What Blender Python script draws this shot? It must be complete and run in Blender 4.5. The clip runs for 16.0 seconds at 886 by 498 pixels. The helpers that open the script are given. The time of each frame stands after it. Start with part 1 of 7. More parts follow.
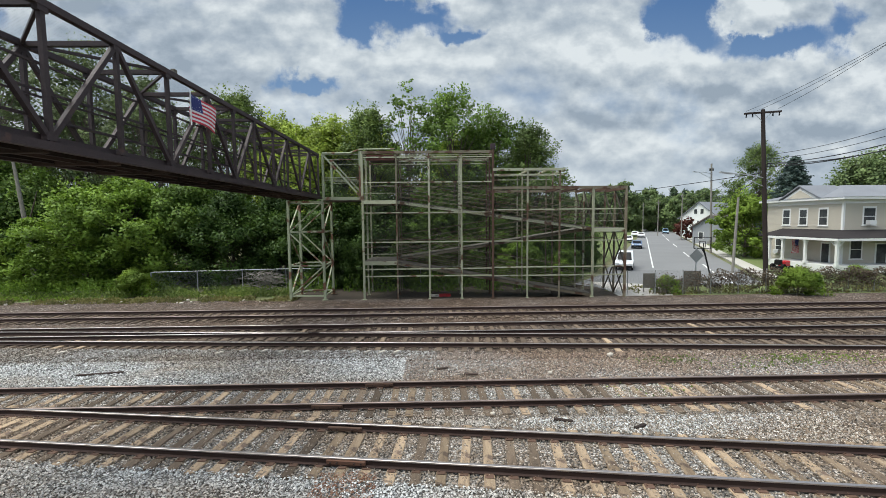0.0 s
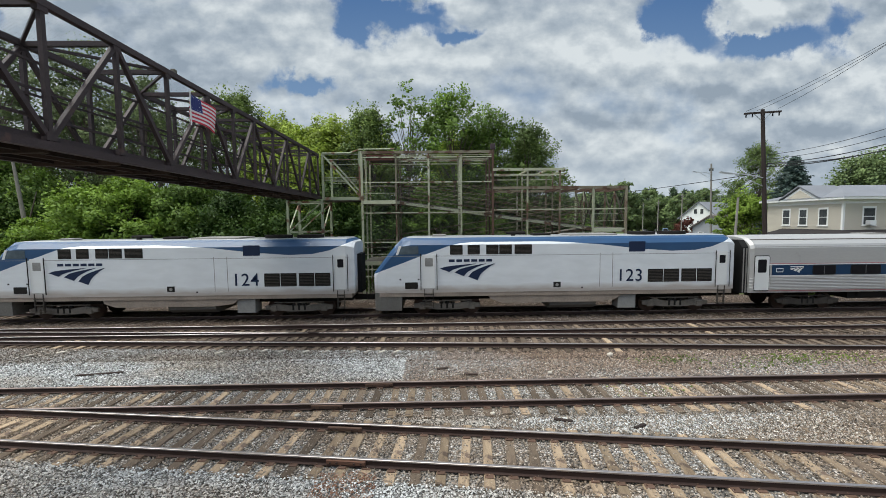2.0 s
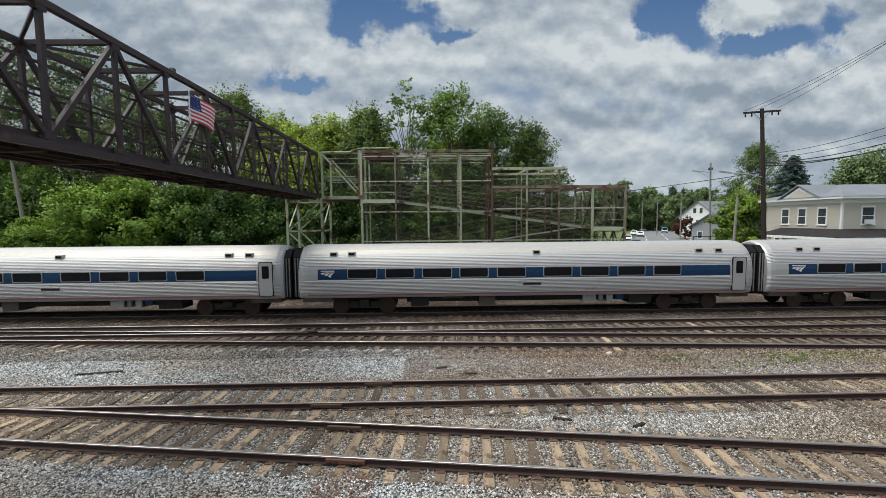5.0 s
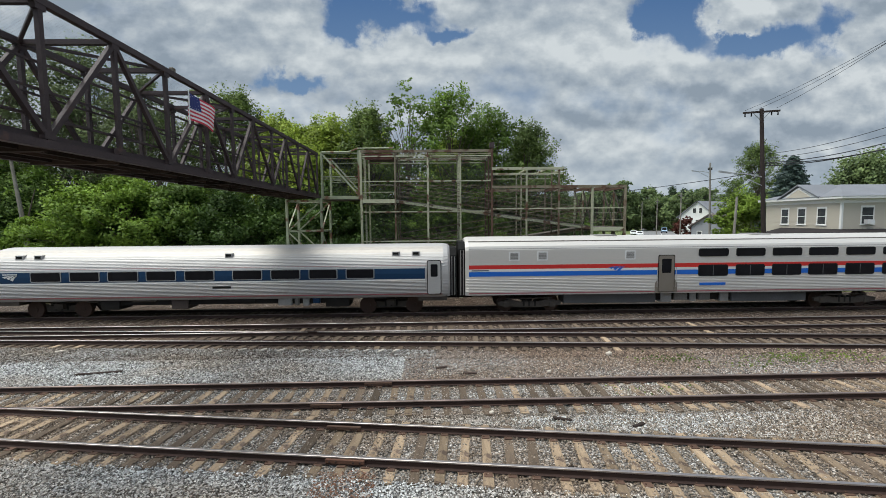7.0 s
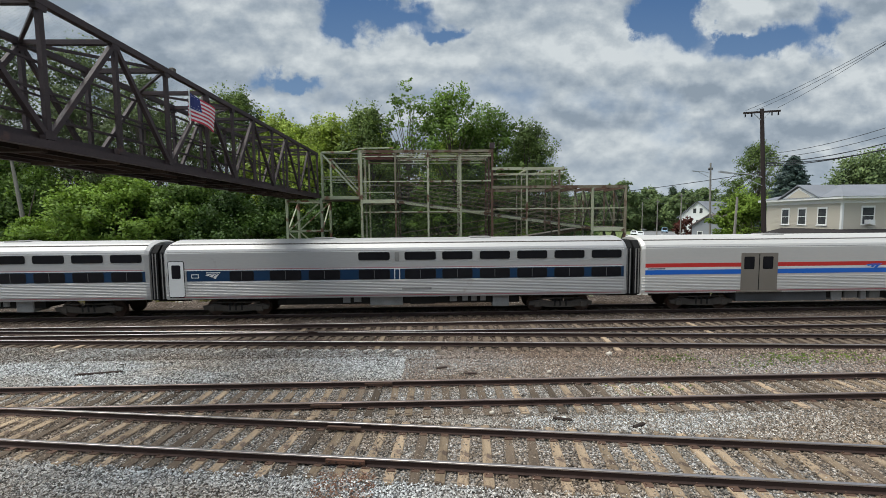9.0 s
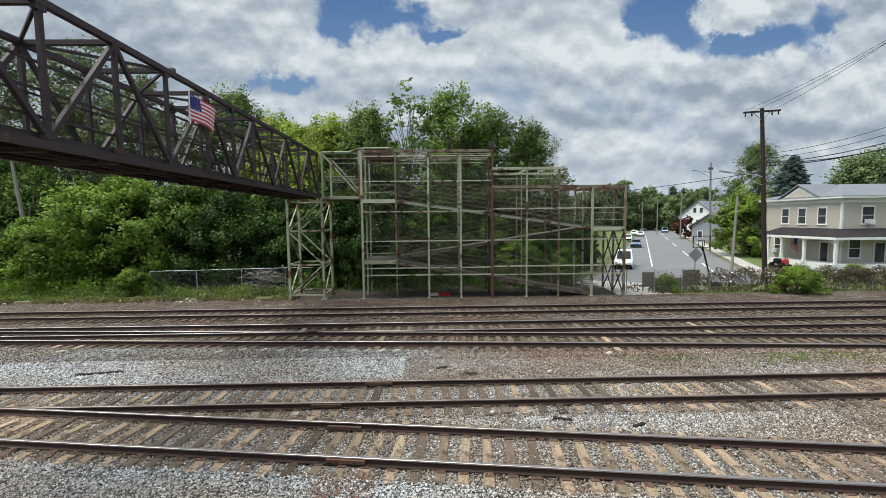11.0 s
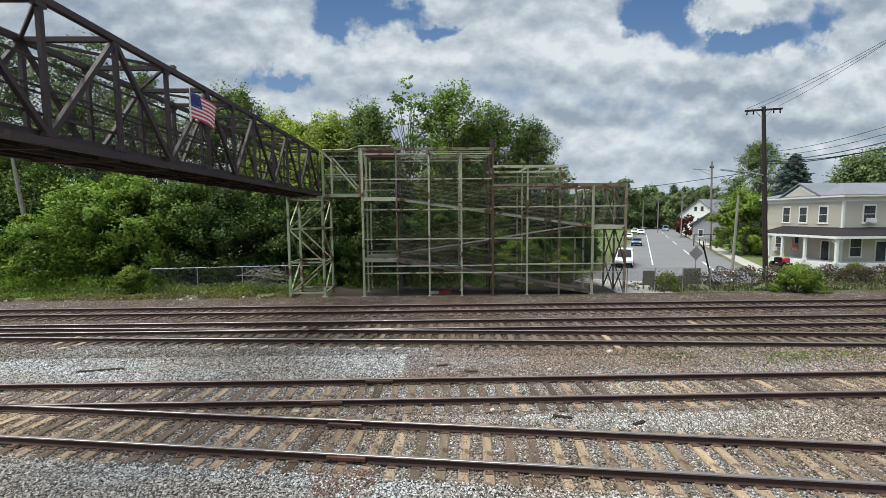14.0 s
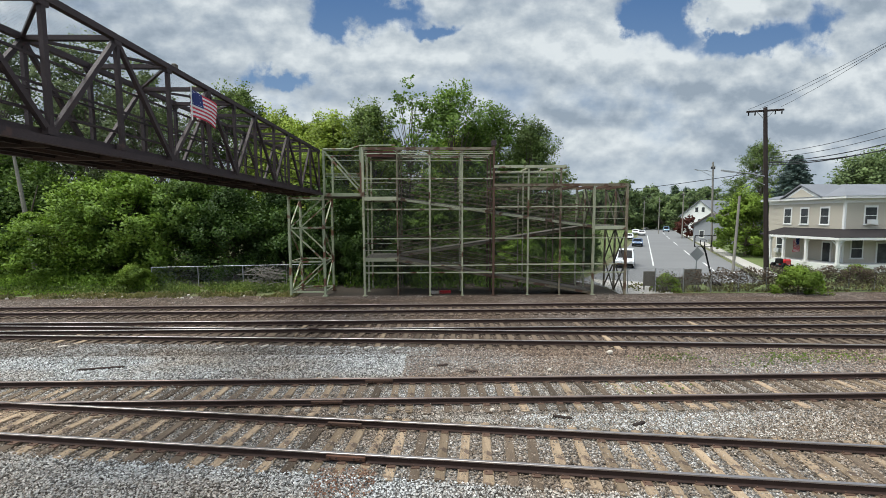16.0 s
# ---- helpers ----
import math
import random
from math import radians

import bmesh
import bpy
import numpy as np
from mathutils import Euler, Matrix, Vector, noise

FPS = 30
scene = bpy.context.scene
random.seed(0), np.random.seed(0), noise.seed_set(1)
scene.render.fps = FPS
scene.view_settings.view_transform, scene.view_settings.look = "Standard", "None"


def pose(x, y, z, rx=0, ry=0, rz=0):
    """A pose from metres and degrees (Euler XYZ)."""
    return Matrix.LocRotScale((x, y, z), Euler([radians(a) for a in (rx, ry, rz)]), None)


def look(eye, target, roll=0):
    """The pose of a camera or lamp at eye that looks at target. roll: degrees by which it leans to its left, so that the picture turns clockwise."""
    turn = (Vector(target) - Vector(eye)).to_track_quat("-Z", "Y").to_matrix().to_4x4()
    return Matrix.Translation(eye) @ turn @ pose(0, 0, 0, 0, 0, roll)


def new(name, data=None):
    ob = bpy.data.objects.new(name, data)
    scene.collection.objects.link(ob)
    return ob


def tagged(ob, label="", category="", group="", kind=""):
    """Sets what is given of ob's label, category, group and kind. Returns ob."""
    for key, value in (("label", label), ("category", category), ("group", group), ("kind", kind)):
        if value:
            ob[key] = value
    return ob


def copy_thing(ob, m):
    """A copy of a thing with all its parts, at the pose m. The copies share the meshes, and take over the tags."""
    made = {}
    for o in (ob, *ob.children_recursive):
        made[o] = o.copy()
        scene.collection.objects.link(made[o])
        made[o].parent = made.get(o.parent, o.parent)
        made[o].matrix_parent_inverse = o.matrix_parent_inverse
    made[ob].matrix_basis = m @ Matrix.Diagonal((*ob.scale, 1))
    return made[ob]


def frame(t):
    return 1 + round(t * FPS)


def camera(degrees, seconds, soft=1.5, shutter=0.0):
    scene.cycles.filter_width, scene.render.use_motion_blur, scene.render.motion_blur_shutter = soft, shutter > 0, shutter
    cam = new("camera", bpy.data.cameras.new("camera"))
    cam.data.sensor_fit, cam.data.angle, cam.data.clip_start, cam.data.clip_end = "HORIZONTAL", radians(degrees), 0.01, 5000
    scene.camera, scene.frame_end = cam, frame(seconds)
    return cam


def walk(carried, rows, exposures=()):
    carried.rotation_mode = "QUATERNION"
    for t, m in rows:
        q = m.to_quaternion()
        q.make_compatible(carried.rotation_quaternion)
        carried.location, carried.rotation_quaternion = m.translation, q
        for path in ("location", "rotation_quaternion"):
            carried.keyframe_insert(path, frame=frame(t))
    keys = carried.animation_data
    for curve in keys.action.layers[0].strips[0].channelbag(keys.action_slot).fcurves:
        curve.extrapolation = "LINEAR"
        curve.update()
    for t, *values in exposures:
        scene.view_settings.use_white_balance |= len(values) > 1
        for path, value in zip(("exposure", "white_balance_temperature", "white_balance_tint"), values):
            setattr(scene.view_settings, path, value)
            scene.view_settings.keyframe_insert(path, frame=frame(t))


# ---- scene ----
EYE = (0.0, 0.0, 5.27)


def view(yaw, pitch, roll):
    """Camera pose from degrees: yaw to the left, pitch up, lean to the left."""
    a, b = radians(yaw), radians(pitch)
    way = Vector((-math.sin(a) * math.cos(b), math.cos(a) * math.cos(b), math.sin(b)))
    return look(EYE, Vector(EYE) + 10 * way, roll)


cam = camera(94.87, 16.0, 0.6)
walk(cam, [(t, view(a, b, c)) for t, a, b, c in (
    (0, -1.009, -4.088, -0.556), (0.5, -1.011, -4.087, -0.555), (1, -1.018, -4.085, -0.555), (1.5, -1.026, -4.083, -0.556),
    (2, -1.027, -4.084, -0.558), (2.5, -1.025, -4.086, -0.563), (3, -1.031, -4.088, -0.570), (3.5, -1.051, -4.114, -0.571),
    (4, -1.073, -4.187, -0.559), (6.5, -1.142, -4.218, -0.532), (7, -1.146, -4.219, -0.536), (7.5, -1.146, -4.217, -0.539),
    (8, -1.140, -4.210, -0.542), (8.5, -1.129, -4.203, -0.540), (9, -1.111, -4.197, -0.534), (11.5, -1.109, -4.258, -0.595),
    (12, -1.133, -4.313, -0.632), (12.5, -1.133, -4.369, -0.668), (13, -1.106, -4.426, -0.665), (13.5, -1.067, -4.471, -0.588),
    (14, -1.025, -4.502, -0.466), (14.5, -0.988, -4.522, -0.355), (15, -0.962, -4.533, -0.280), (15.5, -0.946, -4.538, -0.241),
    (16, -0.939, -4.537, -0.223))], [(0, 0.94, 6200, 5.0), (1.2, 0.94, 6200, 5.0), (3.0, 0.71, 6200, 5.0), (9.2, 0.71, 6200, 5.0), (11.3, 0.93, 6200, 5.0), (16, 0.92, 6200, 5.0)])

# world: daylight with broken cloud, a hazy high sun to the left
SUN_EL, SUN_AZ = 66.0, 258.0   # azimuth clockwise from +y
world = bpy.data.worlds.new("daylight")
scene.world = world
world.use_nodes = True
wn, wl = world.node_tree.nodes, world.node_tree.links
sky = wn.new("ShaderNodeTexSky")
sky.sky_type, sky.sun_disc = "NISHITA", False
sky.sun_elevation, sky.sun_rotation = radians(SUN_EL), radians(SUN_AZ)
wco = wn.new("ShaderNodeTexCoord")
wno = wn.new("ShaderNodeTexNoise")
wno.inputs["Scale"].default_value, wno.inputs["Detail"].default_value = 3.2, 7
wra = wn.new("ShaderNodeValToRGB")
wra.color_ramp.elements[0].position, wra.color_ramp.elements[1].position = 0.42, 0.6
wmx = wn.new("ShaderNodeMixRGB")
wmx.inputs["Color2"].default_value = (7.2, 7.4, 7.7, 1)
wl.new(wco.outputs["Generated"], wno.inputs["Vector"])
wl.new(wno.outputs["Fac"], wra.inputs["Fac"])
wl.new(wra.outputs["Color"], wmx.inputs["Fac"])
wl.new(sky.outputs["Color"], wmx.inputs["Color1"])
wl.new(wmx.outputs["Color"], wn["Background"].inputs["Color"])
wn["Background"].inputs["Strength"].default_value = 0.088
sun_data = bpy.data.lights.new("sun", "SUN")
sun_data.energy, sun_data.angle, sun_data.color = 2.75, radians(52.0), (1.0, 0.95, 0.87)
sun = new("sun", sun_data)
a, e = radians(SUN_AZ), radians(SUN_EL)
sun.matrix_world = look((0, 0, 0), (-math.sin(a) * math.cos(e), -math.cos(a) * math.cos(e), -math.sin(e)))
sun.location = (-20, -40, 60)


# ---- materials ----
def nodes_of(name):
    m = bpy.data.materials.new(name)
    m.use_nodes = True
    return m, m.node_tree.nodes, m.node_tree.links


def noise_node(n, l, scale, detail=4, coord="Object", stretch=(1, 1, 1)):
    co = n.new("ShaderNodeTexCoord")
    mp = n.new("ShaderNodeMapping")
    mp.inputs["Scale"].default_value = stretch
    no = n.new("ShaderNodeTexNoise")
    no.inputs["Scale"].default_value, no.inputs["Detail"].default_value = scale, detail
    l.new(co.outputs[coord], mp.inputs["Vector"])
    l.new(mp.outputs["Vector"], no.inputs["Vector"])
    return no


def ramp(n, l, src, stops):
    r = n.new("ShaderNodeValToRGB")
    el = r.color_ramp.elements
    while len(el) < len(stops):
        el.new(0.5)
    for s, (p, c) in zip(el, stops):
        s.position, s.color = p, (*c, 1) if len(c) == 3 else c
    l.new(src, r.inputs["Fac"])
    return r


def mixed(n, l, kind, fac, c1, c2):
    m = n.new("ShaderNodeMixRGB")
    m.blend_type = kind
    for sock, v in (("Fac", fac), ("Color1", c1), ("Color2", c2)):
        if isinstance(v, (int, float)):
            m.inputs[sock].default_value = v if sock == "Fac" else (v, v, v, 1)
        elif isinstance(v, tuple):
            m.inputs[sock].default_value = (*v[:3], 1)
        else:
            l.new(v, m.inputs[sock])
    return m.outputs["Color"]


def mat(name, colour, second=None, rough=0.6, metal=0.0, big=0.8, fine=25, amount=0.5, bump=0.1, vary=0.0,
        stretch=(1, 1, 1), wear=None, wear_at=0.62, spec=0.25):
    """A painted, wooden or metal surface: two colours blotched at a large and a fine scale, wear patches, relief."""
    m, n, l = nodes_of(name)
    b = n["Principled BSDF"]
    second = second or tuple(c * 0.65 for c in colour)
    n1, n2 = noise_node(n, l, big, 5, "Object", stretch), noise_node(n, l, fine, 6, "Object", stretch)
    f1 = ramp(n, l, n1.outputs["Fac"], [(0.35, (0, 0, 0)), (0.68, (1, 1, 1))])
    f2 = ramp(n, l, n2.outputs["Fac"], [(0.3, (0, 0, 0)), (0.72, (1, 1, 1))])
    both = mixed(n, l, "MIX", 0.5, f1.outputs["Color"], f2.outputs["Color"])
    amt = n.new("ShaderNodeMath")
    amt.operation = "MULTIPLY"
    amt.inputs[1].default_value = amount
    l.new(both, amt.inputs[0])
    col = mixed(n, l, "MIX", amt.outputs[0], colour, second)
    if wear:
        n3 = noise_node(n, l, big * 2.3, 8, "Object")
        f3 = ramp(n, l, n3.outputs["Fac"], [(wear_at, (0, 0, 0)), (wear_at + 0.06, (1, 1, 1))])
        col = mixed(n, l, "MIX", f3.outputs["Color"], col, wear)
    if vary:
        oi = n.new("ShaderNodeObjectInfo")
        r = ramp(n, l, oi.outputs["Random"], [(0, (1 - vary,) * 3), (1, (1 + vary,) * 3)])
        col = mixed(n, l, "MULTIPLY", 1.0, col, r.outputs["Color"])
    l.new(col, b.inputs["Base Color"])
    b.inputs["Roughness"].default_value, b.inputs["Metallic"].default_value = rough, metal
    b.inputs["Specular IOR Level"].default_value = spec
    if bump:
        bu = n.new("ShaderNodeBump")
        bu.inputs["Strength"].default_value, bu.inputs["Distance"].default_value = bump, 0.02
        l.new(n2.outputs["Fac"], bu.inputs["Height"])
        l.new(bu.outputs["Normal"], b.inputs["Normal"])
    return m


def leaf_mat(name, dark, light, rough=0.55):
    """Leaves: each island its own green, with a little light let through."""
    m, n, l = nodes_of(name)
    b = n["Principled BSDF"]
    g = n.new("ShaderNodeNewGeometry")
    r = ramp(n, l, g.outputs["Random Per Island"], [(0, dark), (1, light)])
    no = noise_node(n, l, 0.35, 3)
    f = ramp(n, l, no.outputs["Fac"], [(0.35, (0.62, 0.62, 0.62)), (0.65, (1.25, 1.2, 1.05))])
    col = mixed(n, l, "MULTIPLY", 1.0, r.outputs["Color"], f.outputs["Color"])
    l.new(col, b.inputs["Base Color"])
    b.inputs["Roughness"].default_value = rough
    b.inputs["Specular IOR Level"].default_value = 0.25
    t = n.new("ShaderNodeBsdfTranslucent")
    l.new(col, t.inputs["Color"])
    mx = n.new("ShaderNodeMixShader")
    mx.inputs["Fac"].default_value = 0.38
    l.new(b.outputs["BSDF"], mx.inputs[1])
    l.new(t.outputs["BSDF"], mx.inputs[2])
    l.new(mx.outputs["Shader"], n["Material Output"].inputs["Surface"])
    return m


def mesh_mat(name, colour, cover):
    """Woven wire seen from afar: a thin grey veil with fine diagonal wires."""
    m, n, l = nodes_of(name)
    b = n["Principled BSDF"]
    b.inputs["Base Color"].default_value = (*colour, 1)
    b.inputs["Roughness"].default_value, b.inputs["Metallic"].default_value = 0.6, 0.4
    co = n.new("ShaderNodeTexCoord")
    wires = []
    for sign in (1, -1):
        dot = n.new("ShaderNodeVectorMath")
        dot.operation = "DOT_PRODUCT"
        dot.inputs[1].default_value = (1, 1, sign)
        l.new(co.outputs["Object"], dot.inputs[0])
        w = n.new("ShaderNodeMath")
        w.operation = "PINGPONG"
        w.inputs[1].default_value = 0.03
        l.new(dot.outputs["Value"], w.inputs[0])
        c = n.new("ShaderNodeMath")
        c.operation = "LESS_THAN"
        c.inputs[1].default_value = 0.03 * cover
        l.new(w.outputs[0], c.inputs[0])
        wires.append(c)
    mx = n.new("ShaderNodeMath")
    mx.operation = "MAXIMUM"
    l.new(wires[0].outputs[0], mx.inputs[0])
    l.new(wires[1].outputs[0], mx.inputs[1])
    l.new(mx.outputs[0], b.inputs["Alpha"])
    return m


GREEN = mat("pale_green_paint", (0.33, 0.36, 0.24), (0.19, 0.20, 0.13), 0.65, 0, 0.6, 18, 0.6, 0.1, 0.12, wear=(0.15, 0.08, 0.05), wear_at=0.53)
RUSTY = mat("rusted_paint", (0.25, 0.235, 0.165), (0.13, 0.085, 0.055), 0.8, 0, 0.5, 14, 0.9, 0.2, 0.15, wear=(0.105, 0.06, 0.04), wear_at=0.52)
OLIVE = mat("weathered_olive_paint", (0.40, 0.415, 0.285), (0.22, 0.20, 0.135), 0.75, 0, 0.6, 16, 0.7, 0.15, 0.2, wear=(0.12, 0.07, 0.045), wear_at=0.57)
DARKFRAME = mat("dark_grimy_frame_steel", (0.085, 0.075, 0.055), (0.045, 0.036, 0.028), 0.8, 0, 0.8, 18, 0.8, 0.15, 0.2)
RUST = mat("rust_steel", (0.10, 0.06, 0.042), (0.065, 0.036, 0.026), 0.85, 0, 0.7, 20, 0.8, 0.2, 0.15)
BRIDGE = mat("weathered_steel", (0.062, 0.045, 0.045), (0.028, 0.02, 0.02), 0.6, 0.1, 0.7, 22, 0.7, 0.15, 0.1, wear=(0.085, 0.05, 0.042), wear_at=0.64)
DECK = mat("old_deck_timber", (0.05, 0.034, 0.027), (0.018, 0.014, 0.012), 0.85, 0, 0.9, 20, 0.8, 0.3, 0.6)
GREYDECK = mat("grey_ramp_boards", (0.15, 0.135, 0.11), (0.085, 0.072, 0.058), 0.85, 0, 0.7, 20, 0.7, 0.2, 0.12)
WIRE = mesh_mat("woven_wire", (0.04, 0.04, 0.035), 0.075)
WIRE_DARK = mesh_mat("dark_woven_wire", (0.03, 0.026, 0.026), 0.035)
WIRE_LIGHT = mesh_mat("fence_wire", (0.20, 0.21, 0.20), 0.06)
TIE = mat("old_tie_wood", (0.39, 0.295, 0.195), (0.14, 0.098, 0.066), 0.9, 0, 1.2, 30, 1.0, 0.8, 0.4, (6, 0.7, 6), wear=(0.12, 0.085, 0.065), wear_at=0.57)
TIE_DARK = mat("creosoted_tie_wood", (0.155, 0.115, 0.08), (0.055, 0.042, 0.033), 0.9, 0, 1.2, 30, 0.9, 0.8, 0.4, (6, 0.7, 6))
RAIL = mat("rusted_rail_side", (0.055, 0.033, 0.027), (0.033, 0.022, 0.019), 0.7, 0.2, 0.6, 30, 0.8, 0.15)
RAILTOP = mat("worn_rail_head", (0.46, 0.42, 0.405), (0.25, 0.21, 0.195), 0.36, 0.85, 0.3, 25, 0.6, 0.03)
RAILDULL = mat("dull_rail_head", (0.32, 0.26, 0.24), (0.15, 0.11, 0.095), 0.42, 0.7, 0.3, 25, 0.7, 0.05)
PLATE = mat("rusty_tie_plate", (0.12, 0.07, 0.048), (0.07, 0.045, 0.035), 0.8, 0.1, 2, 30, 0.6, 0.2, 0.2)


class Shape:
    """Gathers corners and faces of one mesh."""

    def __init__(self):
        self.v, self.f = [], []

    def add(self, verts, faces):
        k = len(self.v)
        self.v += [tuple(p) for p in verts]
        self.f += [tuple(i + k for i in f) for f in faces]
        return self

    def box(self, x0, x1, y0, y1, z0, z1, cut=0.0):
        if not cut:
            v = [(x, y, z) for z in (z0, z1) for x, y in ((x0, y0), (x1, y0), (x1, y1), (x0, y1))]
            return self.add(v, [(3, 2, 1, 0), (4, 5, 6, 7), (0, 1, 5, 4), (1, 2, 6, 5), (2, 3, 7, 6), (3, 0, 4, 7)])
        c = cut
        v = []
        for z, k in ((z0, 0), (z1 - c, 0), (z1, c)):
            v += [(x0 + c, y0 + k, z), (x1 - c, y0 + k, z), (x1 - k, y0 + c, z), (x1 - k, y1 - c, z), (x1 - c, y1 - k, z), (x0 + c, y1 - k, z), (x0 + k, y1 - c, z), (x0 + k, y0 + c, z)]
        f = [tuple(range(7, -1, -1)), tuple(range(16, 24))]
        for r in (0, 8):
            f += [(r + i, r + (i + 1) % 8, r + 8 + (i + 1) % 8, r + 8 + i) for i in range(8)]
        return self.add(v, f)

    def beam(self, p, q, w, h=None, up=(0, 0, 1)):
        """A bar of width w and height h from p to q."""
        h = h or w
        p, q = Vector(p), Vector(q)
        d = (q - p).normalized()
        s = d.cross(Vector(up))
        s = s.normalized() if s.length > 1e-4 else Vector((1, 0, 0))
        u = s.cross(d)
        v = [a + s * (i * w / 2) + u * (j * h / 2) for a in (p, q) for i, j in ((-1, -1), (1, -1), (1, 1), (-1, 1))]
        return self.add(v, [(0, 1, 2, 3), (7, 6, 5, 4), (0, 4, 5, 1), (1, 5, 6, 2), (2, 6, 7, 3), (3, 7, 4, 0)])

    def tube(self, p, q, r0, r1=None, n=8, caps=True):
        r1 = r0 if r1 is None else r1
        p, q = Vector(p), Vector(q)
        d = (q - p).normalized()
        s = d.cross(Vector((0.3, 0.1, 1))).normalized()
        u = s.cross(d)
        v = [a + (s * math.cos(6.28319 * i / n) + u * math.sin(6.28319 * i / n)) * r for a, r in ((p, r0), (q, r1)) for i in range(n)]
        f = [(i, (i + 1) % n, n + (i + 1) % n, n + i) for i in range(n)]
        if caps:
            f += [tuple(range(n - 1, -1, -1)), tuple(range(n, 2 * n))]
        return self.add(v, f)

    def loft(self, rings, closed=True, caps=True):
        n = len(rings[0])
        v = [p for r in rings for p in r]
        m = n if closed else n - 1
        f = [(k * n + i, k * n + (i + 1) % n, (k + 1) * n + (i + 1) % n, (k + 1) * n + i) for k in range(len(rings) - 1) for i in range(m)]
        if caps and closed:
            f += [tuple(range(n - 1, -1, -1)), tuple((len(rings) - 1) * n + i for i in range(n))]
        return self.add(v, f)

    def slab(self, outline, axis, a, b):
        """A flat outline (2D points) pushed from a to b along an axis."""
        put = {"x": lambda u, w, d: (d, u, w), "y": lambda u, w, d: (u, d, w), "z": lambda u, w, d: (u, w, d)}[axis]
        return self.loft([[put(u, w, d) for u, w in outline] for d in (a, b)])

    def mesh(self, name):
        me = bpy.data.meshes.new(name)
        me.from_pydata(self.v, [], self.f)
        me.validate()
        bm = bmesh.new()
        bm.from_mesh(me)
        bmesh.ops.recalc_face_normals(bm, faces=bm.faces)
        bm.to_mesh(me)
        bm.free()
        return me


def part(name, shape, material, parent=None, label="", smooth=False):
    me = shape if isinstance(shape, bpy.types.Mesh) else shape.mesh(name)
    if not me.materials:
        me.materials.append(material)
    if smooth:
        me.polygons.foreach_set("use_smooth", [True] * len(me.polygons))
    ob = new(name, me)
    ob.parent = parent
    return tagged(ob, label)


def thing(name, label, category, group="", kind="", at=None):
    ob = new(name)
    ob.empty_display_size = 0.3
    if at is not None:
        ob.matrix_basis = at
    return tagged(ob, label, category, group, kind)
# ---- ground, ballast, tracks ----
def stone_mat(name, stops, scale, patch=None):
    m, n, l = nodes_of(name)
    b = n["Principled BSDF"]
    co = n.new("ShaderNodeTexCoord")
    vo = n.new("ShaderNodeTexVoronoi")
    vo.inputs["Scale"].default_value = scale
    l.new(co.outputs["Object"], vo.inputs["Vector"])
    hue = n.new("ShaderNodeSeparateColor")
    l.new(vo.outputs["Color"], hue.inputs["Color"])
    r = ramp(n, l, hue.outputs[0], stops)
    col = r.outputs["Color"]
    # painted shade between stones: colour darkens away from each cell's centre
    gap_shade = ramp(n, l, vo.outputs["Distance"], [(0.3, (1, 1, 1)), (0.72, (0.16, 0.15, 0.14))])
    col = mixed(n, l, "MULTIPLY", 0.85, col, gap_shade.outputs["Color"])
    big = noise_node(n, l, 0.22, 6, "Object", (0.6, 1.6, 1))
    f = ramp(n, l, big.outputs["Fac"], [(0.42, (0, 0, 0)), (0.58, (1, 1, 1))])
    if patch:
        col = mixed(n, l, "MULTIPLY", f.outputs["Color"], col, patch)
    mid = noise_node(n, l, 1.6, 5)
    fm = ramp(n, l, mid.outputs["Fac"], [(0.35, (0.72, 0.7, 0.68)), (0.65, (1.12, 1.12, 1.12))])
    col = mixed(n, l, "MULTIPLY", 1.0, col, fm.outputs["Color"])
    l.new(col, b.inputs["Base Color"])
    b.inputs["Roughness"].default_value = 0.9
    b.inputs["Specular IOR Level"].default_value = 0.2
    bu = n.new("ShaderNodeBump")
    bu.inputs["Strength"].default_value, bu.inputs["Distance"].default_value = 0.9, 0.04
    bu.invert = True
    l.new(vo.outputs["Distance"], bu.inputs["Height"])
    l.new(bu.outputs["Normal"], b.inputs["Normal"])
    return m


GRAVEL = stone_mat("grey_ballast", [(0, (0.09, 0.085, 0.08)), (0.4, (0.30, 0.29, 0.275)), (0.75, (0.52, 0.51, 0.49)), (1, (0.8, 0.79, 0.77))], 21, (0.84, 0.72, 0.62))
BROWNSTONE = stone_mat("brown_ballast", [(0, (0.06, 0.048, 0.04)), (0.5, (0.145, 0.108, 0.086)), (0.85, (0.255, 0.203, 0.17)), (1, (0.52, 0.48, 0.44))], 19, (0.8, 0.72, 0.64))
GRASS_GROUND = mat("rough_grass_ground", (0.10, 0.12, 0.045), (0.15, 0.125, 0.075), 0.95, 0, 0.35, 12, 0.9, 0.6)


def sheet(x0, x1, y0, y1, nx, ny, z, rough, seed):
    s = Shape()
    for j in range(ny + 1):
        for i in range(nx + 1):
            x, y = x0 + (x1 - x0) * i / nx, y0 + (y1 - y0) * j / ny
            s.v.append((x, y, z + rough * noise.fractal((x * 0.7, y * 0.7, seed), 1.0, 2.0, 4)))
    w = nx + 1
    s.f = [(j * w + i, j * w + i + 1, (j + 1) * w + i + 1, (j + 1) * w + i) for j in range(ny) for i in range(nx)]
    return s


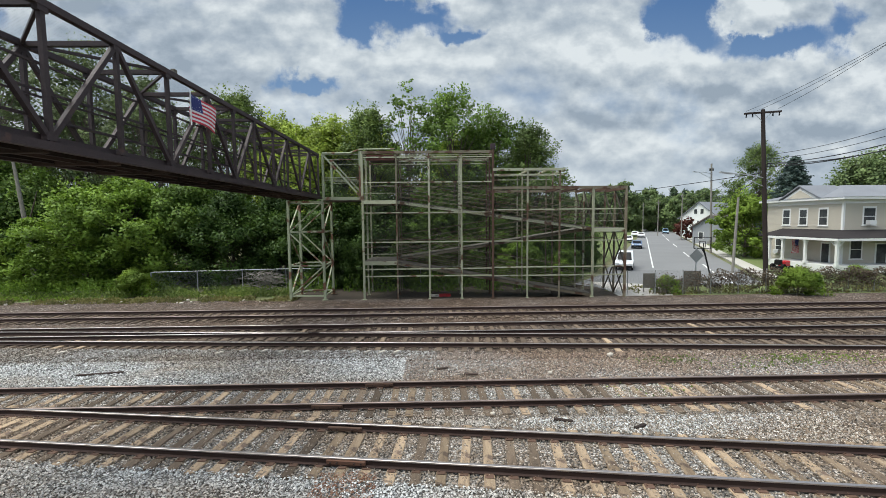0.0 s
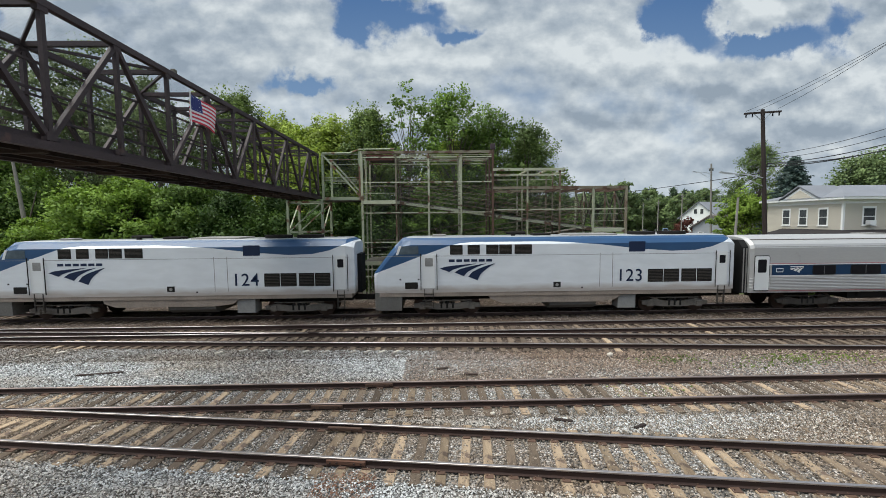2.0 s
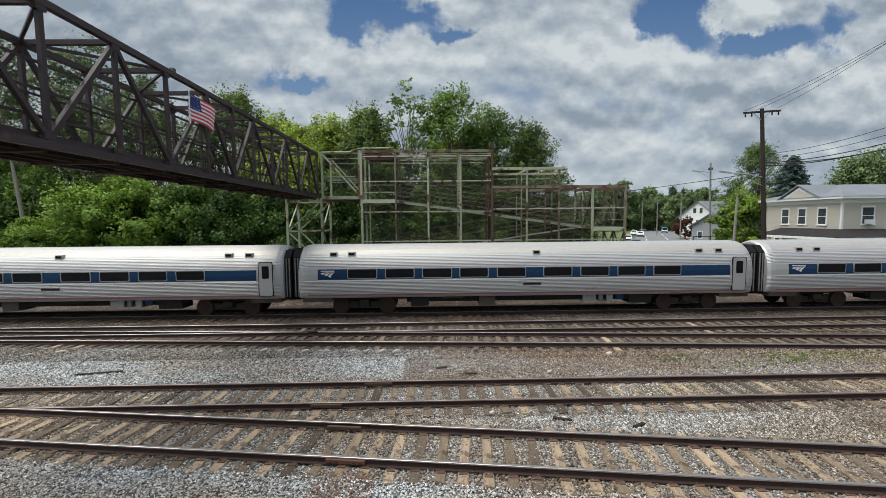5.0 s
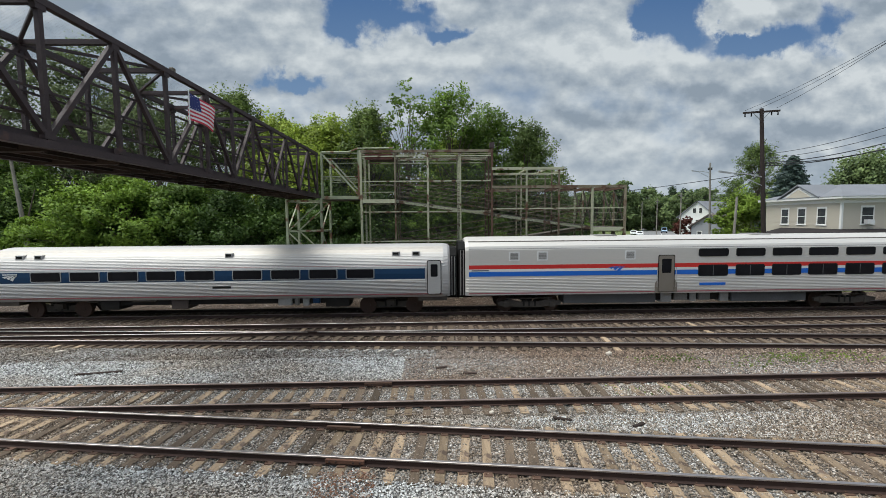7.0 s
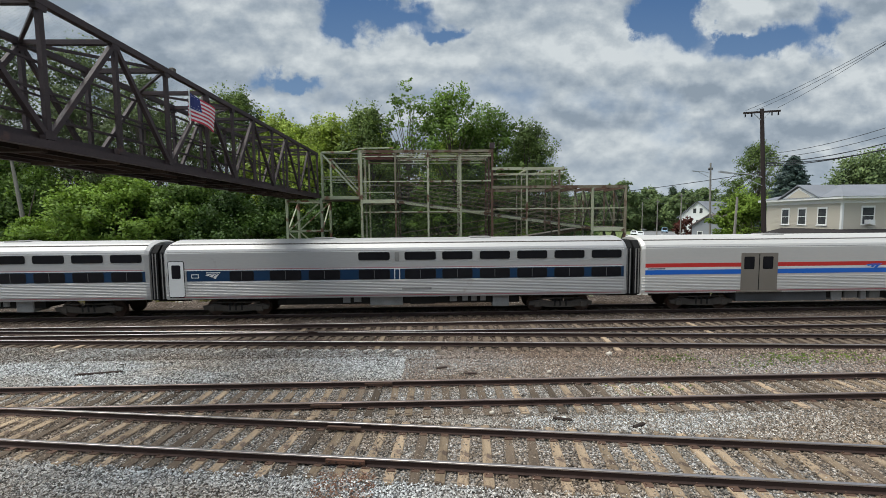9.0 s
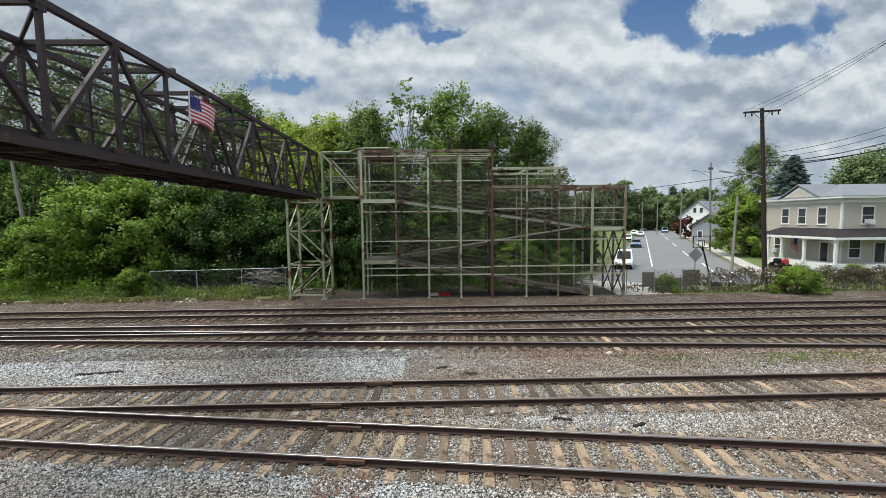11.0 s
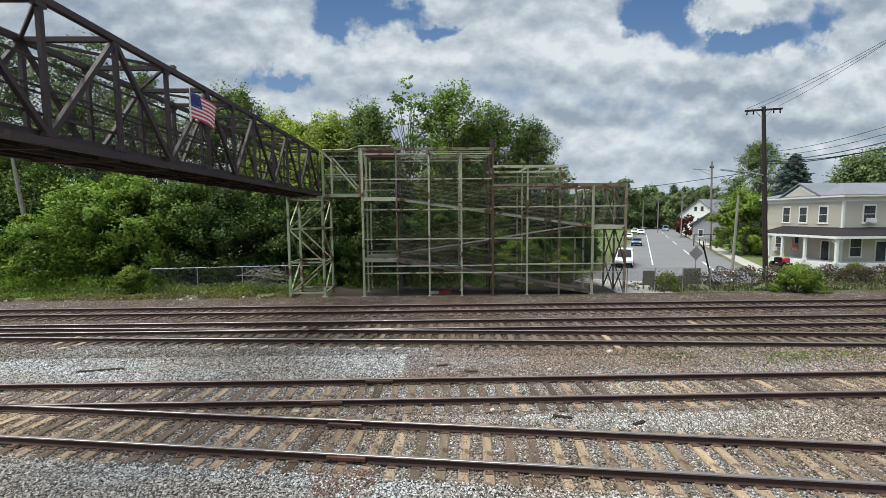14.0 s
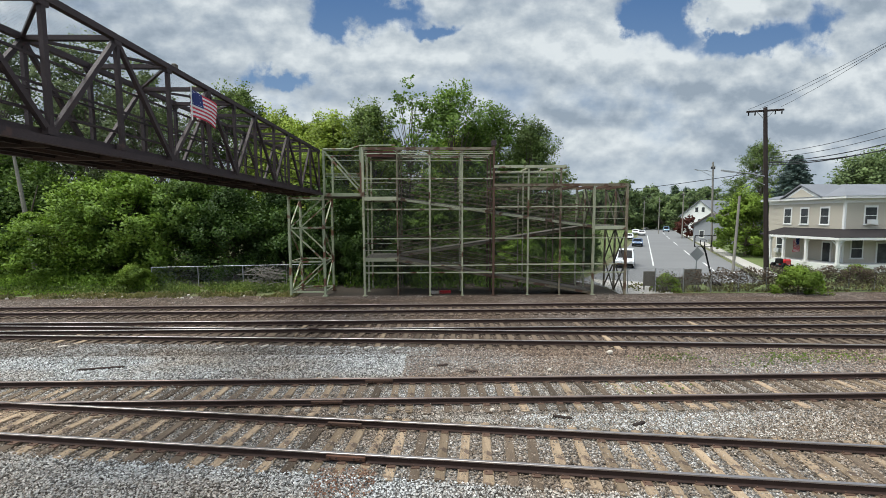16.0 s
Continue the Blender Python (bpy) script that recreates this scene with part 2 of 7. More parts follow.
ground = part("ground", Shape().add([(-3000, -2500, -0.42), (3000, -2500, -0.42), (3000, 3500, -0.42), (-3000, 3500, -0.42)], [(0, 1, 2, 3)]), GRASS_GROUND)
tagged(ground, "open ground of dirt and short rough grass", "ground", kind="structure")
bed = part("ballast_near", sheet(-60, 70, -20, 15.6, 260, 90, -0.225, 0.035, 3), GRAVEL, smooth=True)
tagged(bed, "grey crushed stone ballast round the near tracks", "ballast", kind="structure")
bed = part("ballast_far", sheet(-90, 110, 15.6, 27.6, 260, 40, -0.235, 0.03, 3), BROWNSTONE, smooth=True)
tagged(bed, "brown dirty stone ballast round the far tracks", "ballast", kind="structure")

HEAD = [(-0.036, -0.035), (-0.036, -0.006), (-0.028, 0.0), (0.028, 0.0), (0.036, -0.006), (0.036, -0.035)]
SIDE = [(-0.036, -0.035), (0.036, -0.035), (0.01, -0.055), (0.01, -0.145), (0.072, -0.162), (0.072, -0.175), (-0.072, -0.175), (-0.072, -0.162), (-0.01, -0.145), (-0.01, -0.055)]


def rail_rings(points, off, outline):
    rings = []
    for i, (x, y) in enumerate(points):
        xa, ya = points[max(i - 1, 0)]
        xb, yb = points[min(i + 1, len(points) - 1)]
        d = Vector((xb - xa, yb - ya)).normalized()
        nx, ny = -d.y, d.x
        rings.append([(x + nx * (off + u), y + ny * (off + u), w) for u, w in outline])
    return rings


def rail_part(points, off, track, top):
    r = part("rail", Shape().loft(rail_rings(points, off, SIDE)), RAIL, track)
    part("rail_head", Shape().loft(rail_rings(points, off, HEAD)), top, r, "worn shiny running surface")


tie_meshes = {}


def tie_mesh(k, wide, length, dark):
    """A weathered tie with uneven ends and a slightly hollow worn top."""
    key = (k, wide, length, dark)
    if key not in tie_meshes:
        rnd = random.Random(k * 7 + int(length * 10))
        rings = []
        for i in range(5):
            y = (i / 4 - 0.5) * length + (rnd.uniform(-0.05, 0.05) if i in (0, 4) else 0)
            a, b = wide / 2 + rnd.uniform(-0.008, 0.008), 0.012 + rnd.uniform(0, 0.008)
            t = rnd.uniform(-0.012, 0.004)
            rings.append([(-a, y, -0.2), (-a, y, t - b), (-a + b, y, t), (a - b, y, t + rnd.uniform(-0.008, 0.004)), (a, y, t - b), (a, y, -0.2)])
        me = Shape().loft(rings).mesh("tie")
        me.materials.append(TIE_DARK if dark else TIE)
        tie_meshes[key] = me
    return tie_meshes[key]


plate_mesh = Shape().box(-0.09, 0.09, -0.17, 0.17, 0.0, 0.018).box(-0.06, -0.035, -0.11, -0.08, 0.018, 0.045).box(0.035, 0.06, 0.08, 0.11, 0.018, 0.045).mesh("tie_plate")
plate_mesh.materials.append(PLATE)


def track(label, points, x0, x1, pitch, top, dark_share, plates, seed, length=2.55, skip=None):
    """Two rails on loose ties along a polyline; ties from x0 to x1."""
    tr = thing("railway_track", label, "railway track", "tracks", "structure")
    for off in (-0.7525, 0.7525):
        rail_part(points, off, tr, top)
    rnd = random.Random(seed)
    x = x0
    while x < x1:
        for (xa, ya), (xb, yb) in zip(points, points[1:]):
            if xa <= x <= xb:
                y = ya + (yb - ya) * (x - xa) / (xb - xa)
                turn = math.degrees(math.atan2(yb - ya, xb - xa))
                break
        if not (skip and skip(x)):
            k = rnd.randrange(7)
            tie = new("tie", tie_mesh(k, 0.23, length, rnd.random() < (dark_share(x) if callable(dark_share) else dark_share)))
            tie.parent = tr
            tie.matrix_basis = pose(x, y + rnd.uniform(-0.05, 0.05), -0.178 + rnd.uniform(-0.012, 0.006), 0, rnd.uniform(-1, 1), turn + rnd.uniform(-2.2, 2.2))
            if plates:
                for off in (-0.7525, 0.7525):
                    p = new("tie_plate", plate_mesh)
                    p.parent = tie
                    p.location = (0, off, -0.002)
        x += pitch * rnd.uniform(0.93, 1.07)
    return tr


track("main line track with brown rails on dark ties", [(-400, 23.6), (0, 23.6), (500, 23.6)], -34, 42, 0.53, RAILDULL, 1.0, False, 1)
track("second main track on dark ties, joined by a turnout", [(-300, 19.85), (0, 19.85), (400, 19.85)], -30, 38, 0.53, RAILTOP, 0.97, False, 2)
track("diverging track leaving a turnout, bright worn rail", [(-40, 19.85), (-31, 19.8), (-20, 19.22), (-9.7, 18.58), (0.3, 17.96), (7.5, 17.46), (19, 16.62), (40, 15.0), (90, 11)], -20, 36, 0.53, RAILTOP, 0.93, False, 3, 2.6)
track("siding track with brown weathered ties", [(-200, 12.28), (0, 12.28), (200, 12.28)], -19, 22, 0.54, RAILDULL, lambda x: 0.42, True, 4)
track("near siding track crossing at a shallow angle, pale weathered ties", [(-30, 13.0), (-20, 11.72), (-11.6, 10.69), (0.1, 9.27), (9.5, 8.1), (20, 6.75), (60, 1.4)], -15.5, 15, 0.54, RAILTOP, lambda x: 0.72 if -9.5 < x < -3 else 0.1, True, 5)

# guard rails and frog of the turnout
turnout = thing("turnout", "rusty guard rails and frog of a turnout", "railway track", "tracks", "structure")
for pts, off in (([(-12.0, 18.72), (-4.6, 18.26)], -0.62), ([(-10.6, 19.85), (-3.9, 19.85)], 0.62), ([(-6.4, 19.02), (-2.2, 18.86)], 0.09), ([(-6.4, 19.1), (-3.2, 19.1)], 0.12)):
    g = part("guard_rail", Shape().loft(rail_rings(pts, off, SIDE)), RAIL, turnout)
    part("rail_head", Shape().loft(rail_rings(pts, off, HEAD)), RAIL, g)
for k in range(13):
    part("rail_brace", Shape().box(-10.6 + k * 0.53, -10.45 + k * 0.53, 20.5, 20.85, -0.17, -0.05), PLATE, turnout)
# ---- ramp tower and footbridge ----
REDPANEL = mat("faded_red_panel", (0.26, 0.10, 0.085), (0.17, 0.08, 0.065), 0.8, 0, 1.0, 14, 0.8, 0.1)
F, BK = 28.5, 32.1          # front and rear planes of the ramp frame
G = -0.3
XS = [-5.05, -2.70, -0.45, 1.82, 4.02, 6.45, 8.72, 11.08, 13.40]
TOPS = [10.05, 10.05, 10.05, 10.05, 10.15, 8.8, 8.78, 7.52, 7.52]

ramp_tower = thing("ramp_tower", "pale green rusting steel switchback ramp caged in wire mesh", "ramp", at=pose(0, F, G))


def rp(name, shape, material, label="", parent=None):
    ob = part(name, shape, material, parent or ramp_tower, label)
    ob.location = (0, -F, -G)
    return ob


for i, (x, top) in enumerate(zip(XS, TOPS)):
    for y in (F, (F + BK) / 2, BK):
        if y == BK and i > 6:
            top = 7.5
        w = (0.15 if i in (0, 4, 7, 8) else 0.11) * (1 if y == F else 0.8)
        m = RUST if i == 4 else (RUSTY if i in (1, 6, 8) else OLIVE)
        s = Shape().box(x - w / 2, x + w / 2, y - w / 2, y + w / 2, G, top if y == F else top - 0.02)
        s.box(x - w, x + w, y - w, y + w, G, G + 0.03)
        rp("post", s, m)


def rails(z, x0, x1, y=F, w=0.09, m=None):
    rp("girt", Shape().beam((x0, y, z), (x1, y, z), w, w * 1.1), m or OLIVE)


for y in (F, BK):
    for z, a, b in ((7.9, 0, 4), (5.8, 0, 4), (3.75, 0, 4), (1.85, 0, 4), (1.35, 0, 4), (5.95, 4, 8), (3.75, 4, 8), (1.9, 4, 8), (1.3, 4, 8)):
        if y == F or z > 3:
            rails(z, XS[a] + 0.09, XS[b] - 0.09, y - 0.03, 0.07 if y == F else 0.05, OLIVE if y == F else RUSTY)
# roof beams, three tiers
for y in (F, BK):
    rails(9.95, XS[0], XS[4], y, 0.16, RUSTY)
    rails(9.62, XS[0], XS[4], y, 0.07, OLIVE)
    rails(8.72, XS[4], 9.06, y, 0.16, OLIVE)
    rails(8.35, XS[4], 9.06, y, 0.07, OLIVE)
    rails(7.45, XS[4], XS[8], y, 0.17, RUSTY)
for x in XS[:5]:
    rp("roof_beam", Shape().beam((x, F, 9.9), (x, BK, 9.9), 0.12), RUSTY)
for x in (6.45, 7.8, 9.0):
    rp("roof_beam", Shape().beam((x, F, 8.66), (x, BK, 8.66), 0.12), OLIVE)
for x in XS[6:] + [9.9, 12.2]:
    rp("roof_beam", Shape().beam((x, F, 7.4), (x, BK, 7.4), 0.14, 0.2), RUST)
for k in range(4):
    rp("roof_purlin", Shape().beam((XS[0], F + 0.3 + k, 9.8), (XS[4], F + 0.3 + k, 9.8), 0.06), OLIVE)
rp("roof_sheet", Shape().box(XS[0] + 0.2, XS[1] - 0.1, F + 0.1, BK - 0.1, 9.7, 9.73), RUST, "rust-red roof sheet")
rp("roof_fascia", Shape().box(-4.75, -2.85, F + 0.1, F + 0.13, 9.42, 9.82), REDPANEL, "faded red roof fascia")
rp("column_box", Shape().box(3.86, 4.18, F - 0.1, F + 0.2, 10.15, 10.5), BRIDGE, "dark lamp box")


def incline(x0, z0, x1, z1, ya, yb):
    """One run of the ramp: deck, two stringers, handrails."""
    s = Shape()
    s.add([(x0, ya, z0), (x1, ya, z1), (x1, yb, z1), (x0, yb, z0), (x0, ya, z0 + 0.06), (x1, ya, z1 + 0.06), (x1, yb, z1 + 0.06), (x0, yb, z0 + 0.06)],
          [(3, 2, 1, 0), (4, 5, 6, 7), (0, 1, 5, 4), (1, 2, 6, 5), (2, 3, 7, 6), (3, 0, 4, 7)])
    d = rp("ramp_deck", s, GREYDECK, "grey sloping deck")
    for y in (ya + 0.06, yb - 0.06):
        rp("stringer", Shape().beam((x0, y, z0 - 0.08), (x1, y, z1 - 0.08), 0.09, 0.2), OLIVE if y < F + 1 and z0 > 4 else RUSTY)
        for h in (0.35, 0.65, 0.95, 1.3, 1.75):
            rp("handrail", Shape().beam((x0, y, z0 + h), (x1, y, z1 + h), 0.035), RUSTY)
    n = 6
    for i in range(n + 1):
        x, z = x0 + (x1 - x0) * i / n, z0 + (z1 - z0) * i / n
        rp("cross_beam", Shape().beam((x, ya, z - 0.1), (x, yb, z - 0.1), 0.08, 0.14), RUSTY)


M = (F + BK) / 2
incline(XS[1], 6.62, XS[7], 4.62, F + 0.1, M - 0.1)
incline(XS[1], 2.45, XS[7], 4.50, M + 0.1, BK - 0.1)
incline(XS[1], 2.30, XS[7], -0.12, F + 0.1, M - 0.1)
for x0, x1, z in ((XS[0], XS[1], 6.62), (XS[7], XS[8], 4.55), (XS[0], XS[1], 2.36)):
    rp("landing", Shape().box(x0, x1, F + 0.08, BK - 0.08, z, z + 0.06), GREYDECK, "grey landing deck")
    for y in (F, BK):
        rp("landing_edge", Shape().beam((x0, y, z - 0.08), (x1, y, z - 0.08), 0.1, 0.26), OLIVE)
    for x in (x0, x1):
        rp("landing_edge", Shape().beam((x, F, z - 0.1), (x, BK, z - 0.1), 0.1, 0.22), RUSTY)
    for h in (0.55, 1.05):
        rp("handrail", Shape().beam((x0, F + 0.1, z + h), (x1, F + 0.1, z + h), 0.05), OLIVE)
# end frame bracing
for z0, z1 in ((G, 1.9), (1.9, 4.4), (4.7, 7.3)):
    for ya, yb in ((F, M), (M, BK)):
        for x in (XS[7], XS[8]) if z0 > 4 else (XS[8],):
            rp("brace", Shape().beam((x, ya, z0), (x, yb, z1), 0.07), DARKFRAME)
            rp("brace", Shape().beam((x, yb, z0), (x, ya, z1), 0.07), DARKFRAME)
# wire cage panels
for i in range(8):
    x0, x1 = XS[i] + 0.07, XS[i + 1] - 0.07
    top = 9.6 if i < 4 else (8.3 if i < 6 else 7.3)
    for y in (F + 0.04, BK - 0.04):
        for z0, z1 in ((G + 0.1, 1.35), (1.35, 3.75), (3.75, 5.8), (5.8, top)):
            rp("mesh_panel", Shape().add([(x0, y, z0), (x1, y, z0), (x1, y, z1), (x0, y, z1)], [(0, 1, 2, 3)]), WIRE, "woven wire panel")

# ---- pier under the bridge's end ----
pier = thing("bridge_pier", "pale green braced steel pier carrying the footbridge end", "pier", at=pose(-9.05, 29.7, G))


def pp(name, shape, material=GREEN, label=""):
    ob = part(name, shape, material, pier, label)
    ob.location = (9.05, -29.7, -G)


PX, PY = (-10.25, -7.86), (28.6, 31.0)
for x in PX:
    for y in PY:
        pp("leg", Shape().box(x - 0.08, x + 0.08, y - 0.08, y + 0.08, G, 6.79).box(x - 0.18, x + 0.18, y - 0.18, y + 0.18, G, G + 0.04))
levels = (0.0, 2.15, 4.5, 6.6)
for z in levels:
    for y in PY:
        pp("strut", Shape().beam((PX[0], y, z), (PX[1], y, z), 0.1))
    for x in PX:
        pp("strut", Shape().beam((x, PY[0], z), (x, PY[1], z), 0.1))
for k, (z0, z1) in enumerate(zip(levels, levels[1:])):
    for y in PY:
        a, b = (PX if k % 2 == 0 else PX[::-1])
        pp("brace", Shape().beam((a, y, z0), (b, y, z1), 0.085))
    for x in PX:
        a, b = (PY if k % 2 == 0 else PY[::-1])
        pp("brace", Shape().beam((x, a, z0), (x, b, z1), 0.085))

# ---- link span between bridge and ramp ----
link = thing("link_span", "pale green caged steel span linking bridge and ramp", "walkway", at=pose(-6.4, F + 1, 6.7))


def lp(name, shape, material=GREEN, label=""):
    ob = part(name, shape, material, link, label)
    ob.location = (6.4, -F - 1, -6.7)


for y in (F + 0.1, BK - 1.1):
    for x in (-7.75, -5.2):
        lp("post", Shape().box(x - 0.07, x + 0.07, y - 0.07, y + 0.07, 6.7, 9.9 if x < -6 else 10.05))
    for z, w in ((6.82, 0.22), (9.85, 0.08), (8.25, 0.06), (8.1, 0.05), (9.5, 0.05)):
        lp("rail", Shape().beam((-7.7, y, z), (-5.2, y, z), 0.1 if w > 0.2 else w, w))
    lp("brace", Shape().beam((-7.7, y, 9.8), (-5.2, y, 6.95), 0.11))
    lp("mesh_panel", Shape().add([(-7.7, y + 0.05, 6.9), (-5.2, y + 0.05, 6.9), (-5.2, y + 0.05, 9.8), (-7.7, y + 0.05, 9.8)], [(0, 1, 2, 3)]), WIRE, "woven wire panel")
lp("deck", Shape().box(-7.75, -5.1, F + 0.1, BK - 1.1, 6.66, 6.72), GREYDECK, "grey deck")
lp("top_pipe", Shape().tube((-7.75, F, 9.92), (-5.9, F, 9.92), 0.05).tube((-5.9, F, 9.92), (-5.2, F, 10.16), 0.05).tube((-5.2, F, 10.16), (-2.8, F, 10.18), 0.05), GREEN, "pale handrail pipe")

# ---- footbridge: two trusses over the tracks ----
BX0, BX1, BZ0, BZ1 = -10.3, -8.0, 6.9, 9.77
bridge = thing("footbridge", "dark brown steel truss footbridge with wire mesh sides", "footbridge", at=pose(-9.1, 28.4, 6.6))


def bp(name, shape, material=BRIDGE, label=""):
    ob = part(name, shape, material, bridge, label)
    ob.location = (9.1, -28.4, -6.6)


JOINTS = [28.3, 26.4, 24.5, 22.5, 20.6, 18.5, 16.65, 14.8, 12.65, 10.7, 8.75, 6.7, 4.6, 2.5, 0.4, -1.7, -3.8, -5.9, -8.0]
for x in (BX1, BX0):
    bp("chord", Shape().beam((x, 28.78, BZ0 - 0.02), (x, -9.3, BZ0 - 0.02), 0.17, 0.17))
    bp("chord", Shape().beam((x, 28.4, BZ1), (x, -9.3, BZ1), 0.15, 0.15))
    for k, y in enumerate(JOINTS):
        bp("post", Shape().beam((x, y, BZ0), (x, y, BZ1), 0.1, 0.1, (0, 1, 0)))
    for k, (ya, yb) in enumerate(zip(JOINTS, JOINTS[1:])):
        zs = (BZ1 - 0.05, BZ0 + 0.1) if k % 2 else (BZ0 + 0.1, BZ1 - 0.05)
        bp("diagonal", Shape().beam((x, ya, zs[0]), (x, yb, zs[1]), 0.105, 0.105))
    for z in (BZ0 + 0.55, BZ0 + 1.1, BZ0 + 1.65):
        bp("handrail", Shape().beam((x + (0.09 if x < -9 else -0.09), 28.3, z), (x + (0.09 if x < -9 else -0.09), -9.2, z), 0.05))
    bp("mesh_panel", Shape().add([(x, 28.3, BZ0), (x, -9.2, BZ0), (x, -9.2, BZ1), (x, 28.3, BZ1)], [(0, 1, 2, 3)]), WIRE_DARK, "woven wire side")
for k, y in enumerate(JOINTS):
    bp("top_strut", Shape().beam((BX0, y, BZ1 - 0.02), (BX1, y, BZ1 - 0.02), 0.12))
    bp("floor_beam", Shape().beam((BX0 + 0.09, y, BZ0 - 0.08), (BX1 - 0.09, y, BZ0 - 0.08), 0.14, 0.16), DECK)
    if k % 2 and k + 1 < len(JOINTS):
        bp("top_brace", Shape().beam((BX0, y, BZ1), (BX1, JOINTS[k + 1], BZ1), 0.07))
    elif k + 1 < len(JOINTS):
        bp("top_brace", Shape().beam((BX1, y, BZ1), (BX0, JOINTS[k + 1], BZ1), 0.07))
for k, y in enumerate(JOINTS):
    for x in (BX0, BX1):
        for z in (BZ0 + 0.16, BZ1 - 0.12):
            bp("gusset_plate", Shape().box(x - 0.063, x + 0.063, y - 0.12, y + 0.12, z - 0.07, z + 0.07))
bp("junction_box", Shape().box(-8.07, -7.93, 12.95, 13.1, BZ1 + 0.075, BZ1 + 0.2, 0.02), GREYDECK, "small grey box on the top chord")
for x in (-10.17, -8.13):
    bp("kick_board", Shape().beam((x, 28.4, BZ0 + 0.14), (x, -9.2, BZ0 + 0.14), 0.03, 0.16), BRIDGE, "dark kick board")
for x in (-9.7, -9.15, -8.6):
    bp("stringer", Shape().beam((x, 28.4, BZ0 - 0.06), (x, -9.3, BZ0 - 0.06), 0.1, 0.1), DECK)
plank_mesh = Shape().box(BX0 + 0.08 + 9.15, BX1 - 0.08 + 9.15, -0.125, 0.125, 0, 0.05).mesh("plank")
plank_mesh.materials.append(DECK)
for k in range(140):
    pl = new("plank", plank_mesh)
    pl.parent = bridge
    pl.location = (-0.05, -0.15 - k * 0.268, BZ0 + 0.002 - 6.6)
# ---- train ----
STEEL = mat("brushed_stainless", (0.46, 0.448, 0.435), (0.33, 0.318, 0.305), 0.55, 0.48, 0.25, 16, 0.5, 0.03, 0, (0.3, 1, 3), wear=(0.33, 0.30, 0.275), wear_at=0.64)
PALESTEEL = mat("satin_stainless", (0.56, 0.535, 0.50), (0.44, 0.415, 0.385), 0.5, 0.3, 0.25, 16, 0.5, 0.03, 0, (0.3, 1, 3), wear=(0.42, 0.39, 0.36), wear_at=0.66)
ROOFSTEEL = mat("dusty_roof_steel", (0.47, 0.44, 0.40), (0.31, 0.285, 0.26), 0.5, 0.35, 0.3, 12, 0.8, 0.03, 0, (0.3, 1, 2))
DARKSTEEL = mat("grimy_underframe", (0.022, 0.02, 0.018), (0.012, 0.011, 0.01), 0.8, 0.1, 1.5, 18, 0.7, 0.2, spec=0.12)
BOGIE = mat("dusty_bogie_steel", (0.085, 0.073, 0.062), (0.035, 0.03, 0.026), 0.8, 0.2, 2, 20, 0.7, 0.2, spec=0.12)
WHEEL = mat("rusty_wheel", (0.075, 0.045, 0.034), (0.05, 0.04, 0.035), 0.6, 0.5, 2, 20, 0.6, 0.1)
UNDERGREY = mat("grey_equipment_box", (0.27, 0.26, 0.245), (0.13, 0.125, 0.12), 0.7, 0.1, 1.5, 14, 0.7, 0.1)
GLASS = mat("dark_train_glass", (0.007, 0.007, 0.009), (0.02, 0.02, 0.024), 0.1, 0.0, 0.6, 3, 0.5, 0.0, spec=0.1)
BLACK = mat("black_rubber", (0.01, 0.01, 0.01), (0.018, 0.017, 0.016), 0.8, 0, 2, 20, 0.6, 0.1, spec=0.12)
BLUE = mat("train_blue_paint", (0.009, 0.034, 0.082), (0.007, 0.026, 0.064), 0.35, 0, 0.4, 15, 0.6, 0.02)
NAVY = mat("navy_lettering", (0.008, 0.016, 0.045), (0.012, 0.022, 0.055), 0.55, 0, 1, 15, 0.5, 0.02)
BRIGHTBLUE = mat("bright_blue_stripe", (0.02, 0.12, 0.48), (0.02, 0.1, 0.4), 0.4, 0, 0.4, 15, 0.5, 0.02)
RED = mat("red_stripe", (0.48, 0.03, 0.025), (0.42, 0.03, 0.03), 0.4, 0, 0.4, 15, 0.5, 0.02)
DULLRED = mat("thin_red_pinstripe", (0.36, 0.12, 0.13), (0.3, 0.1, 0.1), 0.5, 0, 0.4, 15, 0.5, 0.02)
WHITE = mat("white_paint", (0.64, 0.64, 0.63), (0.54, 0.53, 0.51), 0.45, 0, 0.6, 14, 0.5, 0.02)
FRAMESTEEL = mat("dull_window_frame", (0.36, 0.36, 0.355), (0.24, 0.24, 0.235), 0.5, 0.5, 0.5, 10, 0.5, 0)
SILL = mat("dust_caked_paint", (0.30, 0.245, 0.20), (0.16, 0.13, 0.105), 0.8, 0, 1.2, 14, 0.8, 0.1)
TANK = mat("grimy_tank_paint", (0.17, 0.16, 0.145), (0.08, 0.072, 0.064), 0.7, 0, 0.8, 14, 0.8, 0.1)
SLATE = mat("slate_grey_equipment_cover", (0.085, 0.085, 0.087), (0.045, 0.044, 0.043), 0.7, 0, 0.9, 16, 0.7, 0.1)
SOOT = mat("brown_sooty_box", (0.075, 0.058, 0.05), (0.04, 0.032, 0.028), 0.8, 0, 1.2, 16, 0.7, 0.1)
TAUPE = mat("bare_metal_door", (0.24, 0.21, 0.175), (0.17, 0.15, 0.125), 0.5, 0.4, 0.8, 16, 0.6, 0.05)


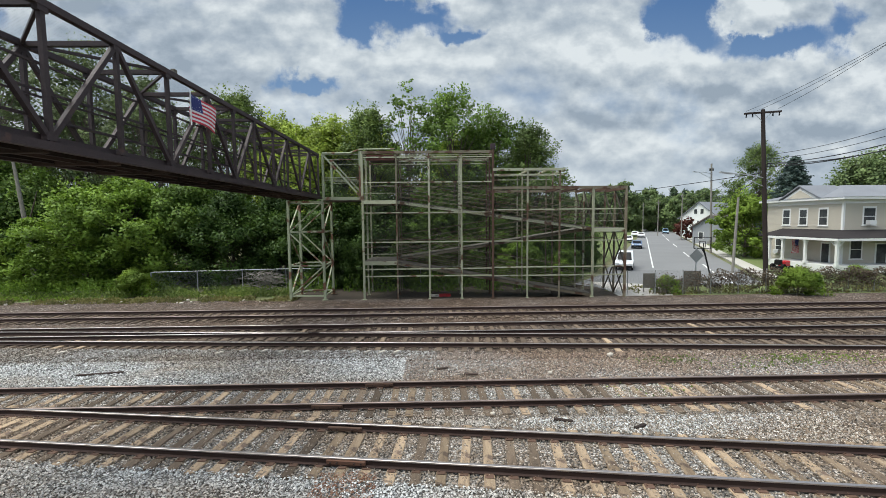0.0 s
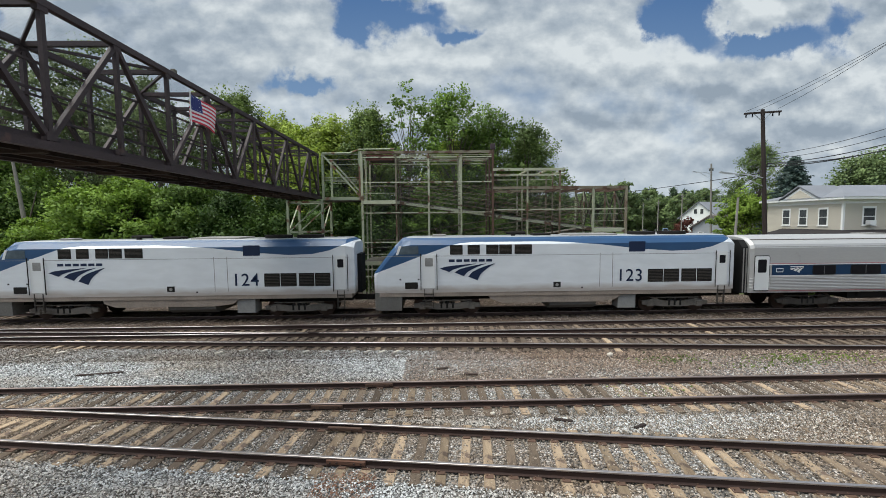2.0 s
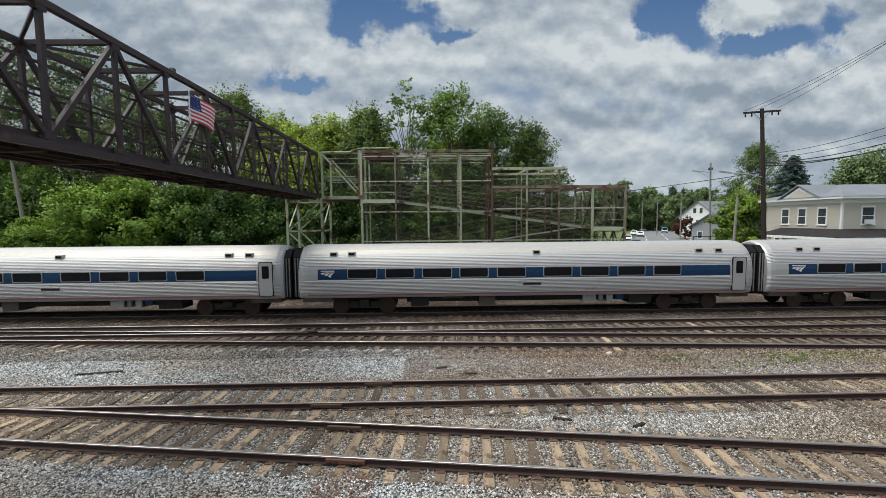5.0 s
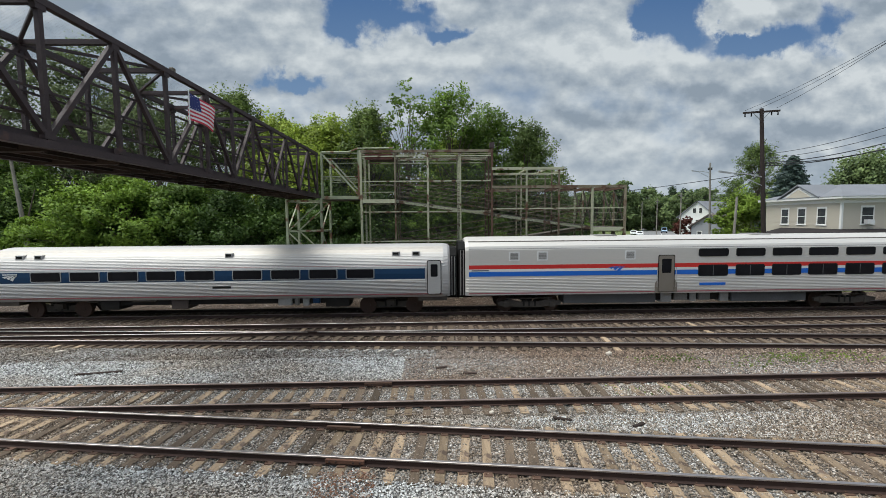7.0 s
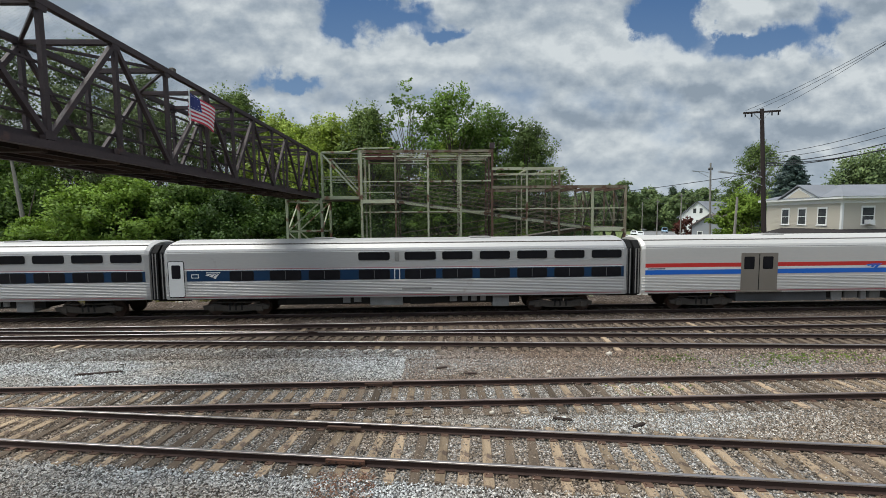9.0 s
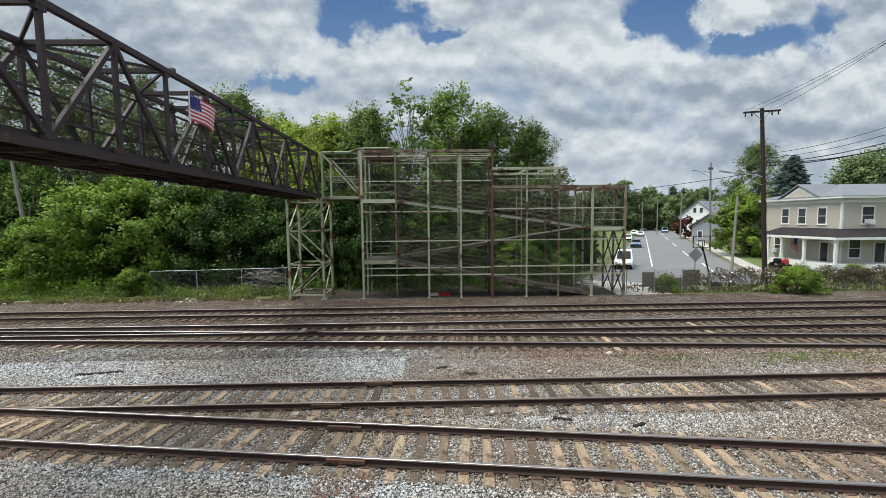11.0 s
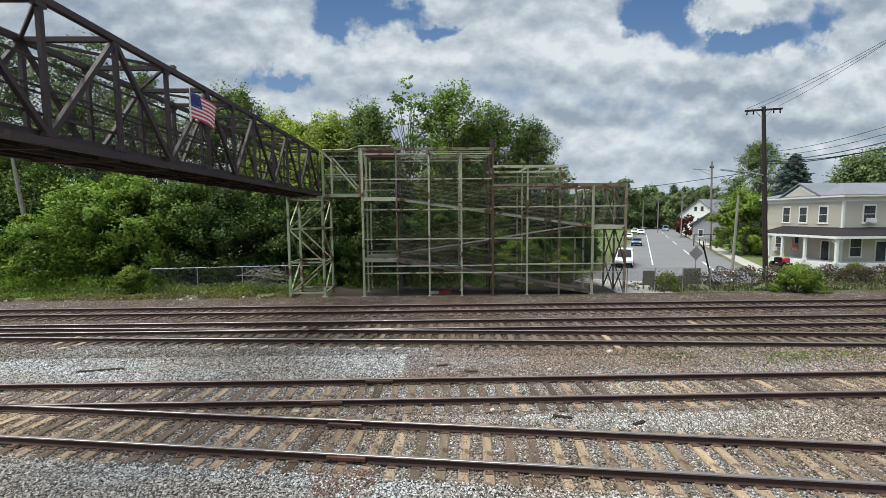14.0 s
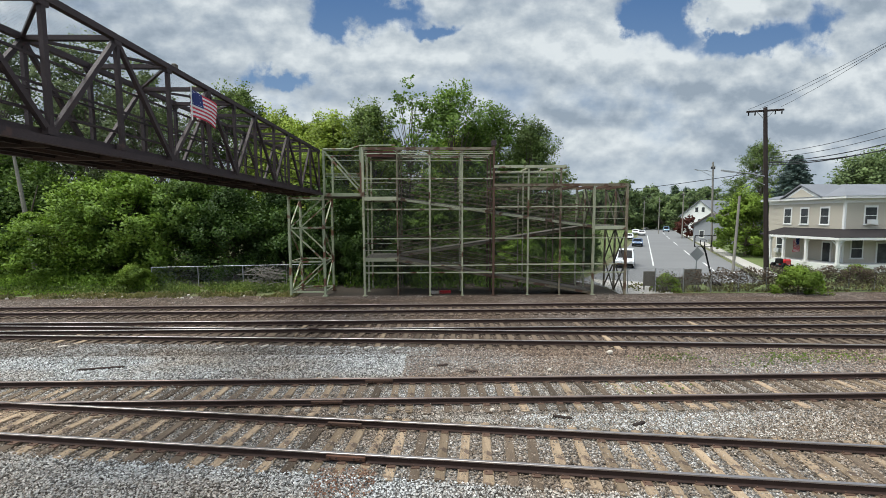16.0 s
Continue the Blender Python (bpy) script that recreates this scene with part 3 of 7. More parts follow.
def scheme_mat(name, stops, white, blue):
    """White loco paint with a blue top whose lower edge sweeps along the side, and grime along the sill."""
    m, n, l = nodes_of(name)
    b = n["Principled BSDF"]
    co = n.new("ShaderNodeTexCoord")
    sp = n.new("ShaderNodeSeparateXYZ")
    l.new(co.outputs["Object"], sp.inputs[0])
    u = n.new("ShaderNodeMath")
    u.operation = "DIVIDE"
    u.inputs[1].default_value = 21.0
    l.new(sp.outputs["X"], u.inputs[0])
    edge = ramp(n, l, u.outputs[0], [(x / 21.0, (z / 5,) * 3) for x, z in stops])
    zz = n.new("ShaderNodeMath")
    zz.operation = "DIVIDE"
    zz.inputs[1].default_value = 5.0
    l.new(sp.outputs["Z"], zz.inputs[0])
    above = n.new("ShaderNodeMath")
    above.operation = "GREATER_THAN"
    l.new(zz.outputs[0], above.inputs[0])
    l.new(edge.outputs["Color"], above.inputs[1])
    no = noise_node(n, l, 1.3, 6, "Object", (0.6, 1, 2.0))
    tint = ramp(n, l, no.outputs["Fac"], [(0.35, (0.9, 0.9, 0.9)), (0.65, (1, 1, 1))])
    col = mixed(n, l, "MIX", above.outputs[0], white, blue)
    top = n.new("ShaderNodeMath")
    top.operation = "GREATER_THAN"
    top.inputs[1].default_value = 4.29
    l.new(sp.outputs["Z"], top.inputs[0])
    col = mixed(n, l, "MIX", top.outputs[0], col, (0.3, 0.31, 0.32))
    col = mixed(n, l, "MULTIPLY", 1.0, col, tint.outputs["Color"])
    low = n.new("ShaderNodeMath")
    low.operation = "MULTIPLY_ADD"
    low.inputs[1].default_value, low.inputs[2].default_value = 0.5, 0.0
    l.new(no.outputs["Fac"], low.inputs[0])
    su = n.new("ShaderNodeMath")
    su.operation = "SUBTRACT"
    l.new(sp.outputs["Z"], su.inputs[0])
    l.new(low.outputs[0], su.inputs[1])
    dr = n.new("ShaderNodeMapRange")
    dr.inputs["From Min"].default_value, dr.inputs["From Max"].default_value = 1.2, 1.5
    dr.inputs["To Min"].default_value, dr.inputs["To Max"].default_value = 0.8, 0.0
    l.new(su.outputs[0], dr.inputs["Value"])
    col = mixed(n, l, "MIX", dr.outputs["Result"], col, (0.3, 0.25, 0.21))
    l.new(col, b.inputs["Base Color"])
    b.inputs["Roughness"].default_value = 0.35
    return m


LOCOBOGIE = mat("dust_grey_truck_frame", (0.19, 0.165, 0.14), (0.08, 0.07, 0.06), 0.85, 0.1, 2, 20, 0.8, 0.2, spec=0.12)
# cab glass with the sky's reflection painted in as pale blue-grey
CABGLASS = mat("painted_reflection_cab_glass", (0.10, 0.125, 0.145), (0.04, 0.05, 0.06), 0.1, 0, 1.2, 5, 0.8, 0)
LOCO = scheme_mat("loco_paint", [(0.0, 2.3), (0.6, 2.34), (1.2, 2.58), (2.5, 3.06), (3.3, 3.36), (4.0, 3.6), (4.6, 3.82), (5.2, 3.98), (6.0, 4.05), (10.0, 4.05),
                                 (11.2, 4.0), (13.0, 3.86), (15.0, 3.62), (17.0, 3.46), (18.3, 3.5), (19.2, 3.68), (19.9, 3.95), (20.5, 4.2)], (0.62, 0.635, 0.65), (0.022, 0.066, 0.15))


def rounded(x0, x1, z0, z1, r, k=3):
    pts = []
    for cx, cz, a0 in ((x1 - r, z0 + r, -90), (x1 - r, z1 - r, 0), (x0 + r, z1 - r, 90), (x0 + r, z0 + r, 180)):
        for i in range(k + 1):
            a = radians(a0 + 90 * i / k)
            pts.append((cx + r * math.cos(a), cz + r * math.sin(a)))
    return pts


def pane(car, x0, x1, z0, z1, y, r=0.07, frame_mat=None, name="window", glass=None, mullion=False):
    """One window: a frame ring and the dark glass in it."""
    w = part(name, Shape().slab(rounded(x0, x1, z0, z1, r), "y", y + 0.03, y - 0.012), frame_mat or BLACK, car)
    part("pane", Shape().slab(rounded(x0 + 0.045, x1 - 0.045, z0 + 0.045, z1 - 0.045, r * 0.7), "y", y + 0.02, y - 0.016), glass or GLASS, w)
    if y < 0 and mullion:
        c = (x0 + x1) / 2
        part("mullion", Shape().box(c - 0.018, c + 0.018, y - 0.021, y + 0.02, z0 + 0.05, z1 - 0.05), SLATE, w)


def swoosh(car, x, z, w, h, y, material):
    """Three curved blades widening to the upper end: a plain emblem."""
    e = []
    for k, (a, b, c, d) in enumerate(((0.0, 0.72, 0.66, 1.0), (0.27, 0.46, 0.84, 1.0), (0.52, 0.2, 1.0, 1.0))):
        up, lo = [], []
        for i in range(7):
            t = i / 6
            px = x + w * (a + (c - a) * t)
            pz = z + h * (b + (d - b) * t ** 0.55)
            up.append((px, pz))
            lo.append((px + w * 0.17 * (1 - t), pz - h * (0.2 * (1 - t) ** 1.3 + 0.02)))
        e.append(part("emblem_blade", Shape().slab(up + lo[::-1], "y", y + 0.01, y - 0.006), material, car))


wheel_mesh = Shape().tube((0, -0.07, 0), (0, 0.07, 0), 0.46, 0.46, 20).tube((0, 0.07, 0), (0, 0.1, 0), 0.49, 0.49, 20).tube((0, -0.1, 0), (0, -0.07, 0), 0.14, 0.14, 10).mesh("wheel")
wheel_mesh.materials.append(WHEEL)
ring_mesh = Shape().tube((0, -0.085, 0), (0, -0.069, 0), 0.33, 0.3, 20).mesh("wheel_disc")
ring_mesh.materials.append(BOGIE)


def bogie(car, x, base, outside=True, big=1.0, steel=None):
    """A two-axle truck: side frames with drop ends, springs, bolster and four wheels."""
    steel = steel or BOGIE
    b = part("bogie", Shape().beam((x, -0.9, 0.62), (x, 0.9, 0.62), 0.5, 0.3), steel, car)
    h = base / 2
    for s in (-1, 1):
        y = s * (1.16 if outside else 0.62)
        fr = [(x - h - 0.5, 0.62), (x - h - 0.45, 0.42), (x - h + 0.3, 0.36), (x - 0.55, 0.30), (x + 0.55, 0.30), (x + h - 0.3, 0.36), (x + h + 0.45, 0.42), (x + h + 0.5, 0.62),
              (x + h - 0.2, 0.74), (x + 0.5, 0.62), (x - 0.5, 0.62), (x - h + 0.2, 0.74)]
        part("side_frame", Shape().slab(fr, "y", y - 0.07, y + 0.07), steel, b)
        sp = Shape()
        for k in (-0.32, 0.0, 0.32):
            sp.tube((x + k, y - s * 0.02, 0.36), (x + k, y - s * 0.02, 0.72), 0.11, 0.11, 10)
        part("spring", sp, DARKSTEEL, b)
        for e in (-h, h):
            part("axle_box", Shape().box(x + e - 0.17, x + e + 0.17, y - 0.12, y + 0.12, 0.33, 0.63, 0.03), steel, b)
            wh = new("wheel", wheel_mesh)
            wh.parent = b
            wh.matrix_basis = pose(x + e, s * 0.755, 0.46, 0, 0, 0 if s < 0 else 180) @ Matrix.Diagonal((big, 1, big, 1))
            part("damper", Shape().tube((x + e * 1.25, y - s * 0.05, 0.5), (x + e * 0.7, y - s * 0.05, 0.9), 0.04), DARKSTEEL, b)
        part("brake_rod", Shape().beam((x - h, y, 0.8), (x + h, y, 0.8), 0.06), steel, b)


def underbody(car, boxes, length, low=0.62):
    part("underframe", Shape().box(6.3, length - 6.3, -1.2, 1.2, low, 1.12).box(1.2, 6.3, -0.85, 0.85, 0.9, 1.12).box(length - 6.3, length - 1.2, -0.85, 0.85, 0.9, 1.12), DARKSTEEL, car)
    for x0, x1, z0, m in boxes:
        part("equipment_box", Shape().box(x0, x1, -1.3, -0.3, z0, 1.06, 0.03), m, car)
    part("coupler", Shape().beam((0.0, 0, 0.85), (0.9, 0, 0.85), 0.25, 0.3), DARKSTEEL, car)
    part("coupler", Shape().beam((length - 0.9, 0, 0.85), (length - 0.02, 0, 0.85), 0.25, 0.3), DARKSTEEL, car)


def ribbed(profile, bands, pitch=0.075, deep=0.014):
    """A half outline (y out, z up) with pressed flutes in the given height bands."""
    out = []
    z, zmax = profile[0][0], profile[-1][0]
    zs = [p[0] for p in profile]
    ys = [p[1] for p in profile]

    def y_at(v):
        return float(np.interp(v, zs, ys))
    marks = sorted(set(zs))
    for a, b in bands:
        marks = [v for v in marks if not a < v < b]
        k = int((b - a) / pitch)
        for i in range(k):
            q = a + (b - a) * i / k
            w = (b - a) / k
            out += [(q, y_at(q)), (q + w * 0.2, y_at(q + w * 0.2) + deep), (q + w * 0.6, y_at(q + w * 0.6) + deep), (q + w * 0.8, y_at(q + w * 0.8))]
    out += [(v, y_at(v)) for v in marks]
    return sorted(out), y_at


AM_PROFILE = [(1.0, 1.36), (1.15, 1.44), (1.5, 1.52), (1.9, 1.555), (2.3, 1.555), (2.6, 1.52), (2.9, 1.44), (3.15, 1.32), (3.4, 1.14), (3.6, 0.92), (3.75, 0.66), (3.85, 0.34), (3.88, 0.0)]
VI_PROFILE = [(1.05, 1.5), (1.2, 1.525), (2.0, 1.53), (3.55, 1.53), (3.75, 1.46), (3.95, 1.25), (4.1, 0.95), (4.2, 0.5), (4.23, 0.0)]
AM_HALF, am_y = ribbed(AM_PROFILE, [(1.2, 1.98), (2.68, 3.3)], 0.075)
VI_HALF, vi_y = ribbed(VI_PROFILE, [(1.22, 1.98)], 0.08)


def shell(half, stations):
    """Loft of a mirrored half outline; stations are (x, width scale, height drop)."""
    rings = []
    for x, s, dz in stations:
        r = [(x, -y * s, z - dz * max(0, (z - 1) / 3)) for z, y in half] + [(x, y * s, z - dz * max(0, (z - 1) / 3)) for z, y in half[::-1][1:]]
        rings.append(r)
    return Shape().loft(rings)


def band(y_at, x0, x1, z0, z1, proud=0.008):
    """A painted strip lying on the car's side between two heights, on both sides."""
    s = Shape()
    for sign in (-1, 1):
        zs = [z0 + (z1 - z0) * i / 4 for i in range(5)]
        s.loft([[(x, sign * (y_at(z) + d), z) for z in zs for d in (proud,)] + [(x, sign * (y_at(z) - 0.02), z) for z in zs[::-1]] for x in (x0, x1)])
    return s


def end_parts(car, length, top, half_w, left_dark=True):
    for x0, x1 in ((0.06, 0.42), (length - 0.42, length - 0.06)):
        part("diaphragm", Shape().slab([(-half_w, 1.0), (half_w, 1.0), (half_w, top - 0.5), (half_w - 0.35, top - 0.12), (-half_w + 0.35, top - 0.12), (-half_w, top - 0.5)], "x", x0, x1), BLACK, car, "black rubber gangway")
        for k in (0.08, 0.24):
            part("gangway_post", Shape().box(x0 + k, x0 + k + 0.05, -half_w - 0.03, -half_w + 0.05, 1.05, top - 0.55), UNDERGREY, car, "grey upright of the gangway")


def car_door(car, x0, x1, y, z0, z1, window=True, material=None):
    d = part("door", Shape().slab(rounded(x0, x1, z0, z1, 0.08), "y", y + 0.05, y - 0.02), material or STEEL, car, "bare metal end door")
    part("door_seam", Shape().slab(rounded(x0 - 0.04, x1 + 0.04, z0 - 0.04, z1 + 0.04, 0.1), "y", y + 0.05, y - 0.008), BLACK, car)
    if window:
        part("door_window", Shape().slab(rounded(x0 + 0.16, x1 - 0.16, z0 + (z1 - z0) * 0.52, z1 - 0.18, 0.06), "y", y, y - 0.026), GLASS, d)
    for x in (x0 - 0.1, x1 + 0.1):
        part("grab_rail", Shape().tube((x, y - 0.05, z0 + 0.25), (x, y - 0.05, z0 + 1.35), 0.018, None, 6), STEEL, car)
    return d


def amfleet(label, windows, doors, extra):
    car = thing("passenger_car", label, "railway car", "cars of the train")
    part("body", shell(AM_HALF, [(0.42, 0.9, 0.14), (0.55, 0.97, 0.05), (0.8, 1, 0), (25.2, 1, 0), (25.45, 0.97, 0.05), (25.58, 0.9, 0.14)]), STEEL, car, "fluted stainless shell")
    part("blue_band", band(am_y, 1.5, 24.2, 2.03, 2.6), BLUE, car, "dark blue window band")
    part("white_line", band(am_y, 1.5, 24.2, 1.955, 2.01), WHITE, car)
    part("red_line", band(am_y, 0.9, 25.1, 2.75, 2.79), DULLRED, car)
    part("red_line", band(am_y, 0.9, 25.1, 1.14, 1.2), DULLRED, car)
    part("roof", band(am_y, 0.8, 25.2, 3.34, 3.86, 0.006), ROOFSTEEL, car, "dull dusty roof sheets")
    for a, b in windows:
        pane(car, a, b, 2.07, 2.63, -1.565, 0.08, FRAMESTEEL)
        pane(car, a, b, 2.07, 2.63, 1.575, 0.08, FRAMESTEEL)
    for a, b in doors:
        car_door(car, a, b, -1.562, 1.2, 3.0)
    for x in (2.3, 3.3, 13.5, 22.6, 23.7):
        v = part("roof_vent", Shape().slab([(x - 0.2, -1.26), (x + 0.2, -1.26), (x + 0.2, -1.0), (x - 0.2, -1.0)], "z", 3.28, 3.5), STEEL, car)
        part("grille", Shape().box(x - 0.15, x + 0.15, -1.27, -1.24, 3.33, 3.46), BLACK, v)
    swoosh(car, extra, 2.16, 0.78, 0.3, -1.568, WHITE)
    part("lettering_bar", Shape().box(extra + 0.02, extra + 0.76, -1.572, -1.55, 2.48, 2.53), WHITE, car)
    part("number_bar", Shape().box(12.7, 13.7, -1.553, -1.53, 1.63, 1.74), DARKSTEEL, car, "small dark number")
    for x in (0.6, 23.8):
        part("skirt", Shape().box(x, x + 1.6, -1.36, 1.36, 0.78, 1.05), BOGIE, car)
    underbody(car, [(6.5, 7.5, 0.48, DARKSTEEL), (8.2, 9.4, 0.88, BOGIE), (10.3, 11.2, 0.48, SOOT), (13.4, 14.8, 0.82, DARKSTEEL), (16.1, 16.85, 0.6, UNDERGREY), (17.0, 17.25, 0.62, TANK), (17.45, 17.8, 0.58, UNDERGREY), (18.0, 18.4, 0.7, BLUE), (18.7, 20.0, 0.5, DARKSTEEL)], 26, 0.7)
    part("air_pipe", Shape().tube((5.6, -1.1, 0.9), (20.2, -1.1, 0.86), 0.05, None, 7), BOGIE, car)
    end_parts(car, 26, 3.75, 1.15)
    for x in (3.85, 22.25):
        bogie(car, x, 2.6, False)
    return car


COACH = [(3.1, 4.72), (5.15, 6.75), (7.16, 8.8), (9.2, 10.8), (11.25, 12.85), (13.8, 15.4), (15.85, 17.45), (17.9, 19.45), (19.9, 21.45)]
CAFE = [(3.35, 4.95), (5.35, 6.9), (7.4, 9.0), (9.45, 11.0), (16.1, 17.7), (18.15, 19.75), (20.2, 21.8)]

VI_LOW = [(3.9, 5.2), (6.05, 7.75), (8.15, 9.85), (10.85, 12.55), (13.35, 15.05), (15.4, 17.05), (17.45, 19.1), (19.5, 21.15), (21.55, 23.2), (23.6, 25.25)]


def viewliner(label, low, high, scheme):
    car = thing("sleeping_car" if scheme == "blue" else "baggage_car", label, "railway car", "cars of the train")
    part("body", shell(VI_HALF, [(0.42, 0.95, 0.08), (0.6, 1, 0), (25.4, 1, 0), (25.58, 0.95, 0.08)]), STEEL if scheme == "blue" else PALESTEEL, car, "stainless shell, fluted below")
    if scheme == "blue":
        part("blue_band", band(vi_y, 1.6, 25.4, 2.03, 2.6), BLUE, car, "dark blue window band")
        part("red_line", band(vi_y, 0.9, 25.3, 2.66, 2.69), DULLRED, car)
        part("white_line", band(vi_y, 0.9, 25.3, 2.605, 2.65), WHITE, car)
        fr = part("narrow_window", Shape().slab(rounded(12.78, 13.1, 1.98, 2.62, 0.03), "y", -1.5, -1.545), WHITE, car)
        part("pane", Shape().slab(rounded(12.83, 13.05, 2.03, 2.57, 0.03), "y", -1.5, -1.55), BLUE, fr)
        part("white_line", band(vi_y, 0.9, 25.3, 1.985, 2.02), WHITE, car)
        part("narrow_panel", Shape().slab(rounded(12.82, 13.06, 3.02, 3.5, 0.03), "y", -1.5, -1.545), UNDERGREY, car)
        part("red_line", band(vi_y, 0.9, 25.3, 1.14, 1.175), DULLRED, car)
        part("sign_frame", Shape().slab(rounded(1.85, 2.25, 2.2, 2.42, 0.02), "y", -1.5, -1.545), WHITE, car)
        part("sign_plate", Shape().slab(rounded(1.89, 2.21, 2.24, 2.38, 0.02), "y", -1.5, -1.55), BLUE, car)
        swoosh(car, 2.6, 2.16, 0.8, 0.3, -1.54, WHITE)
        part("lettering_bar", Shape().box(2.65, 3.4, -1.546, -1.52, 2.47, 2.52), WHITE, car)
        car_door(car, 0.65, 1.45, -1.53, 1.2, 3.1, True, WHITE)
        part("name_bar", Shape().box(13.2, 14.8, -1.552, -1.53, 1.45, 1.56), UNDERGREY, car, "pale name strip")
    else:
        part("red_stripe", band(vi_y, 0.6, 25.4, 2.5, 2.72), RED, car, "red stripe")
        part("white_stripe", band(vi_y, 0.6, 25.4, 2.36, 2.49), WHITE, car, "white stripe")
        part("blue_stripe", band(vi_y, 0.6, 25.4, 2.1, 2.35), BRIGHTBLUE, car, "blue stripe")
        part("red_line", band(vi_y, 0.6, 25.4, 1.13, 1.185), DULLRED, car)
        part("number_bar", Shape().box(0.75, 1.7, -1.546, -1.52, 2.4, 2.45), NAVY, car)
    for side, y in ((-1, -1.545), (1, 1.555)):
        for a, b in low:
            pane(car, a, b, 1.99 if scheme == "red" else 2.03, 2.62 if scheme == "red" else 2.58, y, 0.1, mullion=True)
        for a, b in high:
            pane(car, a, b, 3.08, 3.52, y, 0.1)
    part("roof_seam", band(vi_y, 0.6, 25.4, 3.6, 3.63), UNDERGREY, car)
    part("roof_gutter", band(vi_y, 0.6, 25.4, 3.98, 4.02, 0.03), BOGIE, car, "dark gutter along the roof")
    for x in (8.0, 17.0):
        part("roof_hatch", Shape().box(x, x + 1.2, -0.5, 0.5, 4.2, 4.27, 0.02), UNDERGREY, car)
    underbody(car, [(6.8, 8.2, 0.75, DARKSTEEL), (9.9, 10.3, 0.72, UNDERGREY), (10.5, 10.9, 0.75, UNDERGREY), (11.4, 13.2, 0.55, UNDERGREY), (13.6, 15.0, 0.6, DARKSTEEL), (15.8, 16.2, 0.72, UNDERGREY), (16.5, 16.8, 0.75, UNDERGREY),
                    (17.0, 17.3, 0.74, UNDERGREY), (17.5, 17.8, 0.74, UNDERGREY), (18.2, 19.1, 0.42, UNDERGREY)] if scheme == "blue" else [(5.9, 11.1, 0.5, SLATE), (11.4, 12.0, 0.5, UNDERGREY), (12.15, 12.9, 0.62, TANK), (13.05, 13.4, 0.55, UNDERGREY), (13.55, 14.2, 0.6, TANK), (14.75, 15.25, 0.52, UNDERGREY), (15.4, 19.7, 0.5, SLATE)], 26)
    end_parts(car, 26, 4.1, 1.3)
    for x in (4.0, 22.0):
        bogie(car, x, 2.6)
    return car


def written(text, car, x, z, size, y, material):
    """Letters in the built-in font standing on a car's side."""
    c = bpy.data.curves.new("number", "FONT")
    c.body, c.size, c.extrude, c.space_character, c.offset = text, size, 0.004, 1.06, 0.004
    c.materials.append(material)
    o = new("number", c)
    o.parent = car
    o.matrix_basis = pose(x, y, z, 90, 0, 0)
    return o


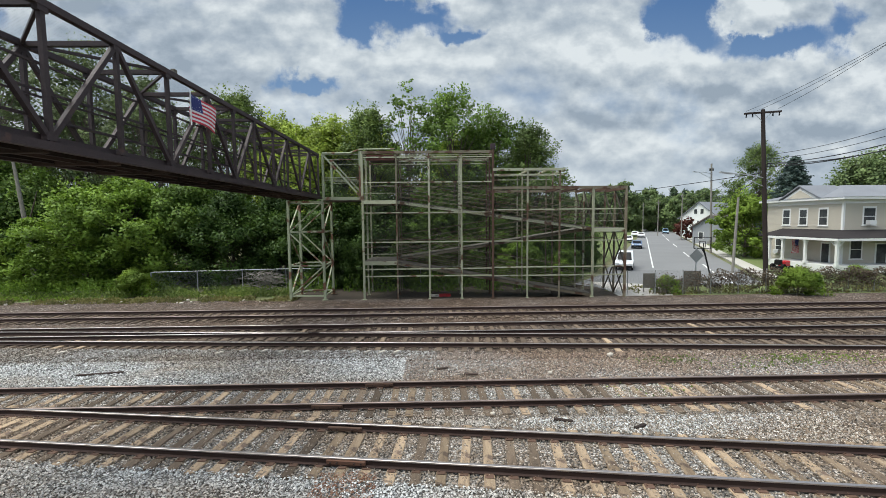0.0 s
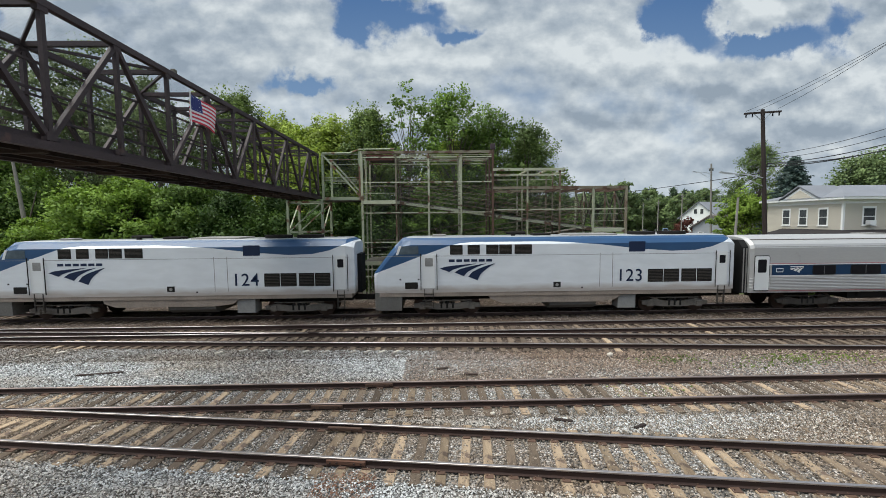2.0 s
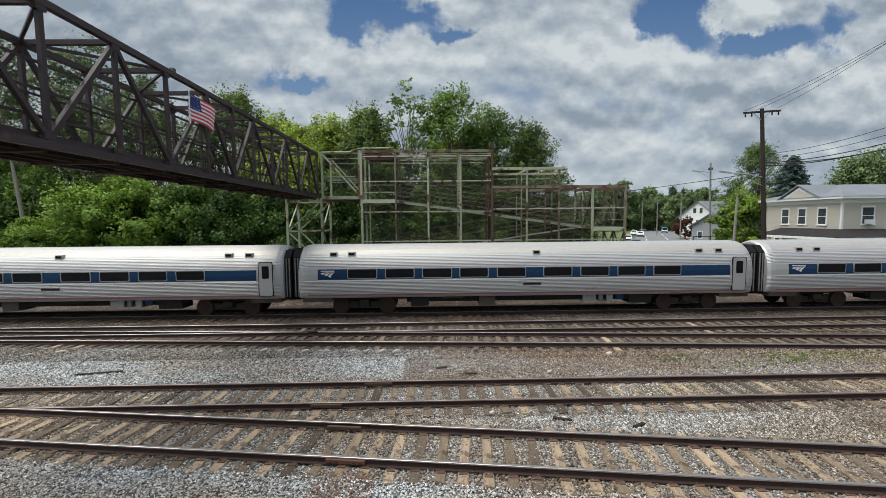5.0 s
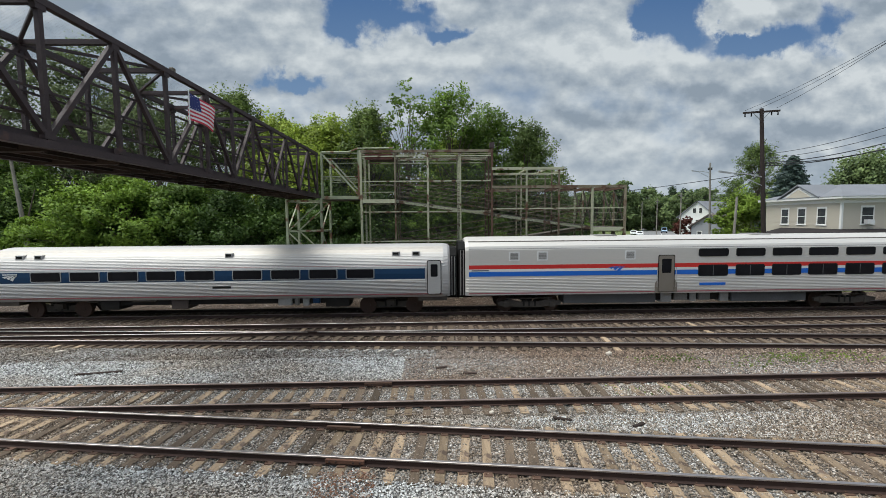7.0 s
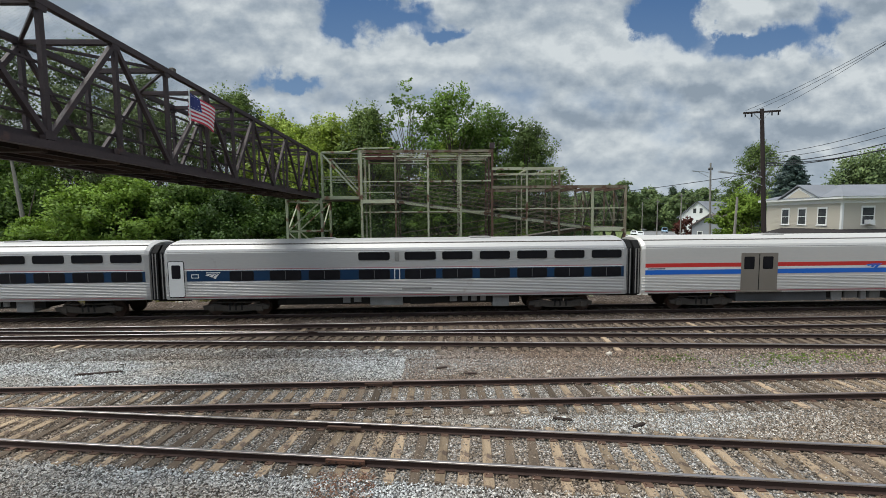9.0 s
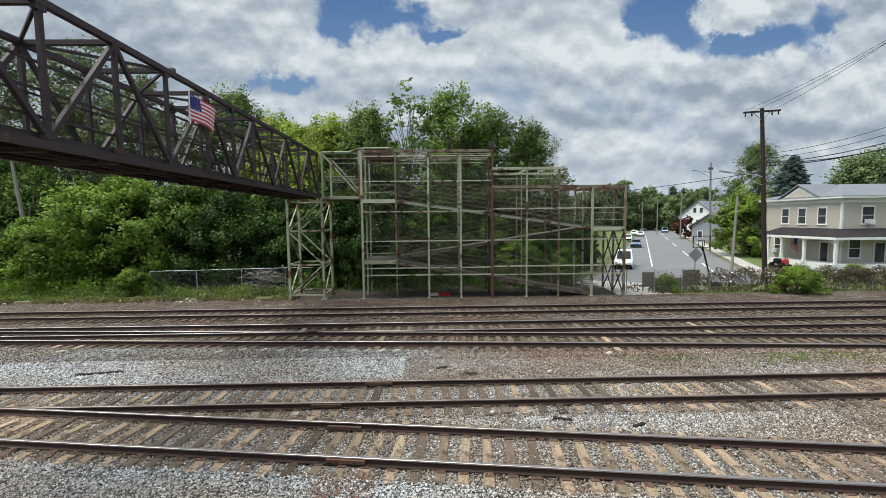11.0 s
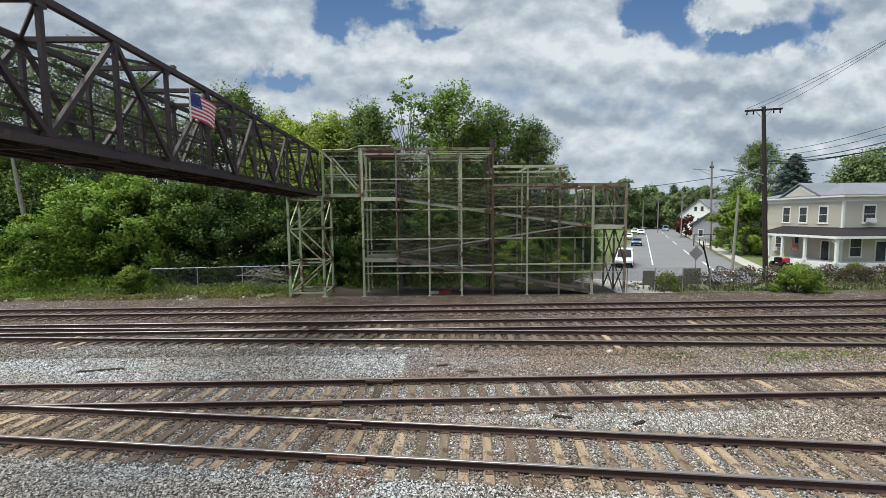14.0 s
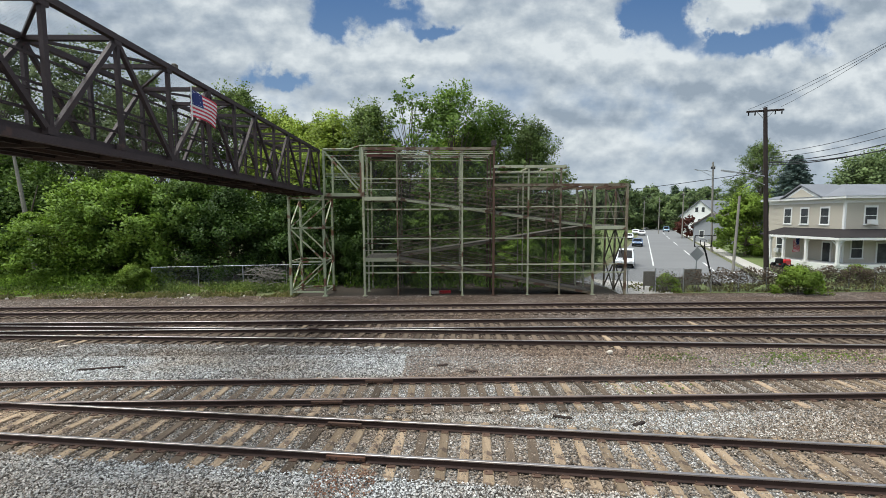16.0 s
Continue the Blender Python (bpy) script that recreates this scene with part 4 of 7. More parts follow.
def locomotive(number):
    car = thing("locomotive", "white and blue diesel locomotive hauling the train", "locomotive", "cars of the train")

    def ring(x, w, zb, zs, wr, zr):
        return [(x, -w, zb), (x, -w, zs), (x, -(w * 0.55 + wr * 0.45), zs + (zr - zs) * 0.62), (x, -wr, zr), (x, wr, zr), (x, w * 0.55 + wr * 0.45, zs + (zr - zs) * 0.62), (x, w, zs), (x, w, zb)]
    st = [(0.6, 1.28, 1.3, 2.2, 1.15, 2.4), (0.78, 1.42, 1.3, 2.32, 1.25, 2.62), (1.25, 1.5, 1.3, 2.9, 1.25, 3.25), (1.78, 1.52, 1.3, 3.5, 1.25, 3.9), (2.15, 1.52, 1.3, 3.82, 1.12, 4.26), (2.6, 1.52, 1.3, 3.92, 1.05, 4.33), (20.1, 1.52, 1.3, 3.92, 1.05, 4.33), (20.4, 1.46, 1.3, 3.86, 1.0, 4.2), (20.55, 1.4, 1.3, 3.8, 0.95, 4.1)]
    part("body", Shape().loft([ring(*s) for s in st]), LOCO, car, "white body with sweeping blue roofline")
    part("sill", Shape().box(0.9, 20.4, -1.5, 1.5, 1.08, 1.3), SILL, car, "tan dust-caked sill")
    part("nose_skirt", Shape().slab([(0.62, -1.25), (0.62, 1.25), (0.95, 1.48), (2.1, 1.48), (2.1, -1.48), (0.95, -1.48)], "z", 0.32, 1.3), TANK, car, "dirty grey plough")
    for y, s in ((-1.525, -1), (1.535, 1)):
        part("cab_window", Shape().slab([(1.95, 3.42), (3.05, 3.42), (3.05, 3.86), (2.16, 3.86)], "y", y + 0.02, y - 0.008), CABGLASS, car)
        part("cab_window_frame", Shape().slab([(1.82, 3.38), (1.95, 3.38), (2.14, 3.88), (2.0, 3.88)], "y", y + 0.02, y - 0.01), WHITE, car)
        for a, b in ((4.77, 5.46), (5.73, 6.4), (6.75, 7.42), (7.46, 8.15), (8.3, 9.25)):
            g = part("air_grille", Shape().slab(rounded(a, b, 3.38, 3.9, 0.02), "y", y + 0.02, y - 0.006), DARKSTEEL, car)
            for k in range(7):
                z = 3.42 + 0.068 * k
                part("slat", Shape().box(a + 0.03, b - 0.03, y - 0.02, y, z, z + 0.022), BOGIE, g)
        part("air_grille", Shape().slab(rounded(14.6, 15.5, 3.44, 4.0, 0.02), "y", y + 0.02, y - 0.006), NAVY, car)
        for a, b in ((15.68, 16.52), (16.56, 17.42), (17.55, 18.38), (18.42, 19.25)):
            g = part("radiator_grille", Shape().slab(rounded(a, b, 1.75, 2.47, 0.02), "y", y + 0.02, y - 0.006), DARKSTEEL, car)
            for k in range(8):
                z = 1.79 + 0.083 * k
                part("slat", Shape().box(a + 0.03, b - 0.03, y - 0.018, y, z, z + 0.025), BOGIE, g)
        for a, b in ((3.25, 3.95), (19.5, 20.1)):
            d = part("door", Shape().slab(rounded(a, b, 1.55, 3.4, 0.04), "y", y + 0.02, y - 0.012), WHITE, car, "white side door")
            part("door_window", Shape().slab(rounded(a + 0.15, b - 0.12, 2.75, 3.2, 0.04), "y", y + 0.02, y - 0.017), GLASS if a > 10 else UNDERGREY, d)
            for x in (a - 0.08, b + 0.1):
                part("grab_rail", Shape().tube((x, y + s * 0.06, 1.45), (x, y + s * 0.06, 3.45), 0.022, None, 6), DARKSTEEL, car)
            lad = part("steps", Shape().box(a + 0.1, a + 0.14, y - 0.02, y + 0.08, 0.45, 1.5).box(b - 0.14, b - 0.1, y - 0.02, y + 0.08, 0.45, 1.5), BOGIE, car)
            for z in (0.5, 0.85, 1.2):
                part("tread", Shape().box(a + 0.08, b - 0.08, y - 0.03, y + 0.12, z, z + 0.04), BOGIE, lad)
    part("battery_vent", Shape().slab(rounded(2.3, 3.0, 1.52, 1.88, 0.02), "y", -1.5, -1.535), DARKSTEEL, car)
    part("filler", Shape().box(10.45, 10.85, -1.535, -1.5, 1.52, 1.82), DARKSTEEL, car)
    part("filler_cap", Shape().tube((10.65, -1.55, 1.66), (10.65, -1.5, 1.66), 0.09), UNDERGREY, car)
    for x in (2.0, 3.0, 12.0):
        part("marker", Shape().box(x, x + 0.09, -1.532, -1.5, 2.0 if x < 5 else 1.45, 2.08 if x < 5 else 1.53), DARKSTEEL, car)
    swoosh(car, 4.2, 1.98, 3.0, 0.9, -1.526, NAVY)
    for k in range(6):
        part("lettering_bar", Shape().box(4.7 + k * 0.41, 5.02 + k * 0.41, -1.53, -1.5, 2.98, 3.12), NAVY, car)
    written(number, car, 13.93, 1.82, 0.95, -1.532, NAVY)
    part("panel_seam", Shape().box(13.0, 13.03, -1.524, -1.5, 1.5, 3.4).box(13.7, 13.73, -1.524, -1.5, 1.5, 3.4).box(1.0, 20.3, -1.523, -1.5, 3.30, 3.32), UNDERGREY, car)
    # roof gear
    part("horn", Shape().tube((8.0, -0.5, 4.5), (9.1, -0.5, 4.5), 0.06, 0.1).box(8.3, 8.5, -0.6, -0.4, 4.3, 4.5), DARKSTEEL, car)
    part("roof_hatch", Shape().box(11.5, 14.2, -0.95, 0.95, 4.33, 4.42, 0.04), UNDERGREY, car)
    part("fan_ring", Shape().tube((16.0, 0, 4.33), (16.0, 0, 4.5), 0.75, 0.75, 20).tube((17.8, 0, 4.33), (17.8, 0, 4.5), 0.75, 0.75, 20), DARKSTEEL, car)
    part("aerial", Shape().box(3.8, 4.6, -0.3, 0.3, 4.33, 4.43, 0.03), UNDERGREY, car)
    part("exhaust", Shape().box(9.6, 10.6, -0.4, 0.4, 4.33, 4.46, 0.03), DARKSTEEL, car)
    # underside
    part("side_skirt", Shape().slab([(6.9, 1.1), (14.3, 1.1), (13.9, 0.8), (12.9, 0.68), (7.6, 0.68), (7.0, 0.9)], "y", -1.46, 1.46), SILL, car, "tan dust-caked side skirt")
    part("fuel_tank", Shape().slab([(-1.3, 0.68), (1.3, 0.68), (1.3, 0.5), (1.0, 0.28), (-1.0, 0.28), (-1.3, 0.5)], "x", 10.3, 12.9), TANK, car, "grey fuel tank")
    part("underframe", Shape().box(1.0, 20.3, -0.85, 0.85, 0.8, 1.1), DARKSTEEL, car)
    part("air_tank", Shape().box(14.1, 15.1, -1.4, -0.6, 0.3, 1.06, 0.03), UNDERGREY, car, "pale grey equipment box")
    for x in (4.6, 17.4):
        bogie(car, x, 2.75, True, 1.08, LOCOBOGIE)
    part("coupler", Shape().beam((0.0, 0, 0.85), (0.9, 0, 0.85), 0.25, 0.3).beam((20.3, 0, 0.85), (20.99, 0, 0.85), 0.25, 0.3), DARKSTEEL, car)
    part("gangway", Shape().box(20.5, 20.8, -0.6, 0.6, 1.2, 3.4), BLACK, car)
    return car


def twin(car):
    """Another car of the same kind."""
    return copy_thing(car, Matrix.Identity(4))


loco_1 = locomotive("124")
loco_2 = locomotive("123")
sleeper = viewliner("stainless sleeping car with two rows of windows", VI_LOW, VI_LOW[3:], "blue")
cafe = amfleet("fluted stainless cafe car with blue window band", CAFE, [(0.75, 1.45), (24.6, 25.2)], 22.6)
coach = amfleet("fluted stainless coach with blue window band", COACH, [(24.35, 25.05)], 1.65)
dorm = viewliner("stainless baggage and dormitory car, red and blue stripes", [(13.3, 14.97), (15.4, 17.03), (17.45, 19.1), (19.5, 21.15), (21.6, 23.25), (23.7, 25.35)], [(13.3, 14.97), (15.4, 17.03), (17.45, 19.1), (19.5, 21.15), (21.6, 23.25), (23.7, 25.35)], "red")
swoosh(dorm, 8.3, 2.3, 0.9, 0.3, -1.548, BRIGHTBLUE)
car_door(dorm, 11.1, 11.95, -1.54, 1.15, 3.15, True, TAUPE)
part("door_apron", Shape().slab([(10.9, 1.12), (12.15, 1.12), (12.15, 1.62), (11.98, 1.86), (11.07, 1.86), (10.9, 1.62)], "y", -1.5, -1.548), TAUPE, dorm, "scuffed bare metal kick plate")
part("name_plate", Shape().box(13.4, 14.85, -1.56, -1.5, 1.48, 1.62), BRIGHTBLUE, dorm, "blue name plate")
for x in (2.8, 4.35, 9.2):
    v = part("air_vent", Shape().slab(rounded(x, x + 0.58, 2.95, 3.45, 0.03), "y", -1.5, -1.55), WHITE, dorm)
    part("grille", Shape().box(x + 0.07, x + 0.51, -1.554, -1.5, 3.02, 3.39), UNDERGREY, v)
    for k in range(5):
        part("slat", Shape().box(x + 0.07, x + 0.51, -1.562, -1.54, 3.035 + k * 0.075, 3.06 + k * 0.075), STEEL, v)
baggage = viewliner("stainless baggage car with red and blue stripes", [], [], "red")
swoosh(baggage, 13.0, 2.3, 0.9, 0.3, -1.548, BRIGHTBLUE)
for x in (5.95, 19.7):
    d = part("baggage_door", Shape().slab(rounded(x, x + 2.05, 1.15, 3.25, 0.05), "y", -1.5, -1.56), TAUPE, baggage, "bare metal double baggage door")
    for k in (0.15, 1.2):
        part("door_window", Shape().slab(rounded(x + k, x + k + 0.58, 2.35, 3.05, 0.06), "y", -1.5, -1.566), GLASS, d)
    part("door_split", Shape().box(x + 0.98, x + 1.02, -1.567, -1.5, 1.2, 3.2), BLACK, d)
    part("rail", Shape().box(x - 0.2, x + 2.3, -1.6, -1.5, 1.08, 1.15), TAUPE, d)
TRAIN, u = [], 0
for car, length in ((loco_1, 21), (loco_2, 21), (sleeper, 26), (cafe, 26), (coach, 26), (twin(coach), 26), (twin(coach), 26), (twin(coach), 26), (dorm, 26), (twin(sleeper), 26), (twin(sleeper), 26), (baggage, 26)):
    TRAIN.append((car, u))
    u += length
# ---- trees ----
LEAF_A = leaf_mat("maple_leaves", (0.09, 0.165, 0.028), (0.18, 0.285, 0.052))
LEAF_B = leaf_mat("bright_leaves", (0.14, 0.24, 0.032), (0.25, 0.38, 0.06))
LEAF_L = leaf_mat("lime_leaves", (0.22, 0.31, 0.04), (0.36, 0.46, 0.08))
LEAF_G = leaf_mat("grey_green_leaves", (0.115, 0.16, 0.07), (0.20, 0.26, 0.11))
# shade under the canopy is painted in here as a darker leaf colour
LEAF_D = leaf_mat("painted_shade_leaves", (0.036, 0.077, 0.016), (0.085, 0.15, 0.031))
LEAF_K = leaf_mat("dark_conifer_needles", (0.035, 0.065, 0.035), (0.085, 0.13, 0.07))
# haze of the distance is mixed into this paler, greyer leaf colour
LEAF_F = leaf_mat("painted_haze_leaves", (0.12, 0.18, 0.075), (0.20, 0.27, 0.115))
LEAF_S = leaf_mat("shrub_leaves", (0.17, 0.27, 0.035), (0.28, 0.40, 0.07))
LEAF_C = leaf_mat("dark_leaves", (0.085, 0.135, 0.038), (0.17, 0.24, 0.07))
NEEDLE = leaf_mat("spruce_needles", (0.065, 0.10, 0.09), (0.135, 0.19, 0.18))
REDLEAF = leaf_mat("red_leaves", (0.09, 0.03, 0.025), (0.2, 0.07, 0.05))
BARK = mat("bark", (0.14, 0.115, 0.09), (0.07, 0.055, 0.045), 0.9, 0, 2, 25, 0.7, 0.6, 0.2, (4, 4, 0.6))


def leaves_mesh(name, points, sizes, rnd, material, flat=0.5, outward=None):
    """Many small folded leaves at the given points; outward turns their faces to the outside of the crown."""
    p = np.asarray(points)
    n = len(p)
    d = rnd.normal(size=(n, 3))
    d[:, 2] = d[:, 2] * flat - 0.25
    d /= np.linalg.norm(d, axis=1)[:, None]
    e = rnd.normal(size=(n, 3))
    e -= d * (d * e).sum(1)[:, None]
    e /= np.linalg.norm(e, axis=1)[:, None]
    c = np.cross(d, e)
    s = np.asarray(sizes)[:, None]
    tip, back = p + d * s * 0.62, p - d * s * 0.5
    l, r = p + e * s * 0.36 + c * s * 0.14, p - e * s * 0.36 + c * s * 0.14
    if outward is not None:
        turn = ((np.cross(r - back, tip - back) * outward).sum(1) < 0)[:, None]
        l, r = np.where(turn, r, l), np.where(turn, l, r)
    v = np.stack([back, r, tip, l], 1).reshape(-1, 3)
    me = bpy.data.meshes.new(name)
    k = np.arange(n)[:, None] * 4
    me.from_pydata(v.tolist(), [], np.concatenate([k + [0, 1, 2], k + [0, 2, 3]]).tolist())
    me.materials.append(material)
    if outward is not None:
        me.polygons.foreach_set("use_smooth", [True] * len(me.polygons))
        me.normals_split_custom_set_from_vertices(np.repeat(outward, 4, 0).tolist())
    return me


def crown_points(rnd, count, height, radius, low, clumps, droop=0.0, shape=1.0):
    """Leaf places in uneven clumps round an egg-shaped crown, denser at the outside."""
    pts = []
    out = []
    cl = []
    for _ in range(clumps):
        h = rnd.random() ** 0.8
        r = radius * (math.sin(math.pi * (0.12 + 0.86 * h) ** shape) ** 0.7) * rnd.uniform(0.45, 1.05)
        a = rnd.uniform(0, 6.283)
        cl.append((math.cos(a) * r, math.sin(a) * r, low + (height - low) * h * rnd.uniform(0.88, 1.05), radius * rnd.uniform(0.13, 0.3) * (0.6 if radius < 2.3 and height > 10 else 1)))
    per = count // clumps
    for x, y, z, s in cl:
        q = rnd.normal(size=(per, 3))
        q /= np.linalg.norm(q, axis=1)[:, None]
        q *= (rnd.random((per, 1)) ** 0.5) * s * 0.62
        sub = rnd.normal(size=(7, 3))
        sub *= 0.75 * s / np.linalg.norm(sub, axis=1)[:, None]
        q += (sub * np.array([1.2, 1.2, 0.85]))[rnd.randint(0, 7, per)]
        q[:, 2] -= droop * (q[:, 0] ** 2 + q[:, 1] ** 2)
        pts.append(q + (x, y, z))
        o = q / s * 1.1 + np.array([x, y, 0.4 * (z - low)]) / radius * 0.6 + rnd.normal(0, 0.28, (per, 3)) + (0, 0, 0.15)
        out.append(o / np.linalg.norm(o, axis=1)[:, None])
    return np.concatenate(pts), cl, np.concatenate(out)


def tree_parts(seed, height, radius, low, count, leaf, material, clumps, trunk=0.16, shape=1.0):
    """Meshes of one tree: a tapered, leaning trunk with limbs, and its leaves."""
    rnd = np.random.RandomState(seed)
    pts, cl, out = crown_points(rnd, count, height, radius, low, clumps, 0.0, shape)
    pts[:, 2] = np.maximum(pts[:, 2], 0.05)
    crown = leaves_mesh("crown", pts, leaf * rnd.uniform(0.6, 1.25, len(pts)), rnd, material, 0.5, out)
    s = Shape()
    a = Vector((0, 0, -0.2))
    axis = [a]
    for k in range(5):
        b = Vector((rnd.normal() * 0.16 * k * 0.5, rnd.normal() * 0.16 * k * 0.5, height * 0.17 * (k + 1)))
        s.tube(a, b, trunk * (1 - k * 0.17), trunk * (1 - (k + 1) * 0.17), 7, False)
        a = b
        axis.append(b)
    for x, y, z, r in cl[::3]:
        base = axis[min(4, max(1, int(z * 0.7 / (height * 0.17))))]
        mid = base.lerp(Vector((x, y, z)), 0.55) + Vector((0, 0, 0.25))
        s.tube(base, mid, trunk * 0.34, trunk * 0.2, 5, False)
        s.tube(mid, (x, y, z), trunk * 0.2, trunk * 0.06, 5, False)
    return s.mesh("trunk"), crown


TREE_KINDS = {}


def tree(kind, x, y, z, turn, size, label, group="", name="tree"):
    if kind not in TREE_KINDS:
        TREE_KINDS[kind] = tree_parts(*KIND[kind])
    trunk, crown = TREE_KINDS[kind]
    t = thing(name, label, "tree" if name != "bush" else "bush", group, at=pose(x, y, z, 0, 0, turn) @ Matrix.Diagonal((size, size, size, 1)))
    part("trunk", trunk, BARK, t, smooth=True)
    part("crown", crown, None, t)
    return t


#        seed, height, radius, low, leaves, leaf, material, clumps, trunk, shape
KIND = dict(
    wide=(11, 9.0, 4.6, 0.3, 30000, 0.22, LEAF_A, 110, 0.2, 0.8),
    wide2=(12, 8.0, 4.2, 0.1, 30000, 0.22, LEAF_A, 105, 0.2, 0.75),
    bright=(13, 7.0, 3.8, 0.2, 36000, 0.185, LEAF_B, 100, 0.17, 0.8),
    tall=(14, 15.0, 4.2, 3.0, 21000, 0.2, LEAF_C, 100, 0.24, 0.9),
    tall2=(15, 14.0, 3.9, 2.5, 15000, 0.2, LEAF_A, 90, 0.2, 0.9),
    slim=(16, 14.0, 2.2, 5.5, 2600, 0.19, LEAF_A, 120, 0.12, 1.0),
    airy=(23, 22.0, 4.6, 6.0, 11000, 0.27, LEAF_G, 130, 0.24, 0.9),
    lime=(22, 15.0, 4.6, 2.0, 34000, 0.25, LEAF_L, 120, 0.22, 0.8),
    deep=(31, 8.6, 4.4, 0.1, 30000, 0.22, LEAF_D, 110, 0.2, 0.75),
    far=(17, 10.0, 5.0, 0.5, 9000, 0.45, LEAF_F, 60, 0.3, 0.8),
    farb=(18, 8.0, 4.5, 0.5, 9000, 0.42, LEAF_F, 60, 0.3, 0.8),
    round=(19, 5.6, 2.9, 0.25, 16000, 0.2, LEAF_S, 80, 0.16, 0.75),
    shrub=(20, 2.2, 1.7, 0.05, 12000, 0.13, LEAF_S, 55, 0.06, 0.7),
    conifer=(32, 16.0, 3.5, 0.6, 6500, 0.36, LEAF_K, 120, 0.25, 0.45),
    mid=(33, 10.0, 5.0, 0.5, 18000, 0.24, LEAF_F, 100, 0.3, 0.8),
    red=(21, 4.0, 2.2, 0.5, 3000, 0.3, REDLEAF, 30, 0.12, 0.8),
)
MAPLE, SHADY, LIGHT, BEHIND, DARK, TALL = ("broad leafy maple at the wood's edge", "leafy tree behind the fence, shade painted into its leaves", "light green bushy tree by the fence", "broad leafy maple behind the ramp", "tall dark tree behind the ramp", "tall leafy tree behind the ramp")
# the deep kind carries painted shade, below the canopy and round the ramp
WOODS = [
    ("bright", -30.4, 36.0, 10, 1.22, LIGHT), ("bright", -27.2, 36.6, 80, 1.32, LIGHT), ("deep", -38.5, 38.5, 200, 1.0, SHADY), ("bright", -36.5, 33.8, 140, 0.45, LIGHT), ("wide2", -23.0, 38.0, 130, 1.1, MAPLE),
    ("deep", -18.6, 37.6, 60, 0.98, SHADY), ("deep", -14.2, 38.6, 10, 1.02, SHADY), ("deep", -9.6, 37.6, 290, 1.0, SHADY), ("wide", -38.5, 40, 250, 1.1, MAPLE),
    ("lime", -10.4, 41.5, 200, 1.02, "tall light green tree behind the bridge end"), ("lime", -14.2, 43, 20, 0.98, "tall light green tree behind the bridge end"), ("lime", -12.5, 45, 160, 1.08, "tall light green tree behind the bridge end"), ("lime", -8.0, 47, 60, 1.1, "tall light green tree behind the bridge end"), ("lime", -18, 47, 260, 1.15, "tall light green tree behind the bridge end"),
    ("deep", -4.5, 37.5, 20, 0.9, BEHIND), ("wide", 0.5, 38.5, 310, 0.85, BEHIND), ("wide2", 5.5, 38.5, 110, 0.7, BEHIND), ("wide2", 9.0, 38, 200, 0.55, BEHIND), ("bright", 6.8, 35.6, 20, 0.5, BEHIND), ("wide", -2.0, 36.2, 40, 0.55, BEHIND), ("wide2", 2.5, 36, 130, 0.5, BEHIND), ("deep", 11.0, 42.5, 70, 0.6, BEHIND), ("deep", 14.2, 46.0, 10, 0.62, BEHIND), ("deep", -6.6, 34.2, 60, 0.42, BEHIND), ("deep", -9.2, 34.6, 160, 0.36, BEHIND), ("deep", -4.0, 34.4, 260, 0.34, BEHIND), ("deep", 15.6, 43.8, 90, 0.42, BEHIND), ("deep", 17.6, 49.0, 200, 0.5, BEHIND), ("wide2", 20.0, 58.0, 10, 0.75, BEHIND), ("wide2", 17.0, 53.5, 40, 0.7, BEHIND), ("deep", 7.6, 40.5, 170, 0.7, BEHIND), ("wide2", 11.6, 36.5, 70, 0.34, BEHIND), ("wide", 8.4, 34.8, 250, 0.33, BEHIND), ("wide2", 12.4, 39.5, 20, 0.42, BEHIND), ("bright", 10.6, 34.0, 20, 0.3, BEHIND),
    ("tall", -6.4, 41, 0, 1.08, DARK), ("slim", -2.6, 40, 30, 1.33, "thin sparse half-bare tree behind the ramp"), ("tall2", 1.6, 41, 60, 1.27, TALL), ("tall2", 6.0, 43, 300, 1.18, TALL),
    ("tall", 9.6, 42, 200, 0.98, DARK), ("lime", 2.4, 46, 90, 1.0, TALL), ("tall", 4.5, 44, 120, 1.0, DARK), ("tall", 10.5, 46, 40, 0.95, DARK),
    ("tall", -22, 47, 20, 1.3, "tall dark tree in the wood"), ("airy", -25, 46, 70, 0.88, "tall airy tree with bare lower trunk"), ("tall", -33, 50, 130, 1.2, "tall dark tree in the wood"),
    ("airy", -36, 44, 210, 1.08, "tall airy tree with bare lower trunk"), ("tall", -40, 47, 300, 1.2, "tall dark tree in the wood"), ("airy", -44, 42, 20, 1.12, "tall airy tree with bare lower trunk"), ("airy", -30, 43, 100, 0.95, "tall airy tree with bare lower trunk"),
    ("airy", -51, 44, 100, 1.1, "tall airy tree with bare lower trunk"), ("tall", -48, 50, 10, 1.1, "tall dark tree in the wood"), ("wide", -42, 39, 170, 1.2, MAPLE), ("wide2", -48, 38, 40, 1.3, MAPLE), ("tall2", -56, 42, 140, 1.8, "tall leafy tree in the wood"),
]
for kind, x, y, turn, size, label in WOODS:
    tree(kind, x, y, -0.4, turn, size, label, "wood beside the tracks")

bare = thing("tree", "leaning pale bare trunk in the wood", "tree", "wood beside the tracks", at=pose(-34.2, 35.2, -0.4))
part("trunk", Shape().tube((0, 0, -0.1), (-0.6, 0, 6.0), 0.22, 0.17, 9, False).tube((-0.6, 0, 6.0), (-1.8, 0.4, 13.0), 0.17, 0.08, 9, False), mat("pale_bark", (0.24, 0.22, 0.18), (0.13, 0.12, 0.095), 0.9, 0, 2, 25, 0.7, 0.5), bare)
